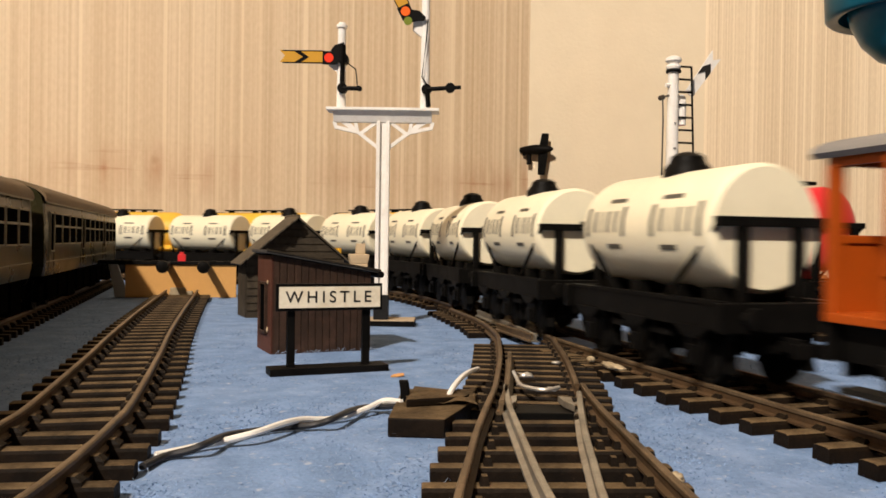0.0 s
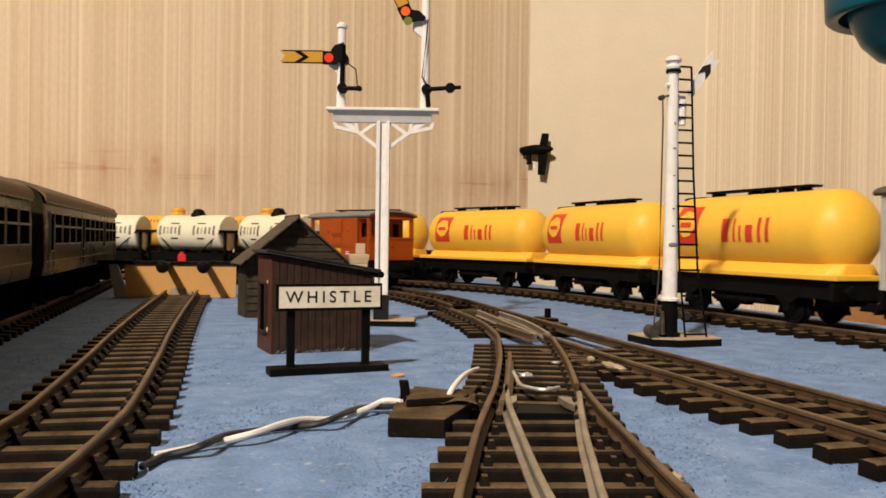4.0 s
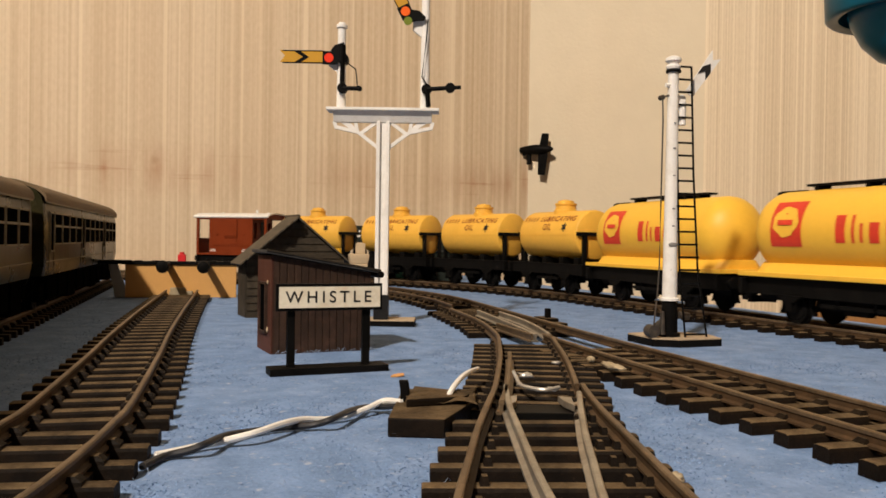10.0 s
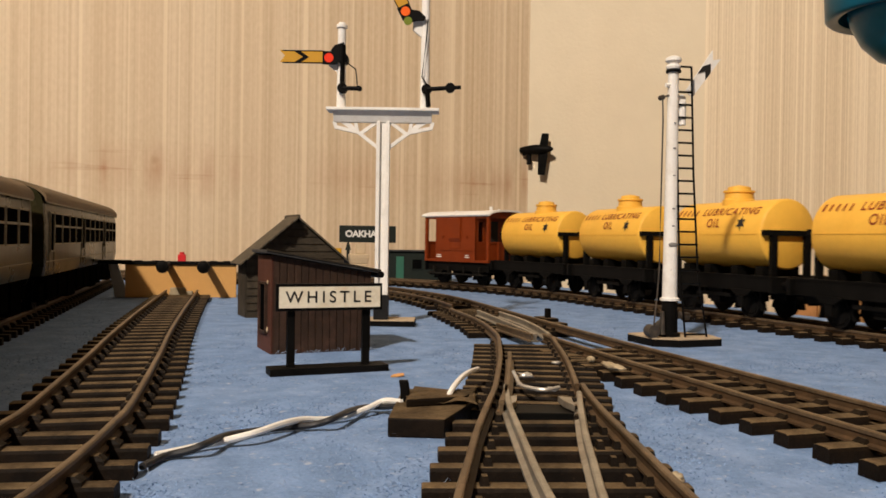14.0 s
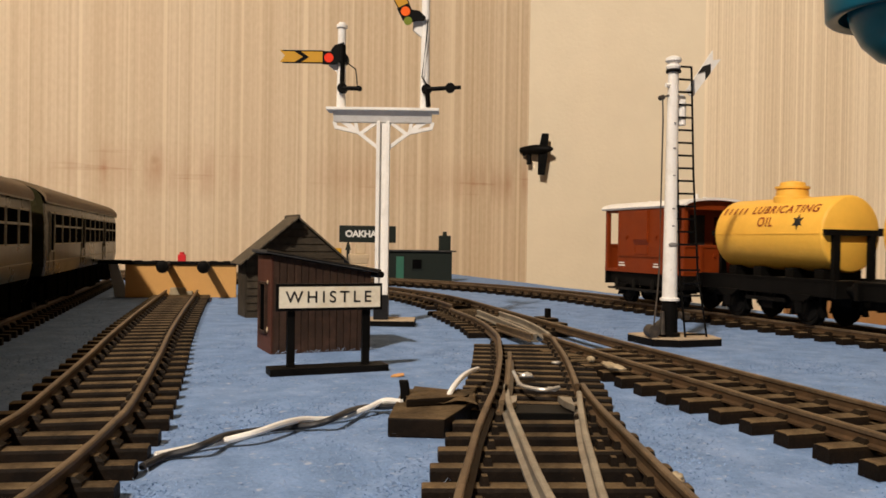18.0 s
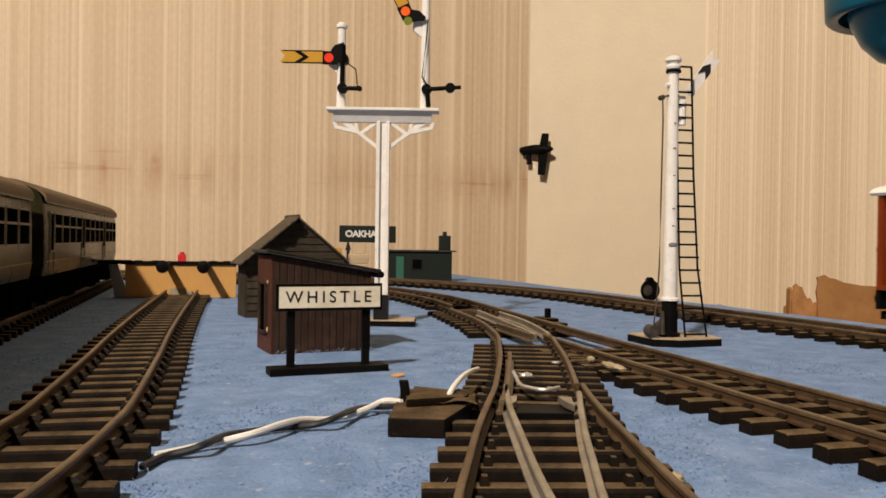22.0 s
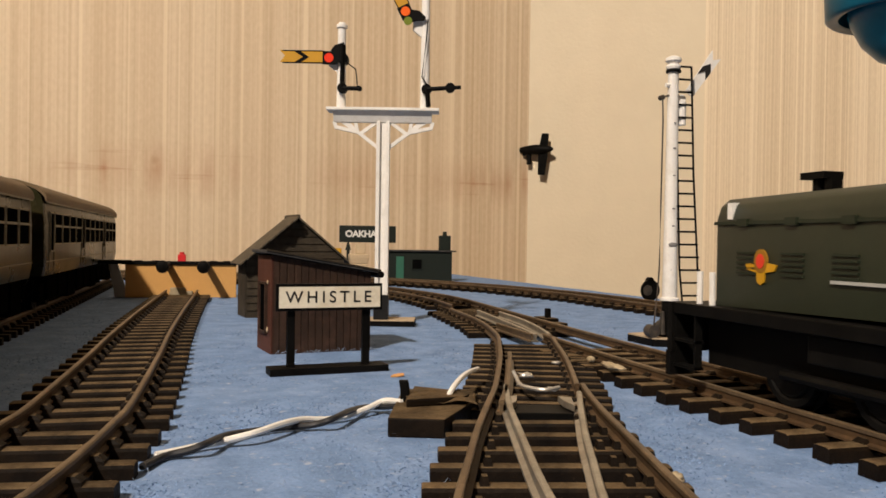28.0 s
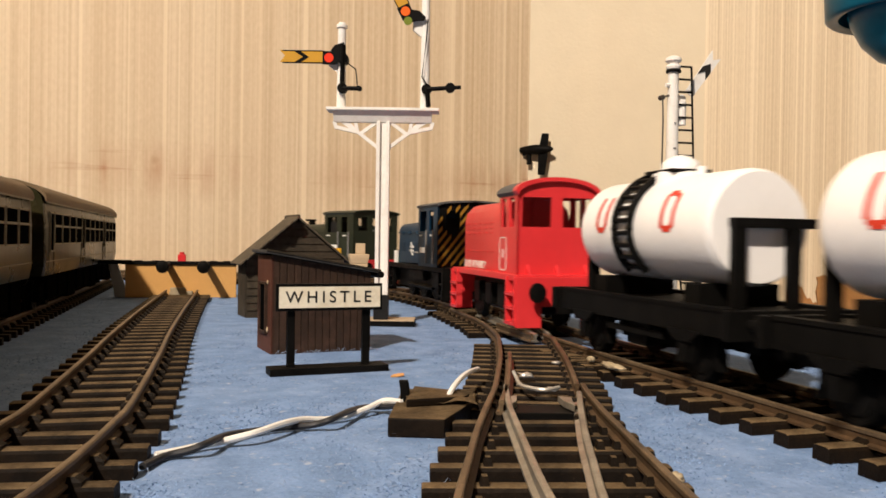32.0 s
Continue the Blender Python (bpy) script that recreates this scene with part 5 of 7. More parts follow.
def underframe(veh, L, wb, top=0.0155, axles=None, r=0.0058, width=0.0128, steps=False):
    """Black wagon underframe: solebars, headstocks, axle guards, wheels, buffers and couplings."""
    bm = fresh()
    box(bm, -L / 2 + 0.0015, L / 2 - 0.0015, -width, width, top - 0.0018, top - 0.0006)
    frame_ob = part("underframe", bm, M_BLACK, veh, "black plastic underframe")
    for y in (-width, width):
        bm = fresh()
        box(bm, -L / 2 + 0.0015, L / 2 - 0.0015, y - 0.0008, y + 0.0008, top - 0.0056, top)
        box(bm, -L / 2 + 0.0015, L / 2 - 0.0015, y - 0.0011, y + 0.0011, top - 0.0006, top + 0.0002)
        part("solebar", bm, M_BLACK, frame_ob)
    for sg in (-1, 1):
        bm = fresh()
        box(bm, sg * L / 2 - 0.0009, sg * L / 2 + 0.0009, -0.0152, 0.0152, top - 0.0058, top)
        part("headstock", bm, M_BLACK, frame_ob, bevel=0.0002)
        for y in (-0.0098, 0.0098):
            share("buffer", BUFFER_ME, frame_ob, Matrix.Translation((sg * (L / 2 + 0.0006), y, top - 0.0028)) @ pose(0, 0, 0, 0, 0, 0 if sg > 0 else 180))
        share("coupling", COUPLING_ME, frame_ob, Matrix.Translation((sg * (L / 2 - 0.001), 0, top - 0.0075)) @ pose(0, 0, 0, 0, 0, 0 if sg > 0 else 180))
    for x in axles or (-wb / 2, wb / 2):
        for y in (-1, 1):
            share("wheel", WHEELS[r], frame_ob, Matrix.Translation((x, y * 0.0084, r)) @ pose(0, 0, 0, 0, 0, -90 * y))
            share("axle_guard", AXLEBOX_ME, frame_ob, Matrix.Translation((x, y * (width - 0.0004), 0)) @ pose(0, 0, 0, 0, 0, 0 if y < 0 else 180))
            share("leaf_spring", SPRING_ME, frame_ob, Matrix.Translation((x, y * (width + 0.0004), top - 0.0158)))
            for d in (-1, 1):
                share("brake_shoe", SHOE_ME, frame_ob, Matrix.Translation((x + d * (r + 0.0016), y * (width - 0.0036), 0)) @ Matrix.Diagonal((-d, 1, 1, 1)))
    bm = fresh()
    for y in (-width + 0.001, width - 0.001):
        box(bm, -wb / 2 * 0.55, wb / 2 * 0.55, y - 0.0004, y + 0.0004, top - 0.0086, top - 0.0072)
        box(bm, -wb / 2 * 0.3, -wb / 2 * 0.25, y - 0.0004, y + 0.0004, top - 0.0086, top - 0.004), box(bm, wb / 2 * 0.25, wb / 2 * 0.3, y - 0.0004, y + 0.0004, top - 0.0086, top - 0.004)
    inner = wb / 2 - r - 0.0022
    box(bm, -inner, inner, -0.0062, 0.0062, 0.0052, top - 0.0016)
    for sg in (-1, 1):
        box(bm, sg * (wb / 2 + r + 0.0022), sg * (L / 2 - 0.0012), -0.0066, 0.0066, 0.0072, top - 0.0016)
    for x in (-inner * 0.5, inner * 0.45):
        tube(bm, (x, -width + 0.0026, top - 0.0078), (x, width - 0.0026, top - 0.0078), 0.0011, seg=8)
    box(bm, -inner * 0.3, inner * 0.2, -width + 0.0022, -width + 0.0050, 0.0046, top - 0.0040), box(bm, inner * 0.05, inner * 0.5, width - 0.0050, width - 0.0022, 0.0050, top - 0.0040)
    tube(bm, (-0.016, 0.003, top - 0.006), (-0.008, 0.003, top - 0.006), 0.0028, seg=10)
    part("brake_gear", bm, M_BLACK, frame_ob)
    if steps:
        for y in (-width - 0.0018, width + 0.0018):
            bm = fresh()
            box(bm, -L / 2 + 0.0035, L / 2 - 0.0035, y - 0.0014, y + 0.0022, 0.0060, 0.0068)
            for x in (-0.024, -0.008, 0.008, 0.024):
                box(bm, x - 0.0005, x + 0.0005, y - 0.0006, y + 0.0006, 0.0062, top - 0.003)
            part("footboard", bm, M_FOOT, frame_ob, "long dusty footboard")
    return frame_ob


def barrel(bm, L, r, z, dome, seg=32):
    """A lying tank with dished ends."""
    prof = [(-L / 2 + dome * (1 - math.cos(a)), r * max(0.02, math.sin(a))) for a in [math.pi / 2 * i / 7 for i in range(8)]]
    prof = prof + [(-h, q) for h, q in prof[::-1]]
    turned(bm, "x", prof, (0, 0, z), seg)


def flat_barrel(bm, L, r, z, lip=0.0012, seg=32):
    prof = [(-L / 2, r * 0.02), (-L / 2, r * 0.93), (-L / 2 + lip * 0.5, r * 0.985), (-L / 2 + lip, r)]
    turned(bm, "x", prof + [(-h, q) for h, q in prof[::-1]], (0, 0, z), seg)


def on_barrel(x, ang, r, z, side, w, h, material, name, parent, lift=0.00012, seg=6, label="", outline=None):
    """A printed mark that hugs the tank: x along, ang degrees above the middle of the side; w wide, h high along the skin."""
    bm = fresh()
    outline = outline or [(-w / 2, -h / 2), (w / 2, -h / 2), (w / 2, h / 2), (-w / 2, h / 2)]
    grid = []
    n = seg
    for i in range(n + 1):
        hh = -h / 2 + h * i / n
        a = radians(ang) + hh / r
        grid.append([(x + sx * w / 2, side * (r + lift) * math.cos(a), z + (r + lift) * math.sin(a)) for sx in (-1, 1)])
    vs = [[bm.verts.new(p) for p in row] for row in grid]
    for a, b in zip(vs, vs[1:]):
        bm.faces.new((a[0], a[1], b[1], b[0]))
    return part(name, bm, material, parent, label)


def wrap(me, r, z, side, ang, lift=0.0002):
    """Wraps flat shapes (x along, y up) round the tank."""
    for v in me.vertices:
        a = radians(ang) + v.co.y / r
        v.co = (v.co.x * (1 if side < 0 else -1), side * (r + lift) * math.cos(a), z + (r + lift) * math.sin(a))


def tank_text(body, size, material, parent, x, ang, r, z, side, width=1.0, bold=0.0):
    ob = text_part("lettering", body, size, material, parent, Matrix.Identity(4), 0.0, width=width, bold=bold)
    for v in ob.data.vertices:
        v.co.x += x * (1 if side < 0 else -1)
    wrap(ob.data, r, z, side, ang)
    ob.data.update()
    return ob


def bar_word(parent, x0, widths, h, gap, ang, r, z, side, material, name="print_bar"):
    """Unreadable or trade lettering as plain upright bars."""
    x = x0
    for w in widths:
        on_barrel((x + w / 2) * (1 if side < 0 else -1), ang, r, z, side, w, h, material, name, parent)
        x += w + gap


def big_tanker(m):
    v = thing("tank_wagon", m, "bright yellow two-axle oil tank wagon with red markings", "tank wagon", "yellow oil tankers")
    L = 0.1130
    underframe(v, L - 0.004, 0.060, 0.0150, width=0.0118)
    bm = fresh()
    box(bm, -L / 2, L / 2, -0.0150, 0.0150, 0.0158, 0.0175)
    part("deck", bm, M_YELLOW, v, bevel=0.0003)
    bm = fresh()
    box(bm, -L / 2 + 0.003, L / 2 - 0.003, -0.0125, 0.0125, 0.0148, 0.0160)
    part("deck_underside", bm, M_BLACK, v)
    bm = fresh()
    r, z = 0.0150, 0.0318
    barrel(bm, 0.1096, r, z, 0.0125, 40)
    part("tank", bm, M_YELLOW, v, smooth=True, angle=60)
    bm = fresh()
    rings = []
    for x, w in ((-0.0518, 0.0080), (-0.0485, 0.0125), (-0.0425, 0.0140), (0.0425, 0.0140), (0.0485, 0.0125), (0.0518, 0.0080)):
        rings.append([(x, -w, 0.0172), (x, w, 0.0172), (x, w * 0.72, 0.0212), (x, -w * 0.72, 0.0212)])
    loops(bm, rings)
    part("saddle", bm, M_YELLOW, v, bevel=0.0008, smooth=True)
    bm = fresh()
    box(bm, -0.0330, 0.0300, -0.0030, 0.0030, 0.0480, 0.0488)
    for x in (-0.028, -0.004, 0.004, 0.014, 0.024):
        box(bm, x - 0.001, x + 0.001, -0.003, 0.003, 0.0462, 0.0482)
    walkway = part("walkway", bm, M_BLACK, v, "black walkway along the top")
    bm = fresh()
    box(bm, -0.0465, -0.0330, -0.0034, 0.0034, 0.0462, 0.0468), box(bm, -0.0475, -0.0455, -0.0040, 0.0040, 0.0425, 0.0465)
    part("step", bm, M_BLACK, walkway)
    for side in (-1, 1):
        e = on_barrel(-0.0300 * (1 if side < 0 else 1), 12, r, z, side, 0.0160, 0.0166, M_REDMARK, "emblem", v, 0.00012, 10, "red square emblem with a yellow badge")
        bm = fresh()
        pts = []
        for i in range(20):
            t = 2 * math.pi * i / 20
            q = 0.0060 * (1.0 if math.sin(t) > -0.5 else 0.86) * (1 + 0.05 * math.cos(7 * t))
            pts.append((q * math.cos(t) * 1.08, q * math.sin(t) * 0.98))
        vs = [bm.verts.new((p[0], p[1], 0)) for p in pts]
        c = bm.verts.new((0, 0, 0))
        for i in range(20):
            bm.faces.new((c, vs[i], vs[(i + 1) % 20]))
        badge = part("badge", bm, M_YELLOW, e)
        for q in badge.data.vertices:
            q.co.x += -0.0300 * (1 if side < 0 else -1)
        wrap(badge.data, r, z, side, 12, 0.0004)
        bar = on_barrel(-0.0300, 12, r, z, side, 0.0078, 0.0018, M_REDMARK, "badge_bar", e, 0.0006, 3)
        # trade lettering as plain red bars
        for k, (x, w, h, dy) in enumerate(((-0.0078, 0.0044, 0.0090, 0), (-0.0022, 0.0013, 0.0090, 0), (0.0014, 0.0013, 0.0060, -1), (0.0068, 0.0042, 0.0064, -1), (0.0126, 0.0019, 0.0090, 0), (0.0170, 0.0019, 0.0090, 0))):
            on_barrel(x + 0.0042, 3 + dy * 5.0, r, z, side, w, h, M_REDMARK, "print_bar", v)
    return v


def star(n=6, r0=0.0030, r1=0.0014):
    return [((r0 if i % 2 == 0 else r1) * math.sin(math.pi * i / n), (r0 if i % 2 == 0 else r1) * math.cos(math.pi * i / n)) for i in range(2 * n)]


def end_frames(v, X, r, z, top, stays=False, gap=0.0066, pw=0.0010, reach=(0.0128, 0.0128)):
    for sg in (-1, 1):
        bm = fresh()
        box(bm, sg * X - 0.0010, sg * X + 0.0010, -reach[0], reach[1], z - 0.0006, z + 0.0014)
        for y in (-gap, gap):
            box(bm, sg * X - 0.0009, sg * X + 0.0009, y - pw, y + pw, top, z)
        if stays:
            for y in (-0.0124, 0.0124):
                p, q = Vector((sg * X, y, z)), Vector((sg * (X - 0.0215), y, top + 0.0006))
                d = q - p
                box(bm, 0, d.length, -0.0004, 0.0004, -0.0004, 0.0004, Matrix.Translation(p) @ pose(0, 0, 0, 0, -math.degrees(math.atan2(d.z, d.x)), 0))
        part("end_frame", bm, M_BLACK, v, "black end frame")


def lube_tanker(m):
    v = thing("tank_wagon", m, "yellow four-wheel lubricating oil tank wagon with a filler dome", "tank wagon", "lubricating oil tankers")
    L = 0.0770
    underframe(v, L, 0.040, 0.0158)
    r, z = 0.0132, 0.0312
    bm = fresh()
    flat_barrel(bm, 0.0606, r, z)
    part("tank", bm, M_YELLOW2, v, smooth=True)
    bm = fresh()
    turned(bm, "z", [(-0.003, 0.0070), (0.0004, 0.0068), (0.0008, 0.0060), (0.0032, 0.0058), (0.0034, 0.0064), (0.0042, 0.0064), (0.0044, 0.0048), (0.0056, 0.0046), (0.0060, 0.0030), (0.0064, 0.0008)], (0, 0, z + r), 20)
    part("dome", bm, M_YELLOW2, v, smooth=True)
    bm = fresh()
    for y in (-1, 1):
        box(bm, -0.0290, 0.0290, y * r - 0.00015, y * r + 0.00015, z - 0.0002, z + 0.0001)
    part("seam", bm, M_YELLOW2, v, "moulded seam along the tank")
    end_frames(v, 0.0312, r, z, 0.0150, gap=0.0080, pw=0.0013)
    for x in (-0.024, -0.009, 0.009, 0.024):
        bm = fresh()
        box(bm, x - 0.0022, x + 0.0022, -0.0086, 0.0086, 0.0155, 0.0192)
        part("cradle", bm, M_BLACK, v)
    for side in (-1, 1):
        bm = fresh()
        vs = [bm.verts.new((p[0], p[1], 0)) for p in star()]
        c = bm.verts.new((0, 0, 0))
        for i in range(12):
            bm.faces.new((c, vs[i], vs[(i + 1) % 12]))
        st = part("star", bm, M_INK, v, "black six-pointed star")
        for q in st.data.vertices:
            q.co.x += 0.0176
        wrap(st.data, r, z, side, 18)
        bar_word(v, -0.0270, (0.0011, 0.0010, 0.0010, 0.0009, 0.0009), 0.0031, 0.0021, 40, r, z, side, M_RUSTINK)
        tank_text("LUBRICATING", 0.0050, M_RUSTINK, v, 0.0082 * (1 if side < 0 else -1), 40, r, z, side, 1.16, 0.00008)
        tank_text("OIL", 0.0050, M_RUSTINK, v, 0.0, 18, r, z, side, 1.16, 0.00008)
    return v


def dairy_tanker(m):
    v = thing("milk_tank_wagon", m, "cream milk tank wagon with grey markings and black filler cap", "tank wagon", "cream milk tankers")
    L = 0.0740
    underframe(v, L, 0.050, 0.0172, axles=(-0.025, 0.0, 0.025))
    r, z = 0.0134, 0.0318
    bm = fresh()
    flat_barrel(bm, 0.0616, r, z, 0.0020)
    part("tank", bm, M_CREAM, v, smooth=True)
    bm = fresh()
    turned(bm, "z", [(-0.003, 0.0062), (0.0006, 0.0058), (0.0022, 0.0044), (0.0036, 0.0040), (0.0044, 0.0026), (0.0048, 0.0008)], (0, 0, z + r), 16)
    part("filler_cap", bm, M_BLACK, v, "black filler cap", smooth=True)
    end_frames(v, 0.0320, r, z + 0.0008, 0.0150, stays=True)
    for x in (-0.024, -0.009, 0.009, 0.024):
        bm = fresh()
        box(bm, x - 0.0024, x + 0.0024, -0.0088, 0.0088, 0.0148, 0.0195)
        part("cradle", bm, M_BLACK, v)
    for side in (-1, 1):
        # trade lettering as thin upright bars, taller at both ends of a word
        for x0 in (-0.0274, 0.0062):
            x = x0
            for k, (w, h) in enumerate(((0.0017, 0.0072), (0.0015, 0.0052), (0.0008, 0.0052), (0.0015, 0.0052), (0.0014, 0.0052), (0.0017, 0.0072))):
                on_barrel((x + w / 2) * (1 if side < 0 else -1), 8, r, z, side, w, h, M_GREYINK, "print_bar", v)
                x += w + 0.0025
        for x in (-0.0125, 0.0135):
            on_barrel(x, 31, r, z, side, 0.0085, 0.0010, M_GREYINK, "print_bar", v)
            on_barrel(x, -18, r, z, side, 0.0070, 0.0012, M_GREYINK, "print_bar", v)
    return v


UDR, UDZ = 0.0123, 0.0320


def ud_tanker(m):
    v = thing("milk_tank_wagon", m, "white milk tank wagon with red marks and a black ladder", "tank wagon", "white milk tankers")
    L = 0.0850
    underframe(v, L, 0.050, 0.0160)
    r, z = UDR, UDZ
    bm = fresh()
    flat_barrel(bm, 0.0635, r, z, 0.0026, 40)
    part("tank", bm, M_WHITE, v, smooth=True, angle=60)
    bm = fresh()
    turned(bm, "z", [(-0.003, 0.0070), (0.0006, 0.0066), (0.0014, 0.0048), (0.0034, 0.0044), (0.0042, 0.0034), (0.0050, 0.0018), (0.0052, 0.0006)], (0, 0, z + r), 22)
    tube(bm, (0.0062, 0.002, z + r - 0.001), (0.0062, 0.002, z + r + 0.0022), 0.0012, seg=10)
    part("dome", bm, M_WHITE, v, smooth=True)
    end_frames(v, 0.0338, r, z + 0.0004, 0.0155, gap=0.0066, pw=0.0014, reach=(0.0082, 0.0116))
    lad = fresh()
    LX, R2 = -0.0046, r + 0.0010
    for dx in (-0.0040, 0.0040):
        wire(lad, [(dx + LX, s * R2 * math.cos(radians(a)), z + R2 * math.sin(radians(a))) for s, a in [(-1, q) for q in range(-50, 91, 10)] + [(1, q) for q in range(80, -51, -10)]], 0.00085, 6)
    lo = part("ladder", lad, M_BLACK, v, "black ladder bent over the tank")
    for s in (-1, 1):
        for a in range(-44, 88, 13):
            bm = fresh()
            y, zz = s * R2 * math.cos(radians(a)), z + R2 * math.sin(radians(a))
            tube(bm, (LX - 0.004, y, zz), (LX + 0.004, y, zz), 0.0006, seg=6)
            part("rung", bm, M_BLACK, lo)
    bm = fresh()
    box(bm, LX - 0.0036, LX + 0.0100, -0.0052, 0.0052, z + r + 0.0006, z + r + 0.0016)
    part("platform", bm, M_BLACK, lo, "black platform beside the dome")
    for x in (-0.022, 0.022):
        bm = fresh()
        box(bm, x - 0.003, x + 0.003, -0.0100, 0.0100, 0.0145, 0.0200)
        part("cradle", bm, M_BLACK, v)
    for side in (-1, 1):
        for x, closed in ((-0.0178, False), (0.0150, True)):
            # plain rounded red outline shapes
            bars = [(-0.0024, 0.0006 if not closed else 0.0, 0.0015, 0.0078), (0.0024, 0.0006 if not closed else 0.0, 0.0015, 0.0078), (0, -0.0042, 0.0034, 0.0014)]
            bars += [(-0.0019, -0.0036, 0.0012, 0.0012), (0.0019, -0.0036, 0.0012, 0.0012)]
            if closed:
                bars += [(-0.0004, 0.0042, 0.0036, 0.0014), (0.0017, 0.0036, 0.0012, 0.0012)]
            for dx, dy, w, h in bars:
                on_barrel(x + dx, 18 + math.degrees(dy / r), r, z, side, w, h, M_REDMARK, "print_bar", v)
    return v


def red_tanker(m):
    v = thing("tank_wagon", m, "glossy red tank wagon with a pale round badge and black ladder", "tank wagon")
    L = 0.1000
    underframe(v, L, 0.055, 0.0150)
    r, z = 0.0148, 0.0330
    bm = fresh()
    barrel(bm, 0.0960, r, z, 0.0060, 36)
    part("tank", bm, M_RED, v, smooth=True, angle=60)
    bm = fresh()
    for y in (-1, 1):
        box(bm, -0.0425, 0.0425, y * r - 0.0003, y * r + 0.0003, z - 0.0003, z + 0.0003)
    part("seam", bm, M_RED, v, "moulded seam along the tank")
    end_frames(v, 0.0485, r, z + 0.0008, 0.0145, stays=True, gap=0.0085, pw=0.0013)
    for x, lean in ((-0.037, -1), (-0.023, 1), (0.023, -1), (0.037, 1)):
        for y in (-1, 1):
            bm = fresh()
            loops(bm, [[(x + lean * d - w, y * 0.0108 - 0.001, z2), (x + lean * d + w, y * 0.0108 - 0.001, z2), (x + lean * d + w, y * 0.0108 + 0.001, z2), (x + lean * d - w, y * 0.0108 + 0.001, z2)] for w, d, z2 in ((0.0020, 0.0012, 0.0148), (0.0024, 0.0006, 0.0190), (0.0036, 0.0, 0.0245))])
            part("tank_leg", bm, M_RED, v)
    for y in (-0.0108, 0.0108):
        bm = fresh()
        tube(bm, (-0.033, y, 0.0200), (-0.020, y, 0.0152), 0.0005, seg=6)
        part("tie_rod", bm, M_BLACK, v)
    bm = fresh()
    box(bm, -0.0150, 0.0330, -0.0052, 0.0052, z + r + 0.0012, z + r + 0.0024)
    box(bm, -0.0030, 0.0120, -0.0065, 0.0065, z + r - 0.001, z + r + 0.0042)
    part("walkway", bm, M_BLACK, v, "black walkway and hatch on top")
    lad = fresh()
    for dx in (-0.0030, 0.0030):
        wire(lad, [(dx - 0.005, -(r + 0.0012) * math.cos(radians(a)), z + (r + 0.0012) * math.sin(radians(a))) for a in range(-60, 95, 10)], 0.0006, 6)
    lo = part("ladder", lad, M_BLACK, v)
    for a in range(-50, 88, 12):
        bm = fresh()
        y, zz = -(r + 0.0012) * math.cos(radians(a)), z + (r + 0.0012) * math.sin(radians(a))
        tube(bm, (-0.008, y, zz), (-0.002, y, zz), 0.0005, seg=6)
        part("rung", bm, M_BLACK, lo)
    for side in (-1, 1):
        for rad, mt, lift in ((0.0046, M_WHITEINK, 0.0002), (0.0040, M_RED, 0.00032)):
            bm = fresh()
            vs = [bm.verts.new((rad * math.cos(t), rad * math.sin(t), 0)) for t in [2 * math.pi * i / 24 for i in range(24)]]
            c = bm.verts.new((0, 0, 0))
            for i in range(24):
                bm.faces.new((c, vs[i], vs[(i + 1) % 24]))
            b = part("badge", bm, mt, v)
            for q in b.data.vertices:
                q.co.x += -0.0305
            wrap(b.data, r, z, side, 20, lift)
        for dx in (-0.0018, 0.0, 0.0018):
            on_barrel((-0.0305 + dx) * (1 if side < 0 else -1), 20, r, z, side, 0.0013, 0.0026, M_WHITEINK, "print_bar", v, 0.0005)
        on_barrel(-0.0330, -22, r, z, side, 0.0036, 0.0014, M_GREYINK, "print_bar", v)
    return v


def holed(bm, us, zs, holes, axis, a, b):
    """One sheet of cells from a to b in thickness, with some cells left open; axis is the sheet's normal."""
    def put(u, z, d):
        return (u, d, z) if axis == "y" else (d, u, z)
    V = {(i, j, k): bm.verts.new(put(u, z, d)) for i, u in enumerate(us) for j, z in enumerate(zs) for k, d in enumerate((a, b))}
    solid = lambda i, j: 0 <= i < len(us) - 1 and 0 <= j < len(zs) - 1 and (i, j) not in holes
    for i in range(len(us) - 1):
        for j in range(len(zs) - 1):
            if not solid(i, j):
                continue
            c = [(i, j), (i + 1, j), (i + 1, j + 1), (i, j + 1)]
            for k in (0, 1):
                bm.faces.new([V[(*p, k)] for p in c])
            for n, (p, q) in zip(((i, j - 1), (i + 1, j), (i, j + 1), (i - 1, j)), zip(c, c[1:] + c[:1])):
                if not solid(*n):
                    bm.faces.new([V[(*p, 0)], V[(*q, 0)], V[(*q, 1)], V[(*p, 1)]])
    loose = [v for v in bm.verts if not v.link_faces]
    for v in loose:
        bm.verts.remove(v)


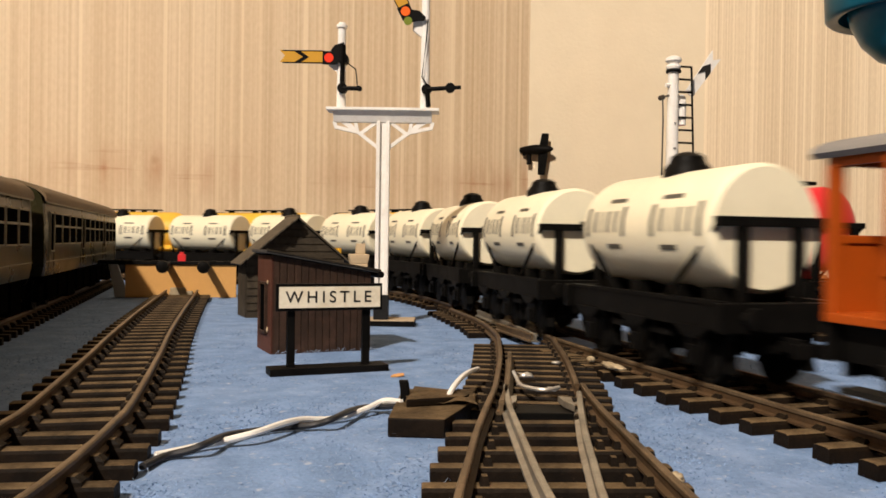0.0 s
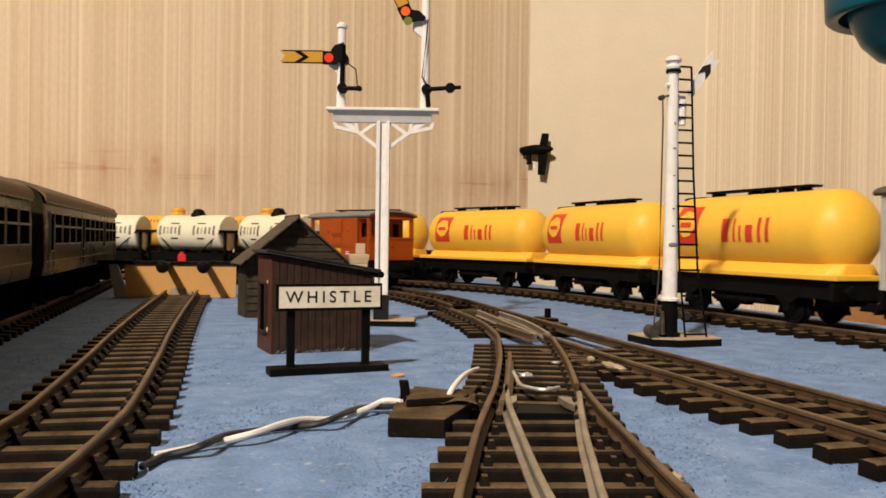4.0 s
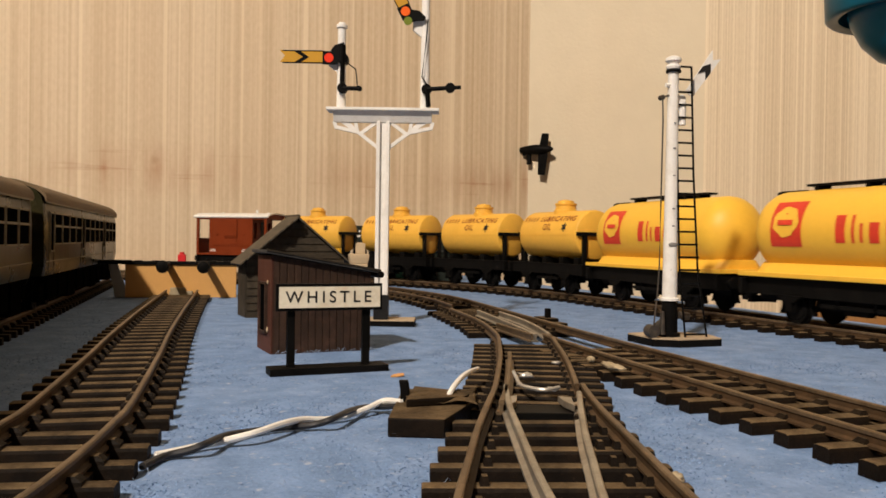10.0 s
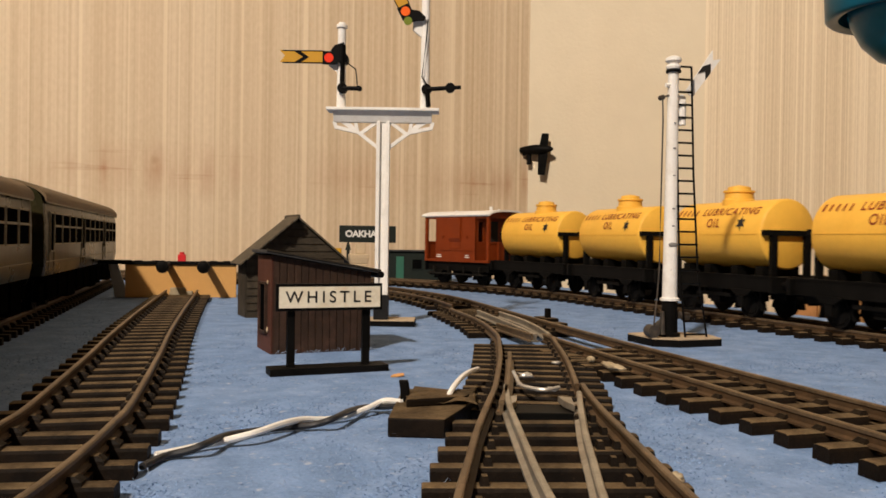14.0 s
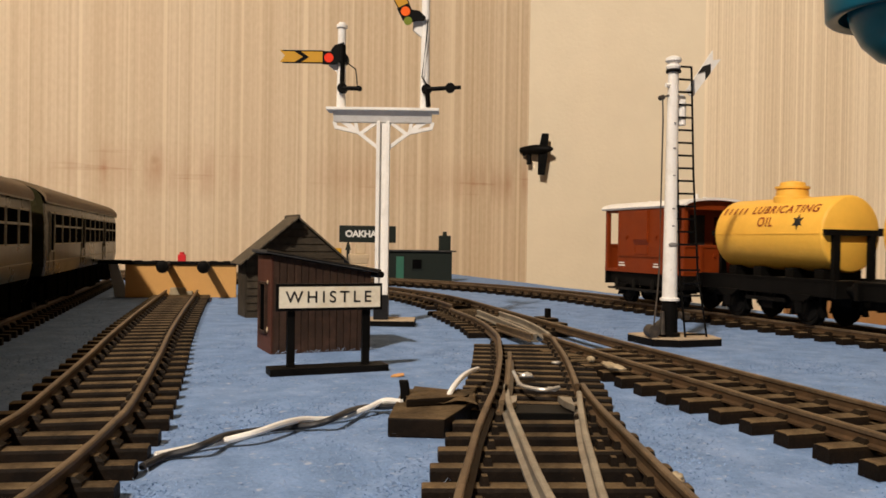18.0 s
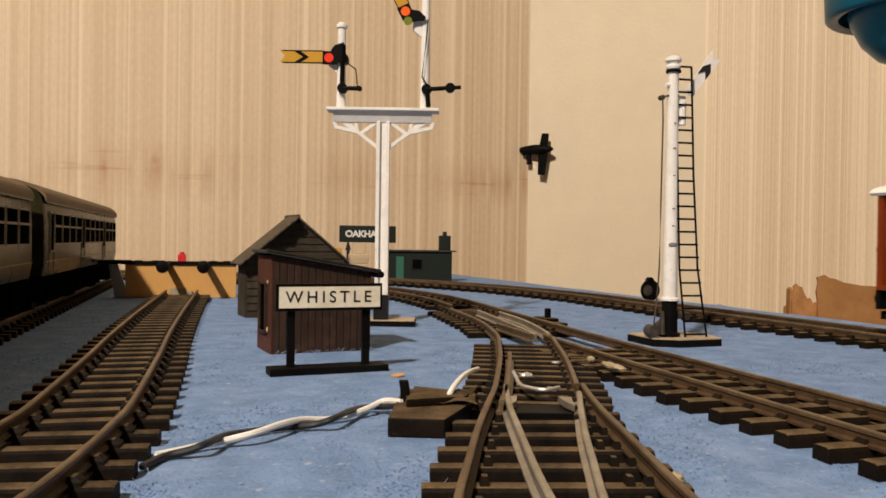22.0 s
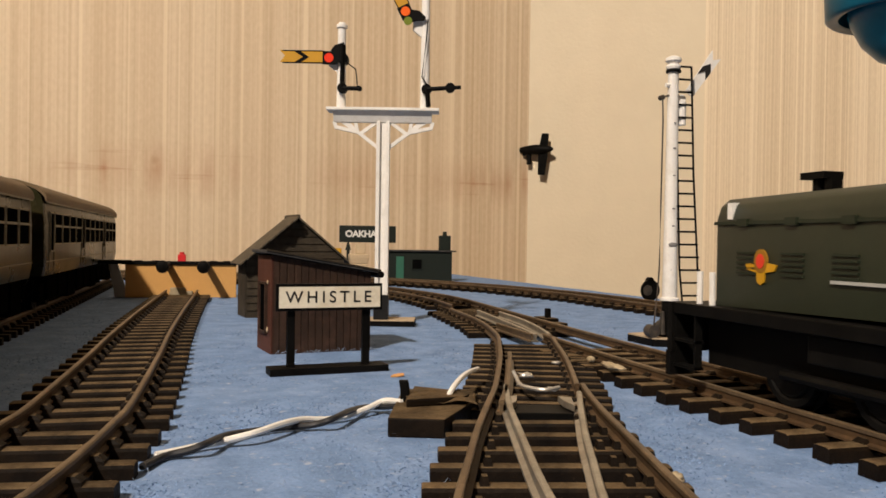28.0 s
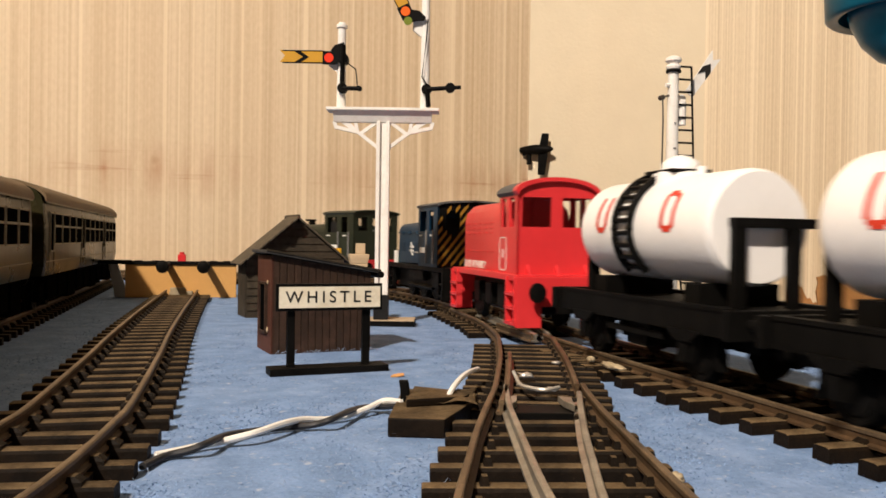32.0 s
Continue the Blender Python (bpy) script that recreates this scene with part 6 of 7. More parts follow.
def brake_van(m, body, roof_mat, label, L=0.0760, top=0.0435, Z0=0.0140, group=""):
    """A brake van: closed middle, open verandas at both ends, curved roof, side lookouts."""
    v = thing("brake_van", m, label, "brake van", group)
    underframe(v, L, 0.042, Z0, steps=True, width=0.0128)
    W, Z1 = 0.0152, top - 0.0040
    cab = L / 2 - 0.0125
    WAIST = Z0 + 0.0125

    def span(a, b):
        return min(a, b), max(a, b)
    bm = fresh()
    box(bm, -L / 2 - 0.0004, L / 2 + 0.0004, -W - 0.0004, W + 0.0004, Z0, Z0 + 0.0014)
    part("floor", bm, body, v, bevel=0.0002)
    for sg in (-1, 1):
        bm = fresh()
        box(bm, -cab, cab, sg * W - 0.0005, sg * W + 0.0005, Z0 + 0.0012, Z1)
        side = part("side_panel", bm, body, v)
        for x in (-cab + 0.0006, cab - 0.0006):
            bm = fresh()
            box(bm, x - 0.0006, x + 0.0006, sg * W - 0.0007, sg * W + 0.0007, Z0 + 0.0012, Z1)
            part("corner_strip", bm, body, side)
        bm = fresh()
        y0, y1 = span(sg * W, sg * (W + 0.0010))
        box(bm, -cab, cab, y0, y1, Z0 + 0.0072, Z0 + 0.0078)
        part("ledge", bm, body, side)
        # lookout: flat-fronted box whose foot slopes back to the side
        bm = fresh()
        prof = [(0.0, Z1 - 0.0006), (0.0015, Z1 - 0.0012), (0.0016, Z0 + 0.0150), (0.0004, Z0 + 0.0122), (0.0, Z0 + 0.0118)]
        loops(bm, [[(x, sg * (W + d), z) for d, z in prof] for x in (-0.0062, 0.0062)])
        part("lookout", bm, body, side, bevel=0.0002)
        bm = fresh()
        box(bm, -0.0058, 0.0058, span(sg * W, sg * (W + 0.0008))[0], span(sg * W, sg * (W + 0.0008))[1], Z0 + 0.0084, Z0 + 0.0088)
        for x in (-0.0054, 0.0054):
            box(bm, x - 0.0002, x + 0.0002, span(sg * W, sg * (W + 0.0008))[0], span(sg * W, sg * (W + 0.0008))[1], Z0 + 0.0086, Z0 + 0.0120)
        part("step_frame", bm, body, side)
        for x in (-0.0130, 0.0125):
            bm = fresh()
            y0, y1 = span(sg * W, sg * (W + 0.0011))
            box(bm, x - 0.0011, x + 0.0011, y0, y1, Z0 + 0.0160, Z0 + 0.0166), box(bm, x - 0.0004, x + 0.0004, y0, y1, Z0 + 0.0148, Z0 + 0.0162)
            part("lamp_iron", bm, body, side)
        # cabin end with see-through side lights; the door's near-black stands for veranda shade
        bm = fresh()
        X = sg * cab
        x0, x1 = span(X, X - sg * 0.0008)
        ya, yb, za, zb = 0.0088, 0.0130, WAIST + 0.0004, Z1 - 0.0036
        holed(bm, [-W, -yb, -ya, ya, yb, W], [Z0 + 0.0012, za, zb, Z1 + 0.001], {(1, 1), (3, 1)}, "x", x0, x1)
        cabin = part("cabin_end", bm, body, v)
        bm = fresh()
        x0, x1 = span(X, X + sg * 0.0004)
        box(bm, x0, x1, -0.0038, 0.0038, Z0 + 0.0014, Z1 - 0.003)
        part("door", bm, M_DARKINSIDE, cabin, "cabin door, coloured near-black for the veranda's shade")
        # veranda end: waist panel with a ledge, corner posts, arched head
        X = sg * L / 2
        bm = fresh()
        box(bm, X - 0.0006, X + 0.0006, -W, W, Z0 + 0.0012, WAIST)
        end = part("veranda_end", bm, body, v)
        bm = fresh()
        box(bm, X - 0.0010, X + 0.0010, -W, W, WAIST - 0.0009, WAIST + 0.0003)
        part("ledge", bm, body, end, bevel=0.0002)
        bm = fresh()
        outline = [(-W, Z1 - 0.0012), (W, Z1 - 0.0012)] + [(W * math.cos(t), Z1 + 0.0027 * math.sin(t)) for t in [math.pi * i / 12 for i in range(13)]]
        extrude(bm, outline, "x", X - 0.0006, X + 0.0006)
        part("arched_head", bm, body, end)
        for y in (-1, 1):
            bm = fresh()
            p, q = span(y * (W + 0.0003), y * (W - 0.0016))
            c, d = span(X + sg * 0.0004, X - sg * 0.0018)
            box(bm, c, d, p, q, Z0 + 0.0012, Z1)
            part("corner_post", bm, body, end, bevel=0.0002)
            bm = fresh()
            p, q = span(y * W, y * (W - 0.0010))
            c, d = span(sg * cab, X)
            box(bm, c, d, p, q, Z1 - 0.0014, Z1 + 0.0004)
            part("cant_rail", bm, body, v)
        bm = fresh()
        x0, x1 = span(X, X + sg * 0.0013)
        box(bm, x0, x1, -0.0005, 0.0005, Z0 + 0.0078, Z0 + 0.0095)
        part("lamp_iron", bm, body, end)
        if body is M_BROWN:
            for y in (-0.0072, 0.0060):
                bm = fresh()
                x0, x1 = span(X, X + sg * 0.0016)
                box(bm, x0, x1, y - 0.0008, y + 0.0008, Z0 + 0.0010, WAIST + 0.0002)
                part("end_rib", bm, body, end, bevel=0.0002)
        for x0, w in ((-0.0200, 0.0056), (0.0105, 0.0042)):
            bm = fresh()
            y0, y1 = span(sg * W, sg * (W + 0.0008))
            box(bm, x0, x0 + w, y0, y1, Z0 + 0.0028, Z0 + 0.0034), box(bm, x0 + 0.0006, x0 + w - 0.0004, y0, y1, Z0 + 0.0040, Z0 + 0.0045)
            part("print_bar", bm, M_WHITEINK, side)
    rings = []
    for x in (-L / 2 - 0.0026, -L / 2 - 0.0024, L / 2 + 0.0024, L / 2 + 0.0026):
        arc = [((W + 0.0016) * math.cos(t), Z1 + 0.0006 + 0.0033 * math.sin(t)) for t in [math.pi * i / 18 for i in range(19)]]
        inn = [((W + 0.0010) * math.cos(t), Z1 - 0.0002 + 0.0030 * math.sin(t)) for t in [math.pi * i / 18 for i in range(18, -1, -1)]]
        rings.append([(x, a, b) for a, b in arc + inn])
    bm = fresh()
    loops(bm, rings)
    roof = part("roof", bm, roof_mat, v, smooth=True, angle=35)
    bm = fresh()
    tube(bm, (0.0125, 0.005, top - 0.002), (0.0125, 0.005, top + 0.0026), 0.0012, seg=10)
    part("stove_pipe", bm, roof_mat if body is M_BROWN else M_ROOFGREY, roof, smooth=True)
    for x in (-0.018, 0.026):
        bm = fresh()
        turned(bm, "z", [(-0.001, 0.0013), (0.0004, 0.0012), (0.0008, 0.0005)], (x, 0.0, top - 0.0003), 10)
        part("roof_vent", bm, roof_mat, roof, smooth=True)
    return v


def hood_loco(m, body, label, rear_mat=None, stripes=False, badge=None, beam=None, L=0.1040):
    """A small diesel shunter: low bonnet in front (towards -x), tall cab behind, on a black frame."""
    v = thing("shunting_locomotive", m, label, "locomotive")
    frame_top = 0.0156
    bm = fresh()
    box(bm, -L / 2, L / 2, -0.0152, 0.0152, frame_top - 0.0022, frame_top)
    part("running_plate", bm, M_BLACK, v, bevel=0.0002)
    bm = fresh()
    for y in (-0.0090, 0.0090):
        box(bm, -L / 2 + 0.006, L / 2 - 0.006, y - 0.0008, y + 0.0008, 0.0040, frame_top - 0.001)
    part("frame", bm, M_BLACK, v)
    for x in (-0.0225, 0.0, 0.0225):
        for sg in (-1, 1):
            share("wheel", WHEELS[0.0072], v, Matrix.Translation((x + 0.002, sg * 0.0084, 0.0072)) @ pose(0, 0, 0, 0, 0, -90 * sg))
    for sg in (-1, 1):
        bm = fresh()
        tube(bm, (-0.0205, sg * 0.0112, 0.0055), (0.0245, sg * 0.0112, 0.0055), 0.0009, seg=8)
        part("coupling_rod", bm, M_BLACK, v)
        bm = fresh()
        box(bm, -0.012, 0.012, sg * 0.0118 - 0.0012, sg * 0.0118 + 0.0012, 0.0085, 0.0130), box(bm, 0.028, 0.040, sg * 0.0118 - 0.0012, sg * 0.0118 + 0.0012, 0.0060, 0.0130)
        part("tank_box", bm, M_BLACK, v, bevel=0.0003)
    for sg in (-1, 1):
        X = sg * L / 2
        bm = fresh()
        box(bm, X - 0.0009, X + 0.0009, -0.0155, 0.0155, 0.0058, frame_top)
        for y in (-0.0130, 0.0130):
            box(bm, X - 0.0009, X + 0.0009, y - 0.0028, y + 0.0028, 0.0012, 0.0060)
        part("buffer_beam", bm, beam if (beam and sg > 0) else M_BLACK, v, "red buffer beam" if (beam and sg > 0) else "")
        for y in (-0.0098, 0.0098):
            share("buffer", BUFFER_ME, v, Matrix.Translation((X + sg * 0.0006, y, 0.0112)) @ Matrix.Diagonal((1.2, 1.25, 1.25, 1)) @ pose(0, 0, 0, 0, 0, 0 if sg > 0 else 180))
        share("coupling", COUPLING_ME, v, Matrix.Translation((X - sg * 0.001, 0, 0.0078)) @ pose(0, 0, 0, 0, 0, 0 if sg > 0 else 180))
    for x in (-L / 2 + 0.0045, L / 2 - 0.0045):
        for y in (-0.0138, 0.0138):
            bm = fresh()
            box(bm, x - 0.0040, x + 0.0040, y - 0.0012, y + 0.0012, 0.0030, 0.0036), box(bm, x - 0.0040, x + 0.0040, y - 0.0012, y + 0.0012, 0.0080, 0.0086)
            box(bm, x - 0.0040, x - 0.0034, y - 0.0008, y + 0.0008, 0.003, frame_top - 0.002), box(bm, x + 0.0034, x + 0.0040, y - 0.0008, y + 0.0008, 0.003, frame_top - 0.002)
            part("steps", bm, M_BLACK, v)
    # bonnet
    hx0, hx1, hw, hz = -L / 2 + 0.0108, 0.0184, 0.0118, 0.0358
    prof = [(-hw, frame_top), (-hw, hz - 0.0040), (-hw + 0.0008, hz - 0.0018), (-hw + 0.0026, hz - 0.0004), (-hw + 0.0060, hz), (hw - 0.0060, hz), (hw - 0.0026, hz - 0.0004), (hw - 0.0008, hz - 0.0018), (hw, hz - 0.0040), (hw, frame_top)]
    bm = fresh()
    loops(bm, [[(hx0, y * 0.97, frame_top + (z - frame_top) * 0.985) for y, z in prof], [(hx0 + 0.0008, y, z) for y, z in prof], [(hx1, y, z + 0.0010) for y, z in prof]])
    bonnet = part("bonnet", bm, body, v, smooth=True, angle=35)
    for sg in (-1, 1):
        bm = fresh()
        box(bm, hx0, hx1, sg * hw - 0.0004, sg * hw + 0.0004, hz - 0.0052, hz - 0.0046)
        for i in range(3):
            box(bm, hx0 + 0.008 + i * 0.014, hx0 + 0.011 + i * 0.014, sg * hw - 0.0007, sg * hw + 0.0007, hz - 0.0055, hz - 0.0042)
        part("bonnet_rail", bm, body, bonnet)
        for i in range(3):
            bm = fresh()
            for k in range(5):
                box(bm, hx0 + 0.0075 + i * 0.013, hx0 + 0.0135 + i * 0.013, sg * hw - 0.0003, sg * hw + 0.0003, hz - 0.0120 + k * 0.0009 - 0.002, hz - 0.0116 + k * 0.0009 - 0.002)
            part("louvre", bm, body, bonnet)
        for x in (hx0 + 0.0050, hx1 - 0.004) if badge == "crest" else ():
            bm = fresh()
            box(bm, x - 0.0008, x + 0.0008, sg * (hw - 0.0006) - 0.0008, sg * (hw - 0.0006) + 0.0008, hz - 0.0042, hz - 0.0012)
            part("lamp_bracket", bm, M_WHITEINK, bonnet)
        bm = fresh()
        box(bm, hx0 + 0.0335, hx0 + 0.0455, sg * hw - 0.0005, sg * hw + 0.0005, 0.0212, 0.0217)
        part("handrail", bm, M_GREY, bonnet)
        for x in (-L / 2 + 0.0070, -L / 2 + 0.0115):
            bm = fresh()
            tube(bm, (x, sg * 0.0128, frame_top), (x, sg * 0.0128, frame_top + 0.0062), 0.00065, seg=8)
            part("marker_rod", bm, M_WHITEPAINT, v, "white upright marker rod")
    bm = fresh()
    tube(bm, (hx0 + 0.0160, 0, hz), (hx0 + 0.0160, 0, hz + 0.0030), 0.0014, seg=10), box(bm, hx0 + 0.0130, hx0 + 0.0195, -0.0022, 0.0022, hz + 0.0028, hz + 0.0040), box(bm, hx0 + 0.0185, hx0 + 0.0205, -0.0012, 0.0012, hz - 0.0005, hz + 0.0030)
    part("horn", bm, M_BLACK, bonnet)
    bm = fresh()
    extrude(bm, [(hx1 - 0.0060, hz + 0.0008), (hx1 + 0.0004, hz + 0.0008), (hx1 + 0.0004, hz + 0.0056), (hx1 - 0.0010, hz + 0.0048)], "y", -hw + 0.0030, hw - 0.0030)
    part("fairing", bm, body, bonnet, "sloping fairing in front of the cab", bevel=0.0003)
    # cab
    cx0, cx1, cw, cz0, cz1 = 0.0184, L / 2 - 0.0015, 0.0174, frame_top, 0.0419
    crown = 0.0020

    def cab_profile(w):
        return [(w * math.cos(t), cz1 + crown * math.sin(t)) for t in [math.pi * i / 12 for i in range(13)]]
    wz0, wz1 = 0.0312, 0.0402
    for sg in (-1, 1):
        bm = fresh()
        y0, y1 = sorted((sg * cw, sg * (cw - 0.0008)))
        holed(bm, [cx0, cx0 + 0.0030, cx0 + 0.0140, cx0 + 0.0185, cx0 + 0.0252, cx1], [cz0, wz0, wz1, cz1 + 0.0004], {(1, 1), (3, 1)}, "y", y0, y1)
        part("cab_side", bm, body, v)
        for x in (cx0 + 0.0162, cx0 + 0.0274):
            bm = fresh()
            tube(bm, (x, sg * (cw + 0.0008), cz0 + 0.0015), (x, sg * (cw + 0.0008), cz0 + 0.0160), 0.0005, seg=8)
            part("grab_rail", bm, M_ROOFGREY, v)
        bm = fresh()
        y0, y1 = sorted((sg * cw, sg * (cw + 0.0003)))
        box(bm, cx0 + 0.0035, cx0 + 0.0150, y0, y1, 0.0216, 0.0240)
        part("number_bar", bm, M_WHITEINK, v)
        bm = fresh()
        box(bm, cx0 + 0.0022, cx0 + 0.0062, y0, y1, 0.0290, 0.0297), box(bm, cx0 + 0.0205, cx0 + 0.0240, y0, y1, 0.0290, 0.0297)
        part("print_bar", bm, M_WHITEINK, v)
    for X, sg in ((cx0, -1), (cx1, 1)):
        bm = fresh()
        x0, x1 = sorted((X, X - sg * 0.0008))
        wins = ((-0.0115, -0.0045), (0.0045, 0.0115)) if sg < 0 else ((-0.0138, -0.0066), (-0.0026, 0.0030), (0.0072, 0.0132))
        ys = [-cw] + [q for w in wins for q in w] + [cw]
        holed(bm, ys, [cz0, wz0 + 0.001, wz1], {(2 * i + 1, 1) for i in range(len(wins))}, "x", x0, x1)
        extrude(bm, [(-cw, wz1), (cw, wz1)] + cab_profile(cw), "x", x0, x1)
        bmesh.ops.remove_doubles(bm, verts=list(bm.verts), dist=0.00001)
        end = part("cab_end", bm, rear_mat if (sg > 0 and rear_mat) else body, v)
        if sg > 0 and stripes:
            # chevrons that follow the end's outline
            for k in range(-3, 9):
                for s2 in (-1, 1):
                    zb = cz0 - 0.016 + k * 0.0042
                    pts = []
                    for i in range(9):
                        y = 0.0004 + (cw - 0.0006) * i / 8
                        for_z = zb + (cw - y) * 1.15
                        pts.append((y, for_z))
                    bm = fresh()
                    for (ya, za), (yb, zb2) in zip(pts, pts[1:]):
                        lim = cz1 + crown * math.sqrt(max(0, 1 - (yb / cw) ** 2)) - 0.0006
                        lo0, hi0 = max(za, cz0 + 0.0004), min(za + 0.0019, lim)
                        lo1, hi1 = max(zb2, cz0 + 0.0004), min(zb2 + 0.0019, lim)
                        if hi0 - lo0 < 0.0001 or hi1 - lo1 < 0.0001:
                            continue
                        mid = (ya + yb) / 2
                        if any(a - 0.0003 < s2 * mid < b + 0.0003 for a, b in wins) and hi0 > wz0 + 0.0008 and lo0 < wz1 + 0.0002:
                            continue
                        q = [bm.verts.new((X + 0.00015, s2 * yy, zz)) for yy, zz in ((ya, lo0), (yb, lo1), (yb, hi1), (ya, hi0))]
                        bm.faces.new(q if s2 > 0 else q[::-1])
                    if len(bm.faces):
                        part("stripe", bm, M_STRIPE, end, "yellow warning stripe")
                    else:
                        bm.free()
        if sg > 0:
            bm = fresh()
            for a, b in wins:
                box(bm, x0 + 0.0002, x1 - 0.0002, a, a + 0.0004, wz0 + 0.001, wz1)
            part("window_frame", bm, M_BLACK, end)
    bm = fresh()
    rings = []
    for x in (cx0 - 0.0012, cx1 + 0.0014):
        outer_arc = [((cw + 0.0008) * math.cos(t), cz1 + 0.0006 + crown * math.sin(t)) for t in [math.pi * i / 14 for i in range(15)]]
        in_arc = [((cw + 0.0002) * math.cos(t), cz1 - 0.0002 + crown * math.sin(t)) for t in [math.pi * i / 14 for i in range(14, -1, -1)]]
        rings.append([(x, a, b) for a, b in outer_arc + in_arc])
    loops(bm, rings)
    part("roof", bm, M_DARKGREY if stripes else body, v, smooth=True, angle=35)
    bm = fresh()
    box(bm, cx0 + 0.001, cx1 - 0.001, -cw + 0.001, cw - 0.001, cz0 + 0.0004, wz0 - 0.004), box(bm, cx0 + 0.0035, cx0 + 0.0120, -cw + 0.0025, 0.0010, wz0 - 0.004, wz0 + 0.0062), box(bm, cx0 + 0.0040, cx0 + 0.0090, 0.0034, cw - 0.0030, wz0 - 0.004, wz0 + 0.0030)
    part("cab_interior", bm, M_DARKINSIDE, v)
    if badge == "crest":
        # yellow wings, a red ball with an orange ring, and a yellow foot
        for sg in (-1, 1):
            x0, z0 = hx0 + 0.0150, 0.0232
            bits = [(M_ARM, 0.0003, [(-0.0046, 0.0004), (-0.0040, -0.0006), (-0.0012, -0.0010), (0.0012, -0.0010), (0.0040, -0.0006), (0.0046, 0.0004), (0.0012, 0.0008), (-0.0012, 0.0008)]),
                    (M_ARM, 0.00035, [(-0.0012, -0.0008), (-0.0010, -0.0026), (0.0, -0.0031), (0.0010, -0.0026), (0.0012, -0.0008)]),
                    (M_STRIPE, 0.0004, [(0.0019 * math.cos(q), 0.0010 + 0.0021 * math.sin(q)) for q in [2 * math.pi * i / 14 for i in range(14)]]),
                    (M_REDMARK, 0.0005, [(0.0012 * math.cos(q), 0.0010 + 0.0013 * math.sin(q)) for q in [2 * math.pi * i / 12 for i in range(12)]])]
            for mt, lift, outline in bits:
                bm = fresh()
                y0, y1 = sorted((sg * hw, sg * (hw + lift)))
                extrude(bm, [(x0 + a, z0 + b) for a, b in outline], "y", y0, y1)
                part("badge", bm, mt, v, "small coloured badge")
    elif badge == "arrows":
        # two white bars joined by slanted strokes
        for sg in (-1, 1):
            x0, z0 = hx0 + 0.0275, 0.0232
            for outline in ([(-0.0035, 0.0003), (0.0046, 0.0003), (0.0046, 0.0012), (-0.0035, 0.0012)], [(-0.0046, -0.0016), (0.0035, -0.0016), (0.0035, -0.0007), (-0.0046, -0.0007)],
                            [(-0.0002, 0.0010), (0.0014, 0.0010), (-0.0010, 0.0030), (-0.0026, 0.0030)], [(-0.0014, -0.0014), (0.0002, -0.0014), (0.0026, -0.0034), (0.0010, -0.0034)], [(0.0010, 0.0005), (0.0024, 0.0005), (-0.0010, -0.0009), (-0.0024, -0.0009)]):
                bm = fresh()
                y0, y1 = sorted((sg * hw, sg * (hw + 0.0003)))
                extrude(bm, [(x0 + a, z0 + b) for a, b in outline], "y", y0, y1)
                part("badge", bm, M_WHITEINK, v, "small white badge")
    return v


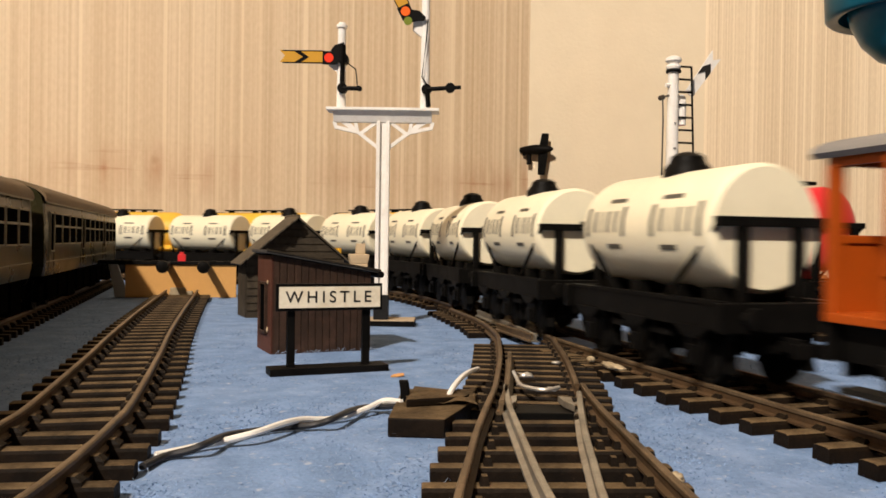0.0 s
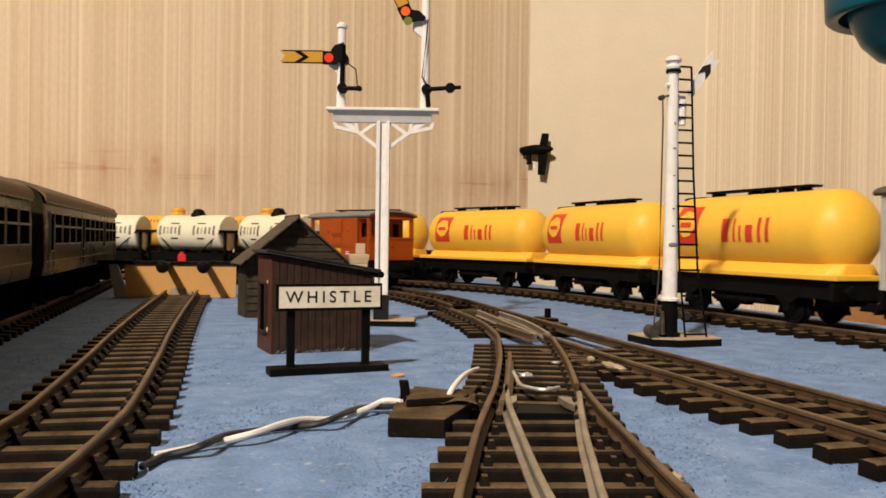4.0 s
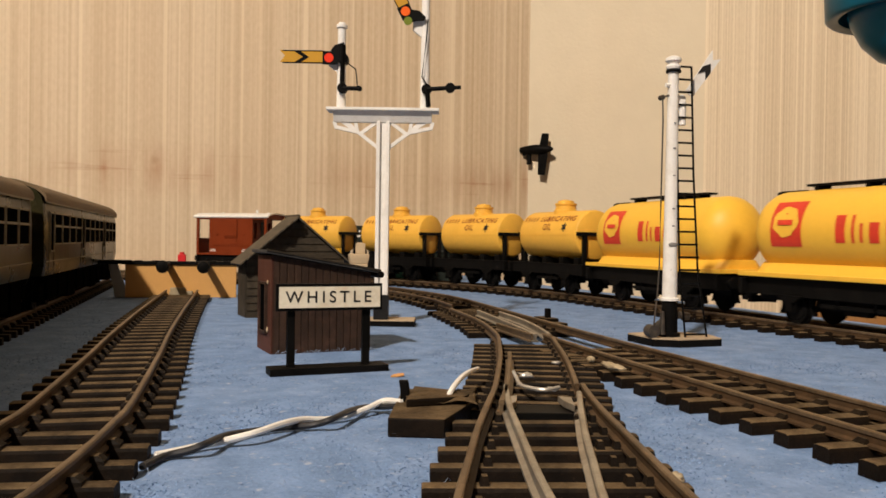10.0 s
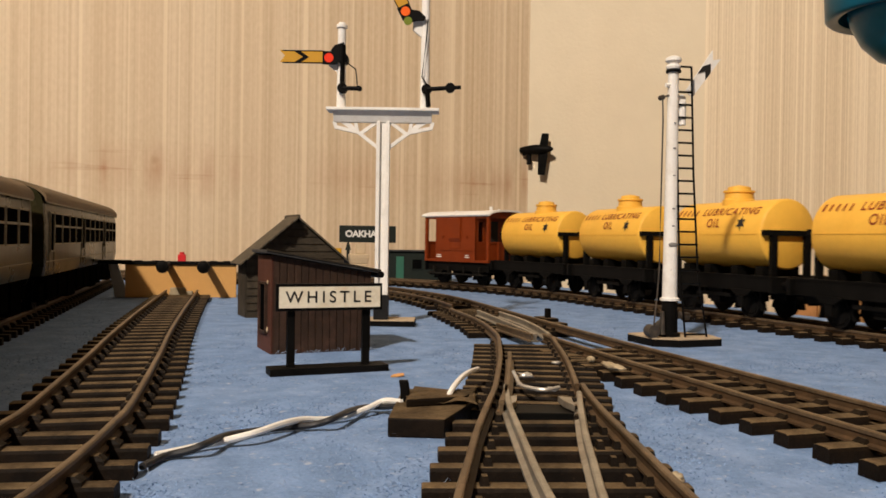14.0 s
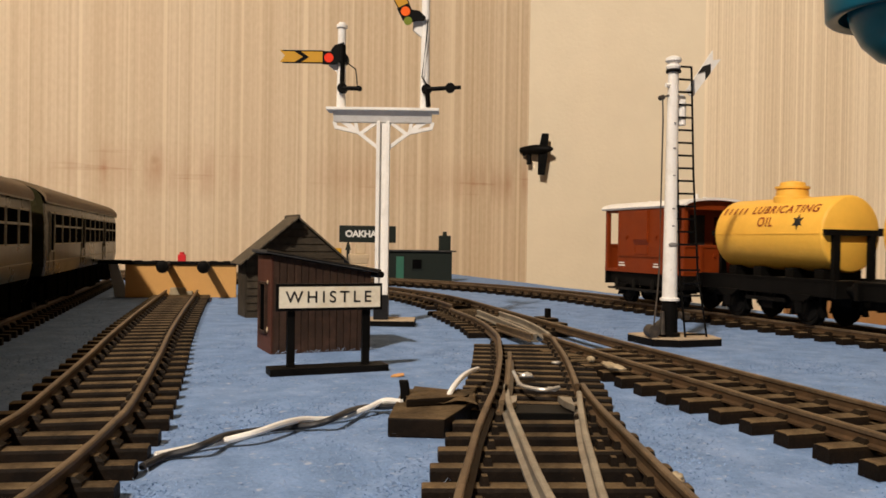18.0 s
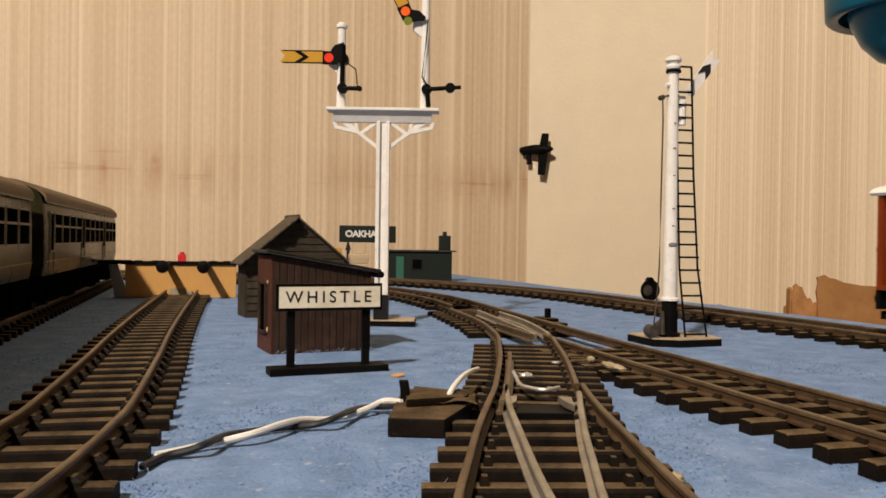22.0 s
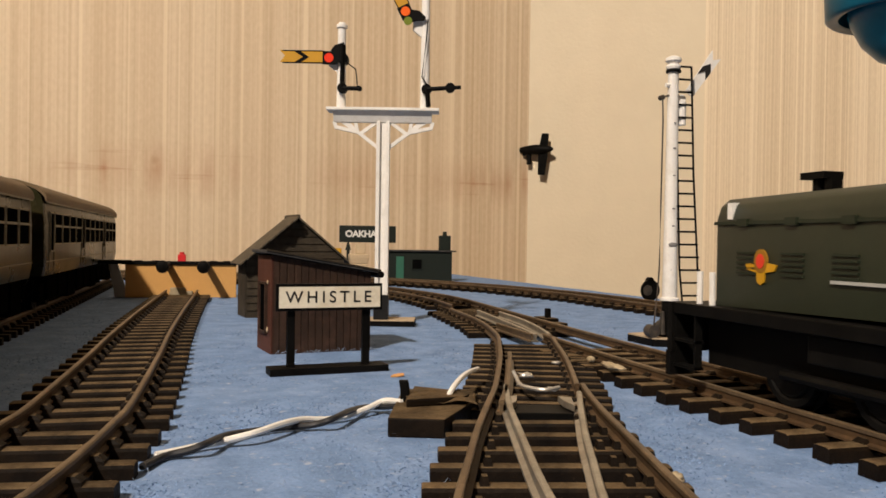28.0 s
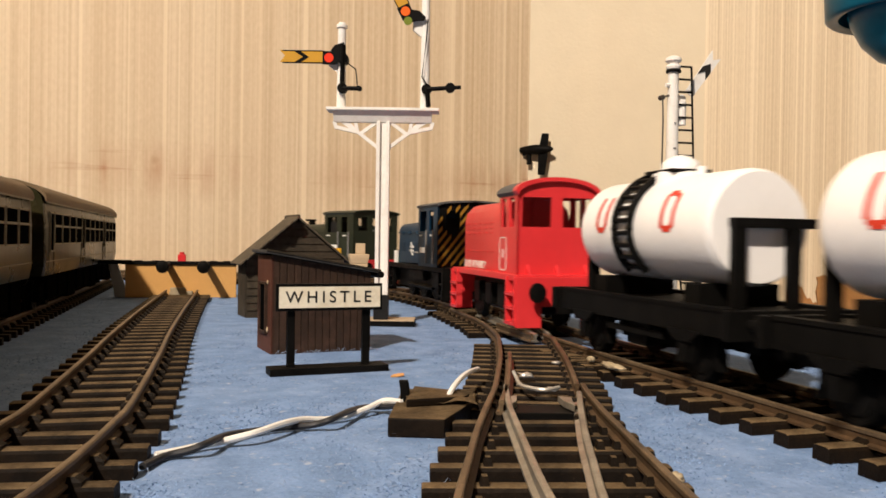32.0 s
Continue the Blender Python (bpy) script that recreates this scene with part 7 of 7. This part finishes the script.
def red_loco(m):
    v = thing("shunting_locomotive", m, "bright red dock shunting locomotive with a high cab and dark roof", "locomotive")
    L, ft = 0.0855, 0.0154
    bm = fresh()
    box(bm, -L / 2, L / 2, -0.0152, 0.0152, ft - 0.0012, ft + 0.0006)
    part("running_plate", bm, M_RED, v, bevel=0.0002)
    bm = fresh()
    box(bm, -L / 2 + 0.010, L / 2 - 0.010, -0.0085, 0.0085, 0.0040, ft - 0.001)
    for x in (-0.020, -0.004, 0.012, 0.026):
        box(bm, x - 0.004, x + 0.004, -0.0112, 0.0112, 0.0050, 0.0120)
    part("frame", bm, M_BLACK, v, bevel=0.0004)
    for x in (-0.020, 0.020):
        for sg in (-1, 1):
            share("wheel", WHEELS[0.0072], v, Matrix.Translation((x, sg * 0.0088, 0.0072)) @ pose(0, 0, 0, 0, 0, -90 * sg))
    for sg in (-1, 1):
        X = sg * L / 2
        bm = fresh()
        box(bm, X - 0.0008, X + 0.0008, -0.0155, 0.0155, 0.0070, ft)
        for y in (-0.0112, 0.0112):
            box(bm, X - 0.0008, X + 0.0008, y - 0.0043, y + 0.0043, 0.0010, 0.0075)
        part("buffer_beam", bm, M_RED, v, bevel=0.0002)
        for y in (-0.0098, 0.0098):
            share("buffer", BUFFER_ME, v, Matrix.Translation((X + sg * 0.0006, y, 0.0112)) @ Matrix.Diagonal((1.3, 1.3, 1.3, 1)) @ pose(0, 0, 0, 0, 0, 0 if sg > 0 else 180))
        share("coupling", COUPLING_ME, v, Matrix.Translation((X - sg * 0.001, 0, 0.0078)) @ pose(0, 0, 0, 0, 0, 0 if sg > 0 else 180))
        for y in (-0.0148, 0.0148):
            bm = fresh()
            xa, xb = sorted((X, X - sg * 0.0098))
            for z in (0.0016, 0.0060, 0.0100):
                box(bm, xa, xb, y - 0.0014, y + 0.0012, z, z + 0.0009)
            box(bm, xa, xa + 0.0010, y - 0.0012, y + 0.0012, 0.0016, ft), box(bm, xb - 0.0010, xb, y - 0.0012, y + 0.0012, 0.0016, ft)
            part("steps", bm, M_RED, v, "red cab steps")
        for y in (-0.0100, 0.0, 0.0100):
            bm = fresh()
            extrude(bm, [(X - sg * 0.0010, ft), (X - sg * 0.0055, ft), (X - sg * 0.0055, ft + 0.0045)], "y", y - 0.0006, y + 0.0006)
            part("gusset", bm, M_RED, v)
    hx0, hx1, hw, hz = -L / 2 + 0.0070, 0.0185, 0.0122, 0.0384
    prof = [(-hw, ft), (-hw, hz - 0.0060), (-hw + 0.0008, hz - 0.0030), (-hw + 0.0035, hz - 0.0006), (-hw + 0.006, hz), (hw - 0.006, hz), (hw - 0.0035, hz - 0.0006), (hw - 0.0008, hz - 0.0030), (hw, hz - 0.0060), (hw, ft)]
    bm = fresh()
    loops(bm, [[(hx0, y * 0.96, ft + (z - ft) * 0.98) for y, z in prof], [(hx0 + 0.0012, y, z) for y, z in prof], [(hx1, y, z) for y, z in prof]])
    bonnet = part("bonnet", bm, M_RED, v, smooth=True, angle=35)
    for sg in (-1, 1):
        for i in range(5):
            bm = fresh()
            a = hx0 + 0.0035 + i * 0.0078
            for k in range(3):
                box(bm, a + 0.0010, a + 0.0056, sg * hw - 0.0002, sg * hw + 0.0002, 0.0280 + k * 0.0016, 0.0285 + k * 0.0016)
            box(bm, a, a + 0.0068, sg * hw - 0.0002, sg * hw + 0.0002, 0.0220, 0.0224)
            part("louvre", bm, M_RED, bonnet)
        text_part("lettering", "DOCK AUTHORITY", 0.0035, M_WHITEINK, v, pose(hx0 + 0.0170, sg * (hw + 0.0002), 0.0175, 90, 0, 0 if sg < 0 else 180), 0.00005, width=1.0, bold=0.00004)
        bm = fresh()
        y0, y1 = sorted((sg * 0.0138, sg * 0.01392))
        x0 = hx1 + 0.0003
        for a, b, c, d in ((x0 + 0.0006, x0 + 0.0072, 0.0168, 0.0171), (x0 + 0.0006, x0 + 0.0072, 0.0265, 0.0268), (x0, x0 + 0.0004, 0.0173, 0.0263), (x0 + 0.0074, x0 + 0.0078, 0.0173, 0.0263)):
            box(bm, a, b, y0, y1, c, d)
        box(bm, x0 + 0.0033, x0 + 0.0045, y0, y1, 0.0206, 0.0232)
        part("number_panel", bm, M_WHITEINK, v, "thin white outlined panel")
    cx0, cx1, cw, cz1, crown = 0.0185, L / 2 - 0.0045, 0.0138, 0.0392, 0.0042
    wz0, wz1 = 0.0298, 0.0384
    for sg in (-1, 1):
        bm = fresh()
        y0, y1 = sorted((sg * cw, sg * (cw - 0.0009)))
        holed(bm, [cx0, cx0 + 0.0020, cx0 + 0.0075, cx0 + 0.0108, cx0 + 0.0168, cx1], [ft, wz0, wz1, cz1 + 0.0004], {(1, 1), (3, 1)}, "y", y0, y1)
        part("cab_side", bm, M_RED, v)
    for X, sg in ((cx0, -1), (cx1, 1)):
        bm = fresh()
        x0, x1 = sorted((X, X - sg * 0.0009))
        wins = ((-0.0122, -0.0020), (0.0020, 0.0122))
        ys = [-cw] + [q for w in wins for q in w] + [cw]
        holed(bm, ys, [ft, wz0, wz1], {(1, 1), (3, 1)}, "x", x0, x1)
        extrude(bm, [(-cw, wz1), (cw, wz1)] + [(cw * math.cos(t), cz1 + crown * math.sin(t)) for t in [math.pi * i / 12 for i in range(13)]], "x", x0, x1)
        part("cab_end", bm, M_RED, v)
    for mt, xs, nm, lift in ((M_DARKGREY, (cx0 - 0.001, cx1 - 0.0028), "roof", 0.0), (M_RED, (cx1 - 0.0027, cx1 + 0.0016), "roof_hood", 0.0002)):
        rings = []
        for x in xs:
            o_arc = [((cw + 0.0010) * math.cos(t), cz1 + lift + 0.0007 + crown * math.sin(t)) for t in [math.pi * i / 14 for i in range(15)]]
            i_arc = [((cw + 0.0002) * math.cos(t), cz1 - 0.0003 + crown * math.sin(t)) for t in [math.pi * i / 14 for i in range(14, -1, -1)]]
            rings.append([(x, a, b) for a, b in o_arc + i_arc])
        bm = fresh()
        loops(bm, rings)
        part(nm, bm, mt, v, smooth=True, angle=35)
    bm = fresh()
    box(bm, cx0 + 0.001, cx1 - 0.001, -cw + 0.001, cw - 0.001, ft + 0.0006, wz0 - 0.003)
    part("cab_interior", bm, M_DARKINSIDE, v)
    return v


def railcar(m, L, label, gangway=True):
    """A standing diesel railcar: body with real window openings' frames, doors, roof and underframe boxes."""
    v = thing("railcar", m, label, "railcar", "standing railcar set")
    W, Z0, Z1 = 0.0168, 0.0140, 0.0418
    bm = fresh()
    prof = [(-W + 0.0008, Z0), (-W, Z0 + 0.004), (-W, Z1 - 0.008), (-W + 0.0006, Z1)] + [(-(W - 0.0006) * math.cos(t), Z1 + 0.0078 * math.sin(t)) for t in [math.pi * i / 12 for i in range(1, 12)]] + [(W - 0.0006, Z1), (W, Z1 - 0.008), (W, Z0 + 0.004), (W - 0.0008, Z0)]
    loops(bm, [[(-L / 2, y * 0.97, z) for y, z in prof], [(-L / 2 + 0.002, y, z) for y, z in prof], [(L / 2 - 0.002, y, z) for y, z in prof], [(L / 2, y * 0.97, z) for y, z in prof]])
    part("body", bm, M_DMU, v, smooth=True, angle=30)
    bm = fresh()
    arc = [(-(W + 0.0003) * math.cos(t), Z1 + 0.0010 + 0.0075 * math.sin(t)) for t in [math.pi * i / 14 for i in range(15)]]
    low = [(y * 0.985, z - 0.0012) for y, z in arc[::-1]]
    loops(bm, [[(x, y, z) for y, z in arc + low] for x in (-L / 2 - 0.0003, L / 2 + 0.0003)])
    roof = part("roof", bm, M_DMUROOF, v, "dusty pale grey roof", smooth=True, angle=35)
    for i in range(9):
        bm = fresh()
        box(bm, -0.0015, 0.0015, -0.0012, 0.0012, -0.0003, 0.0008)
        part("roof_vent", bm, M_DMUROOF, roof, m=pose(-L / 2 + (i + 0.5) * L / 9, -0.0035, Z1 + 0.0084))
    for sg in (-1, 1):
        k = 0
        x = -L / 2 + 0.008
        while x < L / 2 - 0.012:
            door = k % 5 == 3
            w = 0.0062 if door else 0.0150
            bm = fresh()
            y0, y1 = sorted((sg * (W - 0.0006), sg * (W + 0.0002)))
            z0, z1 = (0.0235, 0.0375) if door else (0.0262, 0.0375)
            box(bm, x, x + w, y0, y1, z0, z1)
            wn = part("window", bm, M_GLASSDARK, v)
            bm = fresh()
            y0, y1 = sorted((sg * W, sg * (W + 0.0005)))
            t = 0.0005
            box(bm, x - t, x + w + t, y0, y1, z0 - t, z0), box(bm, x - t, x + w + t, y0, y1, z1, z1 + t), box(bm, x - t, x, y0, y1, z0, z1), box(bm, x + w, x + w + t, y0, y1, z0, z1)
            if not door:
                box(bm, x, x + w, y0, y1, z1 - 0.0050, z1 - 0.0042)
            part("window_frame", bm, M_DMULINE, wn)
            if door:
                bm = fresh()
                y0, y1 = sorted((sg * W, sg * (W + 0.0003)))
                box(bm, x - 0.0020, x - 0.0016, y0, y1, Z0 + 0.002, z1 + 0.001), box(bm, x + w + 0.0016, x + w + 0.0020, y0, y1, Z0 + 0.002, z1 + 0.001), box(bm, x + w + 0.0004, x + w + 0.0012, y0, y1, 0.0200, 0.0206)
                part("door_edge", bm, M_DMULINE, v)
            x += w + (0.0030 if door else 0.0022)
            k += 1
        bm = fresh()
        y0, y1 = sorted((sg * W, sg * (W + 0.0003)))
        box(bm, -L / 2 + 0.002, L / 2 - 0.002, y0, y1, 0.0192, 0.0196), box(bm, -L / 2 + 0.002, L / 2 - 0.002, y0, y1, Z1 - 0.0006, Z1)
        part("lining", bm, M_DMULINE, v)
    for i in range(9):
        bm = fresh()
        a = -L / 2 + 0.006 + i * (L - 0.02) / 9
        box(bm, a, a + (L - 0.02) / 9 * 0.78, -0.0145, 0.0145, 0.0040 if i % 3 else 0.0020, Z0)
        part("underfloor_box", bm, M_UNDERSIDE, v, bevel=0.0003)
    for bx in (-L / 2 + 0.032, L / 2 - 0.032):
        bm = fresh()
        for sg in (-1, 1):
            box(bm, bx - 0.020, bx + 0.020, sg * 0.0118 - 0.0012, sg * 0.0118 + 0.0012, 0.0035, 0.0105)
        part("bogie", bm, M_UNDERSIDE, v)
        for dx in (-0.0125, 0.0125):
            for sg in (-1, 1):
                share("wheel", WHEELS[0.0058], v, Matrix.Translation((bx + dx, sg * 0.0084, 0.0058)) @ pose(0, 0, 0, 0, 0, -90 * sg))
    v.scale = (1.09, 1.09, 1.035)
    for sg in (-1, 1):
        bm = fresh()
        box(bm, sg * L / 2 - 0.0006, sg * L / 2 + 0.0040, -0.0085, 0.0085, 0.0150, 0.0440)
        part("gangway", bm, M_BLACK, v, "black corridor connection")
        for y in (-0.0098, 0.0098):
            share("buffer", BUFFER_ME, v, Matrix.Translation((sg * (L / 2), y, 0.0128)) @ pose(0, 0, 0, 0, 0, 0 if sg > 0 else 180))
    return v


def standing(at, s, aside, fn, *args):
    p, t = at(s), tangent(at, s)
    p = p + Vector((t.y, -t.x)) * aside
    return fn(pose(p.x, p.y, RAIL_TOP, 0, 0, math.degrees(math.atan2(t.y, t.x))), *args)


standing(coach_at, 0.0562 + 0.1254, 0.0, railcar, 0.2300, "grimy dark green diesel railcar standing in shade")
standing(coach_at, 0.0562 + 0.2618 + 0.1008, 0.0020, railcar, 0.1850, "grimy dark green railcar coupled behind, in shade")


# ---- trains ----
def glide(table, t):
    """Smooth distance along the track at t seconds."""
    T = [a for a, b in table]
    S = [b for a, b in table]
    if t <= T[0]:
        return S[0]
    if t >= T[-1]:
        return S[-1]
    i = max(k for k in range(len(T) - 1) if T[k] <= t)
    d = [(S[k + 1] - S[k]) / (T[k + 1] - T[k]) for k in range(len(T) - 1)]

    def slope(k):
        if k == 0:
            return d[0]
        if k == len(T) - 1:
            return d[-1]
        return 0.0 if d[k - 1] * d[k] <= 0 else 2 * d[k - 1] * d[k] / (d[k - 1] + d[k])
    h = T[i + 1] - T[i]
    u = (t - T[i]) / h
    return (S[i] * (2 * u ** 3 - 3 * u * u + 1) + h * slope(i) * (u ** 3 - 2 * u * u + u) + S[i + 1] * (3 * u * u - 2 * u ** 3) + h * slope(i + 1) * (u ** 3 - u * u))


# outer train: distance of the tail van's rear end
OUTER_RUN = [(0.0, -0.462), (1.0, -0.401), (1.5, -0.3655), (2.0, -0.3300), (3.0, -0.2778), (5.5, -0.1515), (6.0, -0.1305), (7.0, -0.0775), (8.0, -0.0320), (9.0, 0.0195), (10.0, 0.0845), (11.0, 0.147), (12.0, 0.2060), (13.0, 0.2655), (16.5, 0.4600), (17.0, 0.4815), (18.0, 0.5235), (19.0, 0.5617), (20.0, 0.6046), (21.0, 0.6481), (22.0, 0.6955), (22.5, 0.7195), (26.0, 0.875), (32.0, 1.08)]
# inner train: distance of the middle of its tail van
MILK_RUN = [(0.0, 0.7870), (0.5, 0.7032), (1.0, 0.6130), (1.5, 0.5360), (2.0, 0.4785), (3.0, 0.4030), (6.0, 0.1415), (7.0, 0.02), (8.0, -0.095), (12.0, -0.4135), (18.0, -0.7635), (32.0, -0.9135)]
# later train on the inner track: distance of the leading locomotive's front
LOCO_RUN = [(0.0, 1.40), (18.0, 1.25), (24.0, 1.02), (25.5, 0.90), (27.0, 0.712), (27.5, 0.7035), (28.0, 0.7000), (28.5, 0.6574), (29.0, 0.5872), (30.0, 0.4857), (31.0, 0.3927), (31.5, 0.330), (32.0, 0.2583)]
# the couplings ahead of the tail van draw out as the oil train slows
OIL_SLACK = [(0.0, 0.0), (14.0, 0.0), (17.0, 0.0025), (18.0, 0.0048), (19.0, 0.0115), (20.0, 0.0165), (21.0, 0.019), (32.0, 0.019)]
# the locomotives' couplings are slack while the train is pushed and draw out as it pulls away
GREEN_SLACK = [(0.0, 0.002), (28.0, 0.002), (29.0, 0.0), (30.0, -0.002), (31.0, -0.020), (32.0, -0.024)]
BLUE_SLACK = [(0.0, 0.0), (30.0, 0.0), (31.0, -0.002), (32.0, -0.001)]
RED_SLACK = [(0.0, 0.0), (31.0, 0.0), (31.5, 0.0020), (32.0, 0.0070)]
WHITE_SLACK = [(0.0, -0.015), (31.5, -0.015), (32.0, -0.002)]
# the milk train's couplings: slack in the curve, drawn out along the straight
COUPLED = (-0.950, -0.646, 0.400, 0.4909, 0.6636, 0.8711)
RUN_OUT = (-0.900, -0.600, 0.400, 0.4900, 0.6800, 0.9000)


def milk_wagon(k):
    """Where the milk train's tank wagon k, counted from the tail, stands at t seconds."""
    def where(t):
        behind = float(np.interp(glide(MILK_RUN, t), RUN_OUT, COUPLED)) - 0.0985 - 0.0868 * k
        if behind < COUPLED[0]:
            return RUN_OUT[0] + behind - COUPLED[0]
        return float(np.interp(behind, COUPLED, RUN_OUT))
    return where


def at_offset(table, offset, slack=None):
    """Where a vehicle stands that runs offset metres from its train's reference."""
    return lambda t: glide(table, t) + offset + (glide(slack, t) if slack else 0.0)


def vehicle_pose(at, s, wb):
    a, b = at(s - wb / 2), at(s + wb / 2)
    c, d = (a + b) / 2, b - a
    return pose(c.x, c.y, RAIL_TOP, 0, 0, math.degrees(math.atan2(d.y, d.x)))


STOCK = []
TALL, LARGE, HIGH, HIGHEST = Vector((1.0, 1.10, 1.12)), Vector((1.0, 1.05, 1.065)), Vector((1.0, 1.05, 1.12)), Vector((1.0, 1.05, 1.19))


def couple(fn, at, where, wb, tall):
    """A vehicle whose middle runs along at as where(t) says."""
    veh = fn(vehicle_pose(at, where(0.0), wb))
    if veh.scale.z < 1.01:
        veh.scale = tall
        for w in veh.children_recursive:
            if w.name.startswith("wheel"):
                w.scale, w.location.z = (1 / tall.y, 1, 1 / tall.z), w.location.z / tall.z
    STOCK.append((veh, at, where, wb))
    return veh


def couple_row(fn, at, wheres, wb, tall):
    """A row of like vehicles."""
    first = couple(fn, at, wheres[0], wb, tall)
    for where in wheres[1:]:
        couple(lambda m: copy_thing(first, m), at, where, wb, tall)


couple(lambda m: brake_van(m, M_BROWN, M_WHITEPAINT, "red-brown brake van with a white roof at the train's tail", 0.0665, 0.0466), outer_at, at_offset(OUTER_RUN, 0.0333), 0.042, TALL)
couple_row(lube_tanker, outer_at, [at_offset(OUTER_RUN, 0.1102 + 0.0865 * k, OIL_SLACK) for k in range(4)], 0.040, TALL)
couple_row(big_tanker, outer_at, [at_offset(OUTER_RUN, 0.4735 + 0.1245 * k) for k in range(4)], 0.060, TALL)
couple(lambda m: brake_van(m, M_GREY, M_VANROOF, "pale grey brake van with a dark sooty roof", 0.0665, 0.0466), outer_at, at_offset(OUTER_RUN, 0.9560), 0.042, TALL)
couple(red_tanker, outer_at, at_offset(OUTER_RUN, 1.0745), 0.055, TALL)

couple(lambda m: brake_van(m, M_ORANGE, M_ROOFGREY, "orange-brown brake van with a grey roof at the milk train's tail", 0.0740, 0.0440, 0.0158), inner_at, at_offset(MILK_RUN, 0.0), 0.046, TALL)
couple_row(dairy_tanker, inner_at, [milk_wagon(k) for k in range(9)], 0.050, LARGE)

couple(lambda m: hood_loco(m, M_LOCOGREEN, "dark green diesel shunter with a red buffer beam", badge="crest", beam=M_RED), inner_at, at_offset(LOCO_RUN, 0.0520, GREEN_SLACK), 0.045, HIGH)
couple(lambda m: hood_loco(m, M_LOCOBLUE, "blue diesel shunter with black and yellow striped cab end", M_BLACK, True, "arrows"), inner_at, at_offset(LOCO_RUN, 0.1790, BLUE_SLACK), 0.045, HIGH)
couple(red_loco, inner_at, at_offset(LOCO_RUN, 0.2973, RED_SLACK), 0.040, HIGHEST)
couple_row(ud_tanker, inner_at, [at_offset(LOCO_RUN, 0.4230, WHITE_SLACK), at_offset(LOCO_RUN, 0.5180, WHITE_SLACK)], 0.050, LARGE)


def motions():
    for veh, at, where, wb in STOCK:
        walk(veh, [(i * 0.5, vehicle_pose(at, where(i * 0.5), wb)) for i in range(65)])


motions()
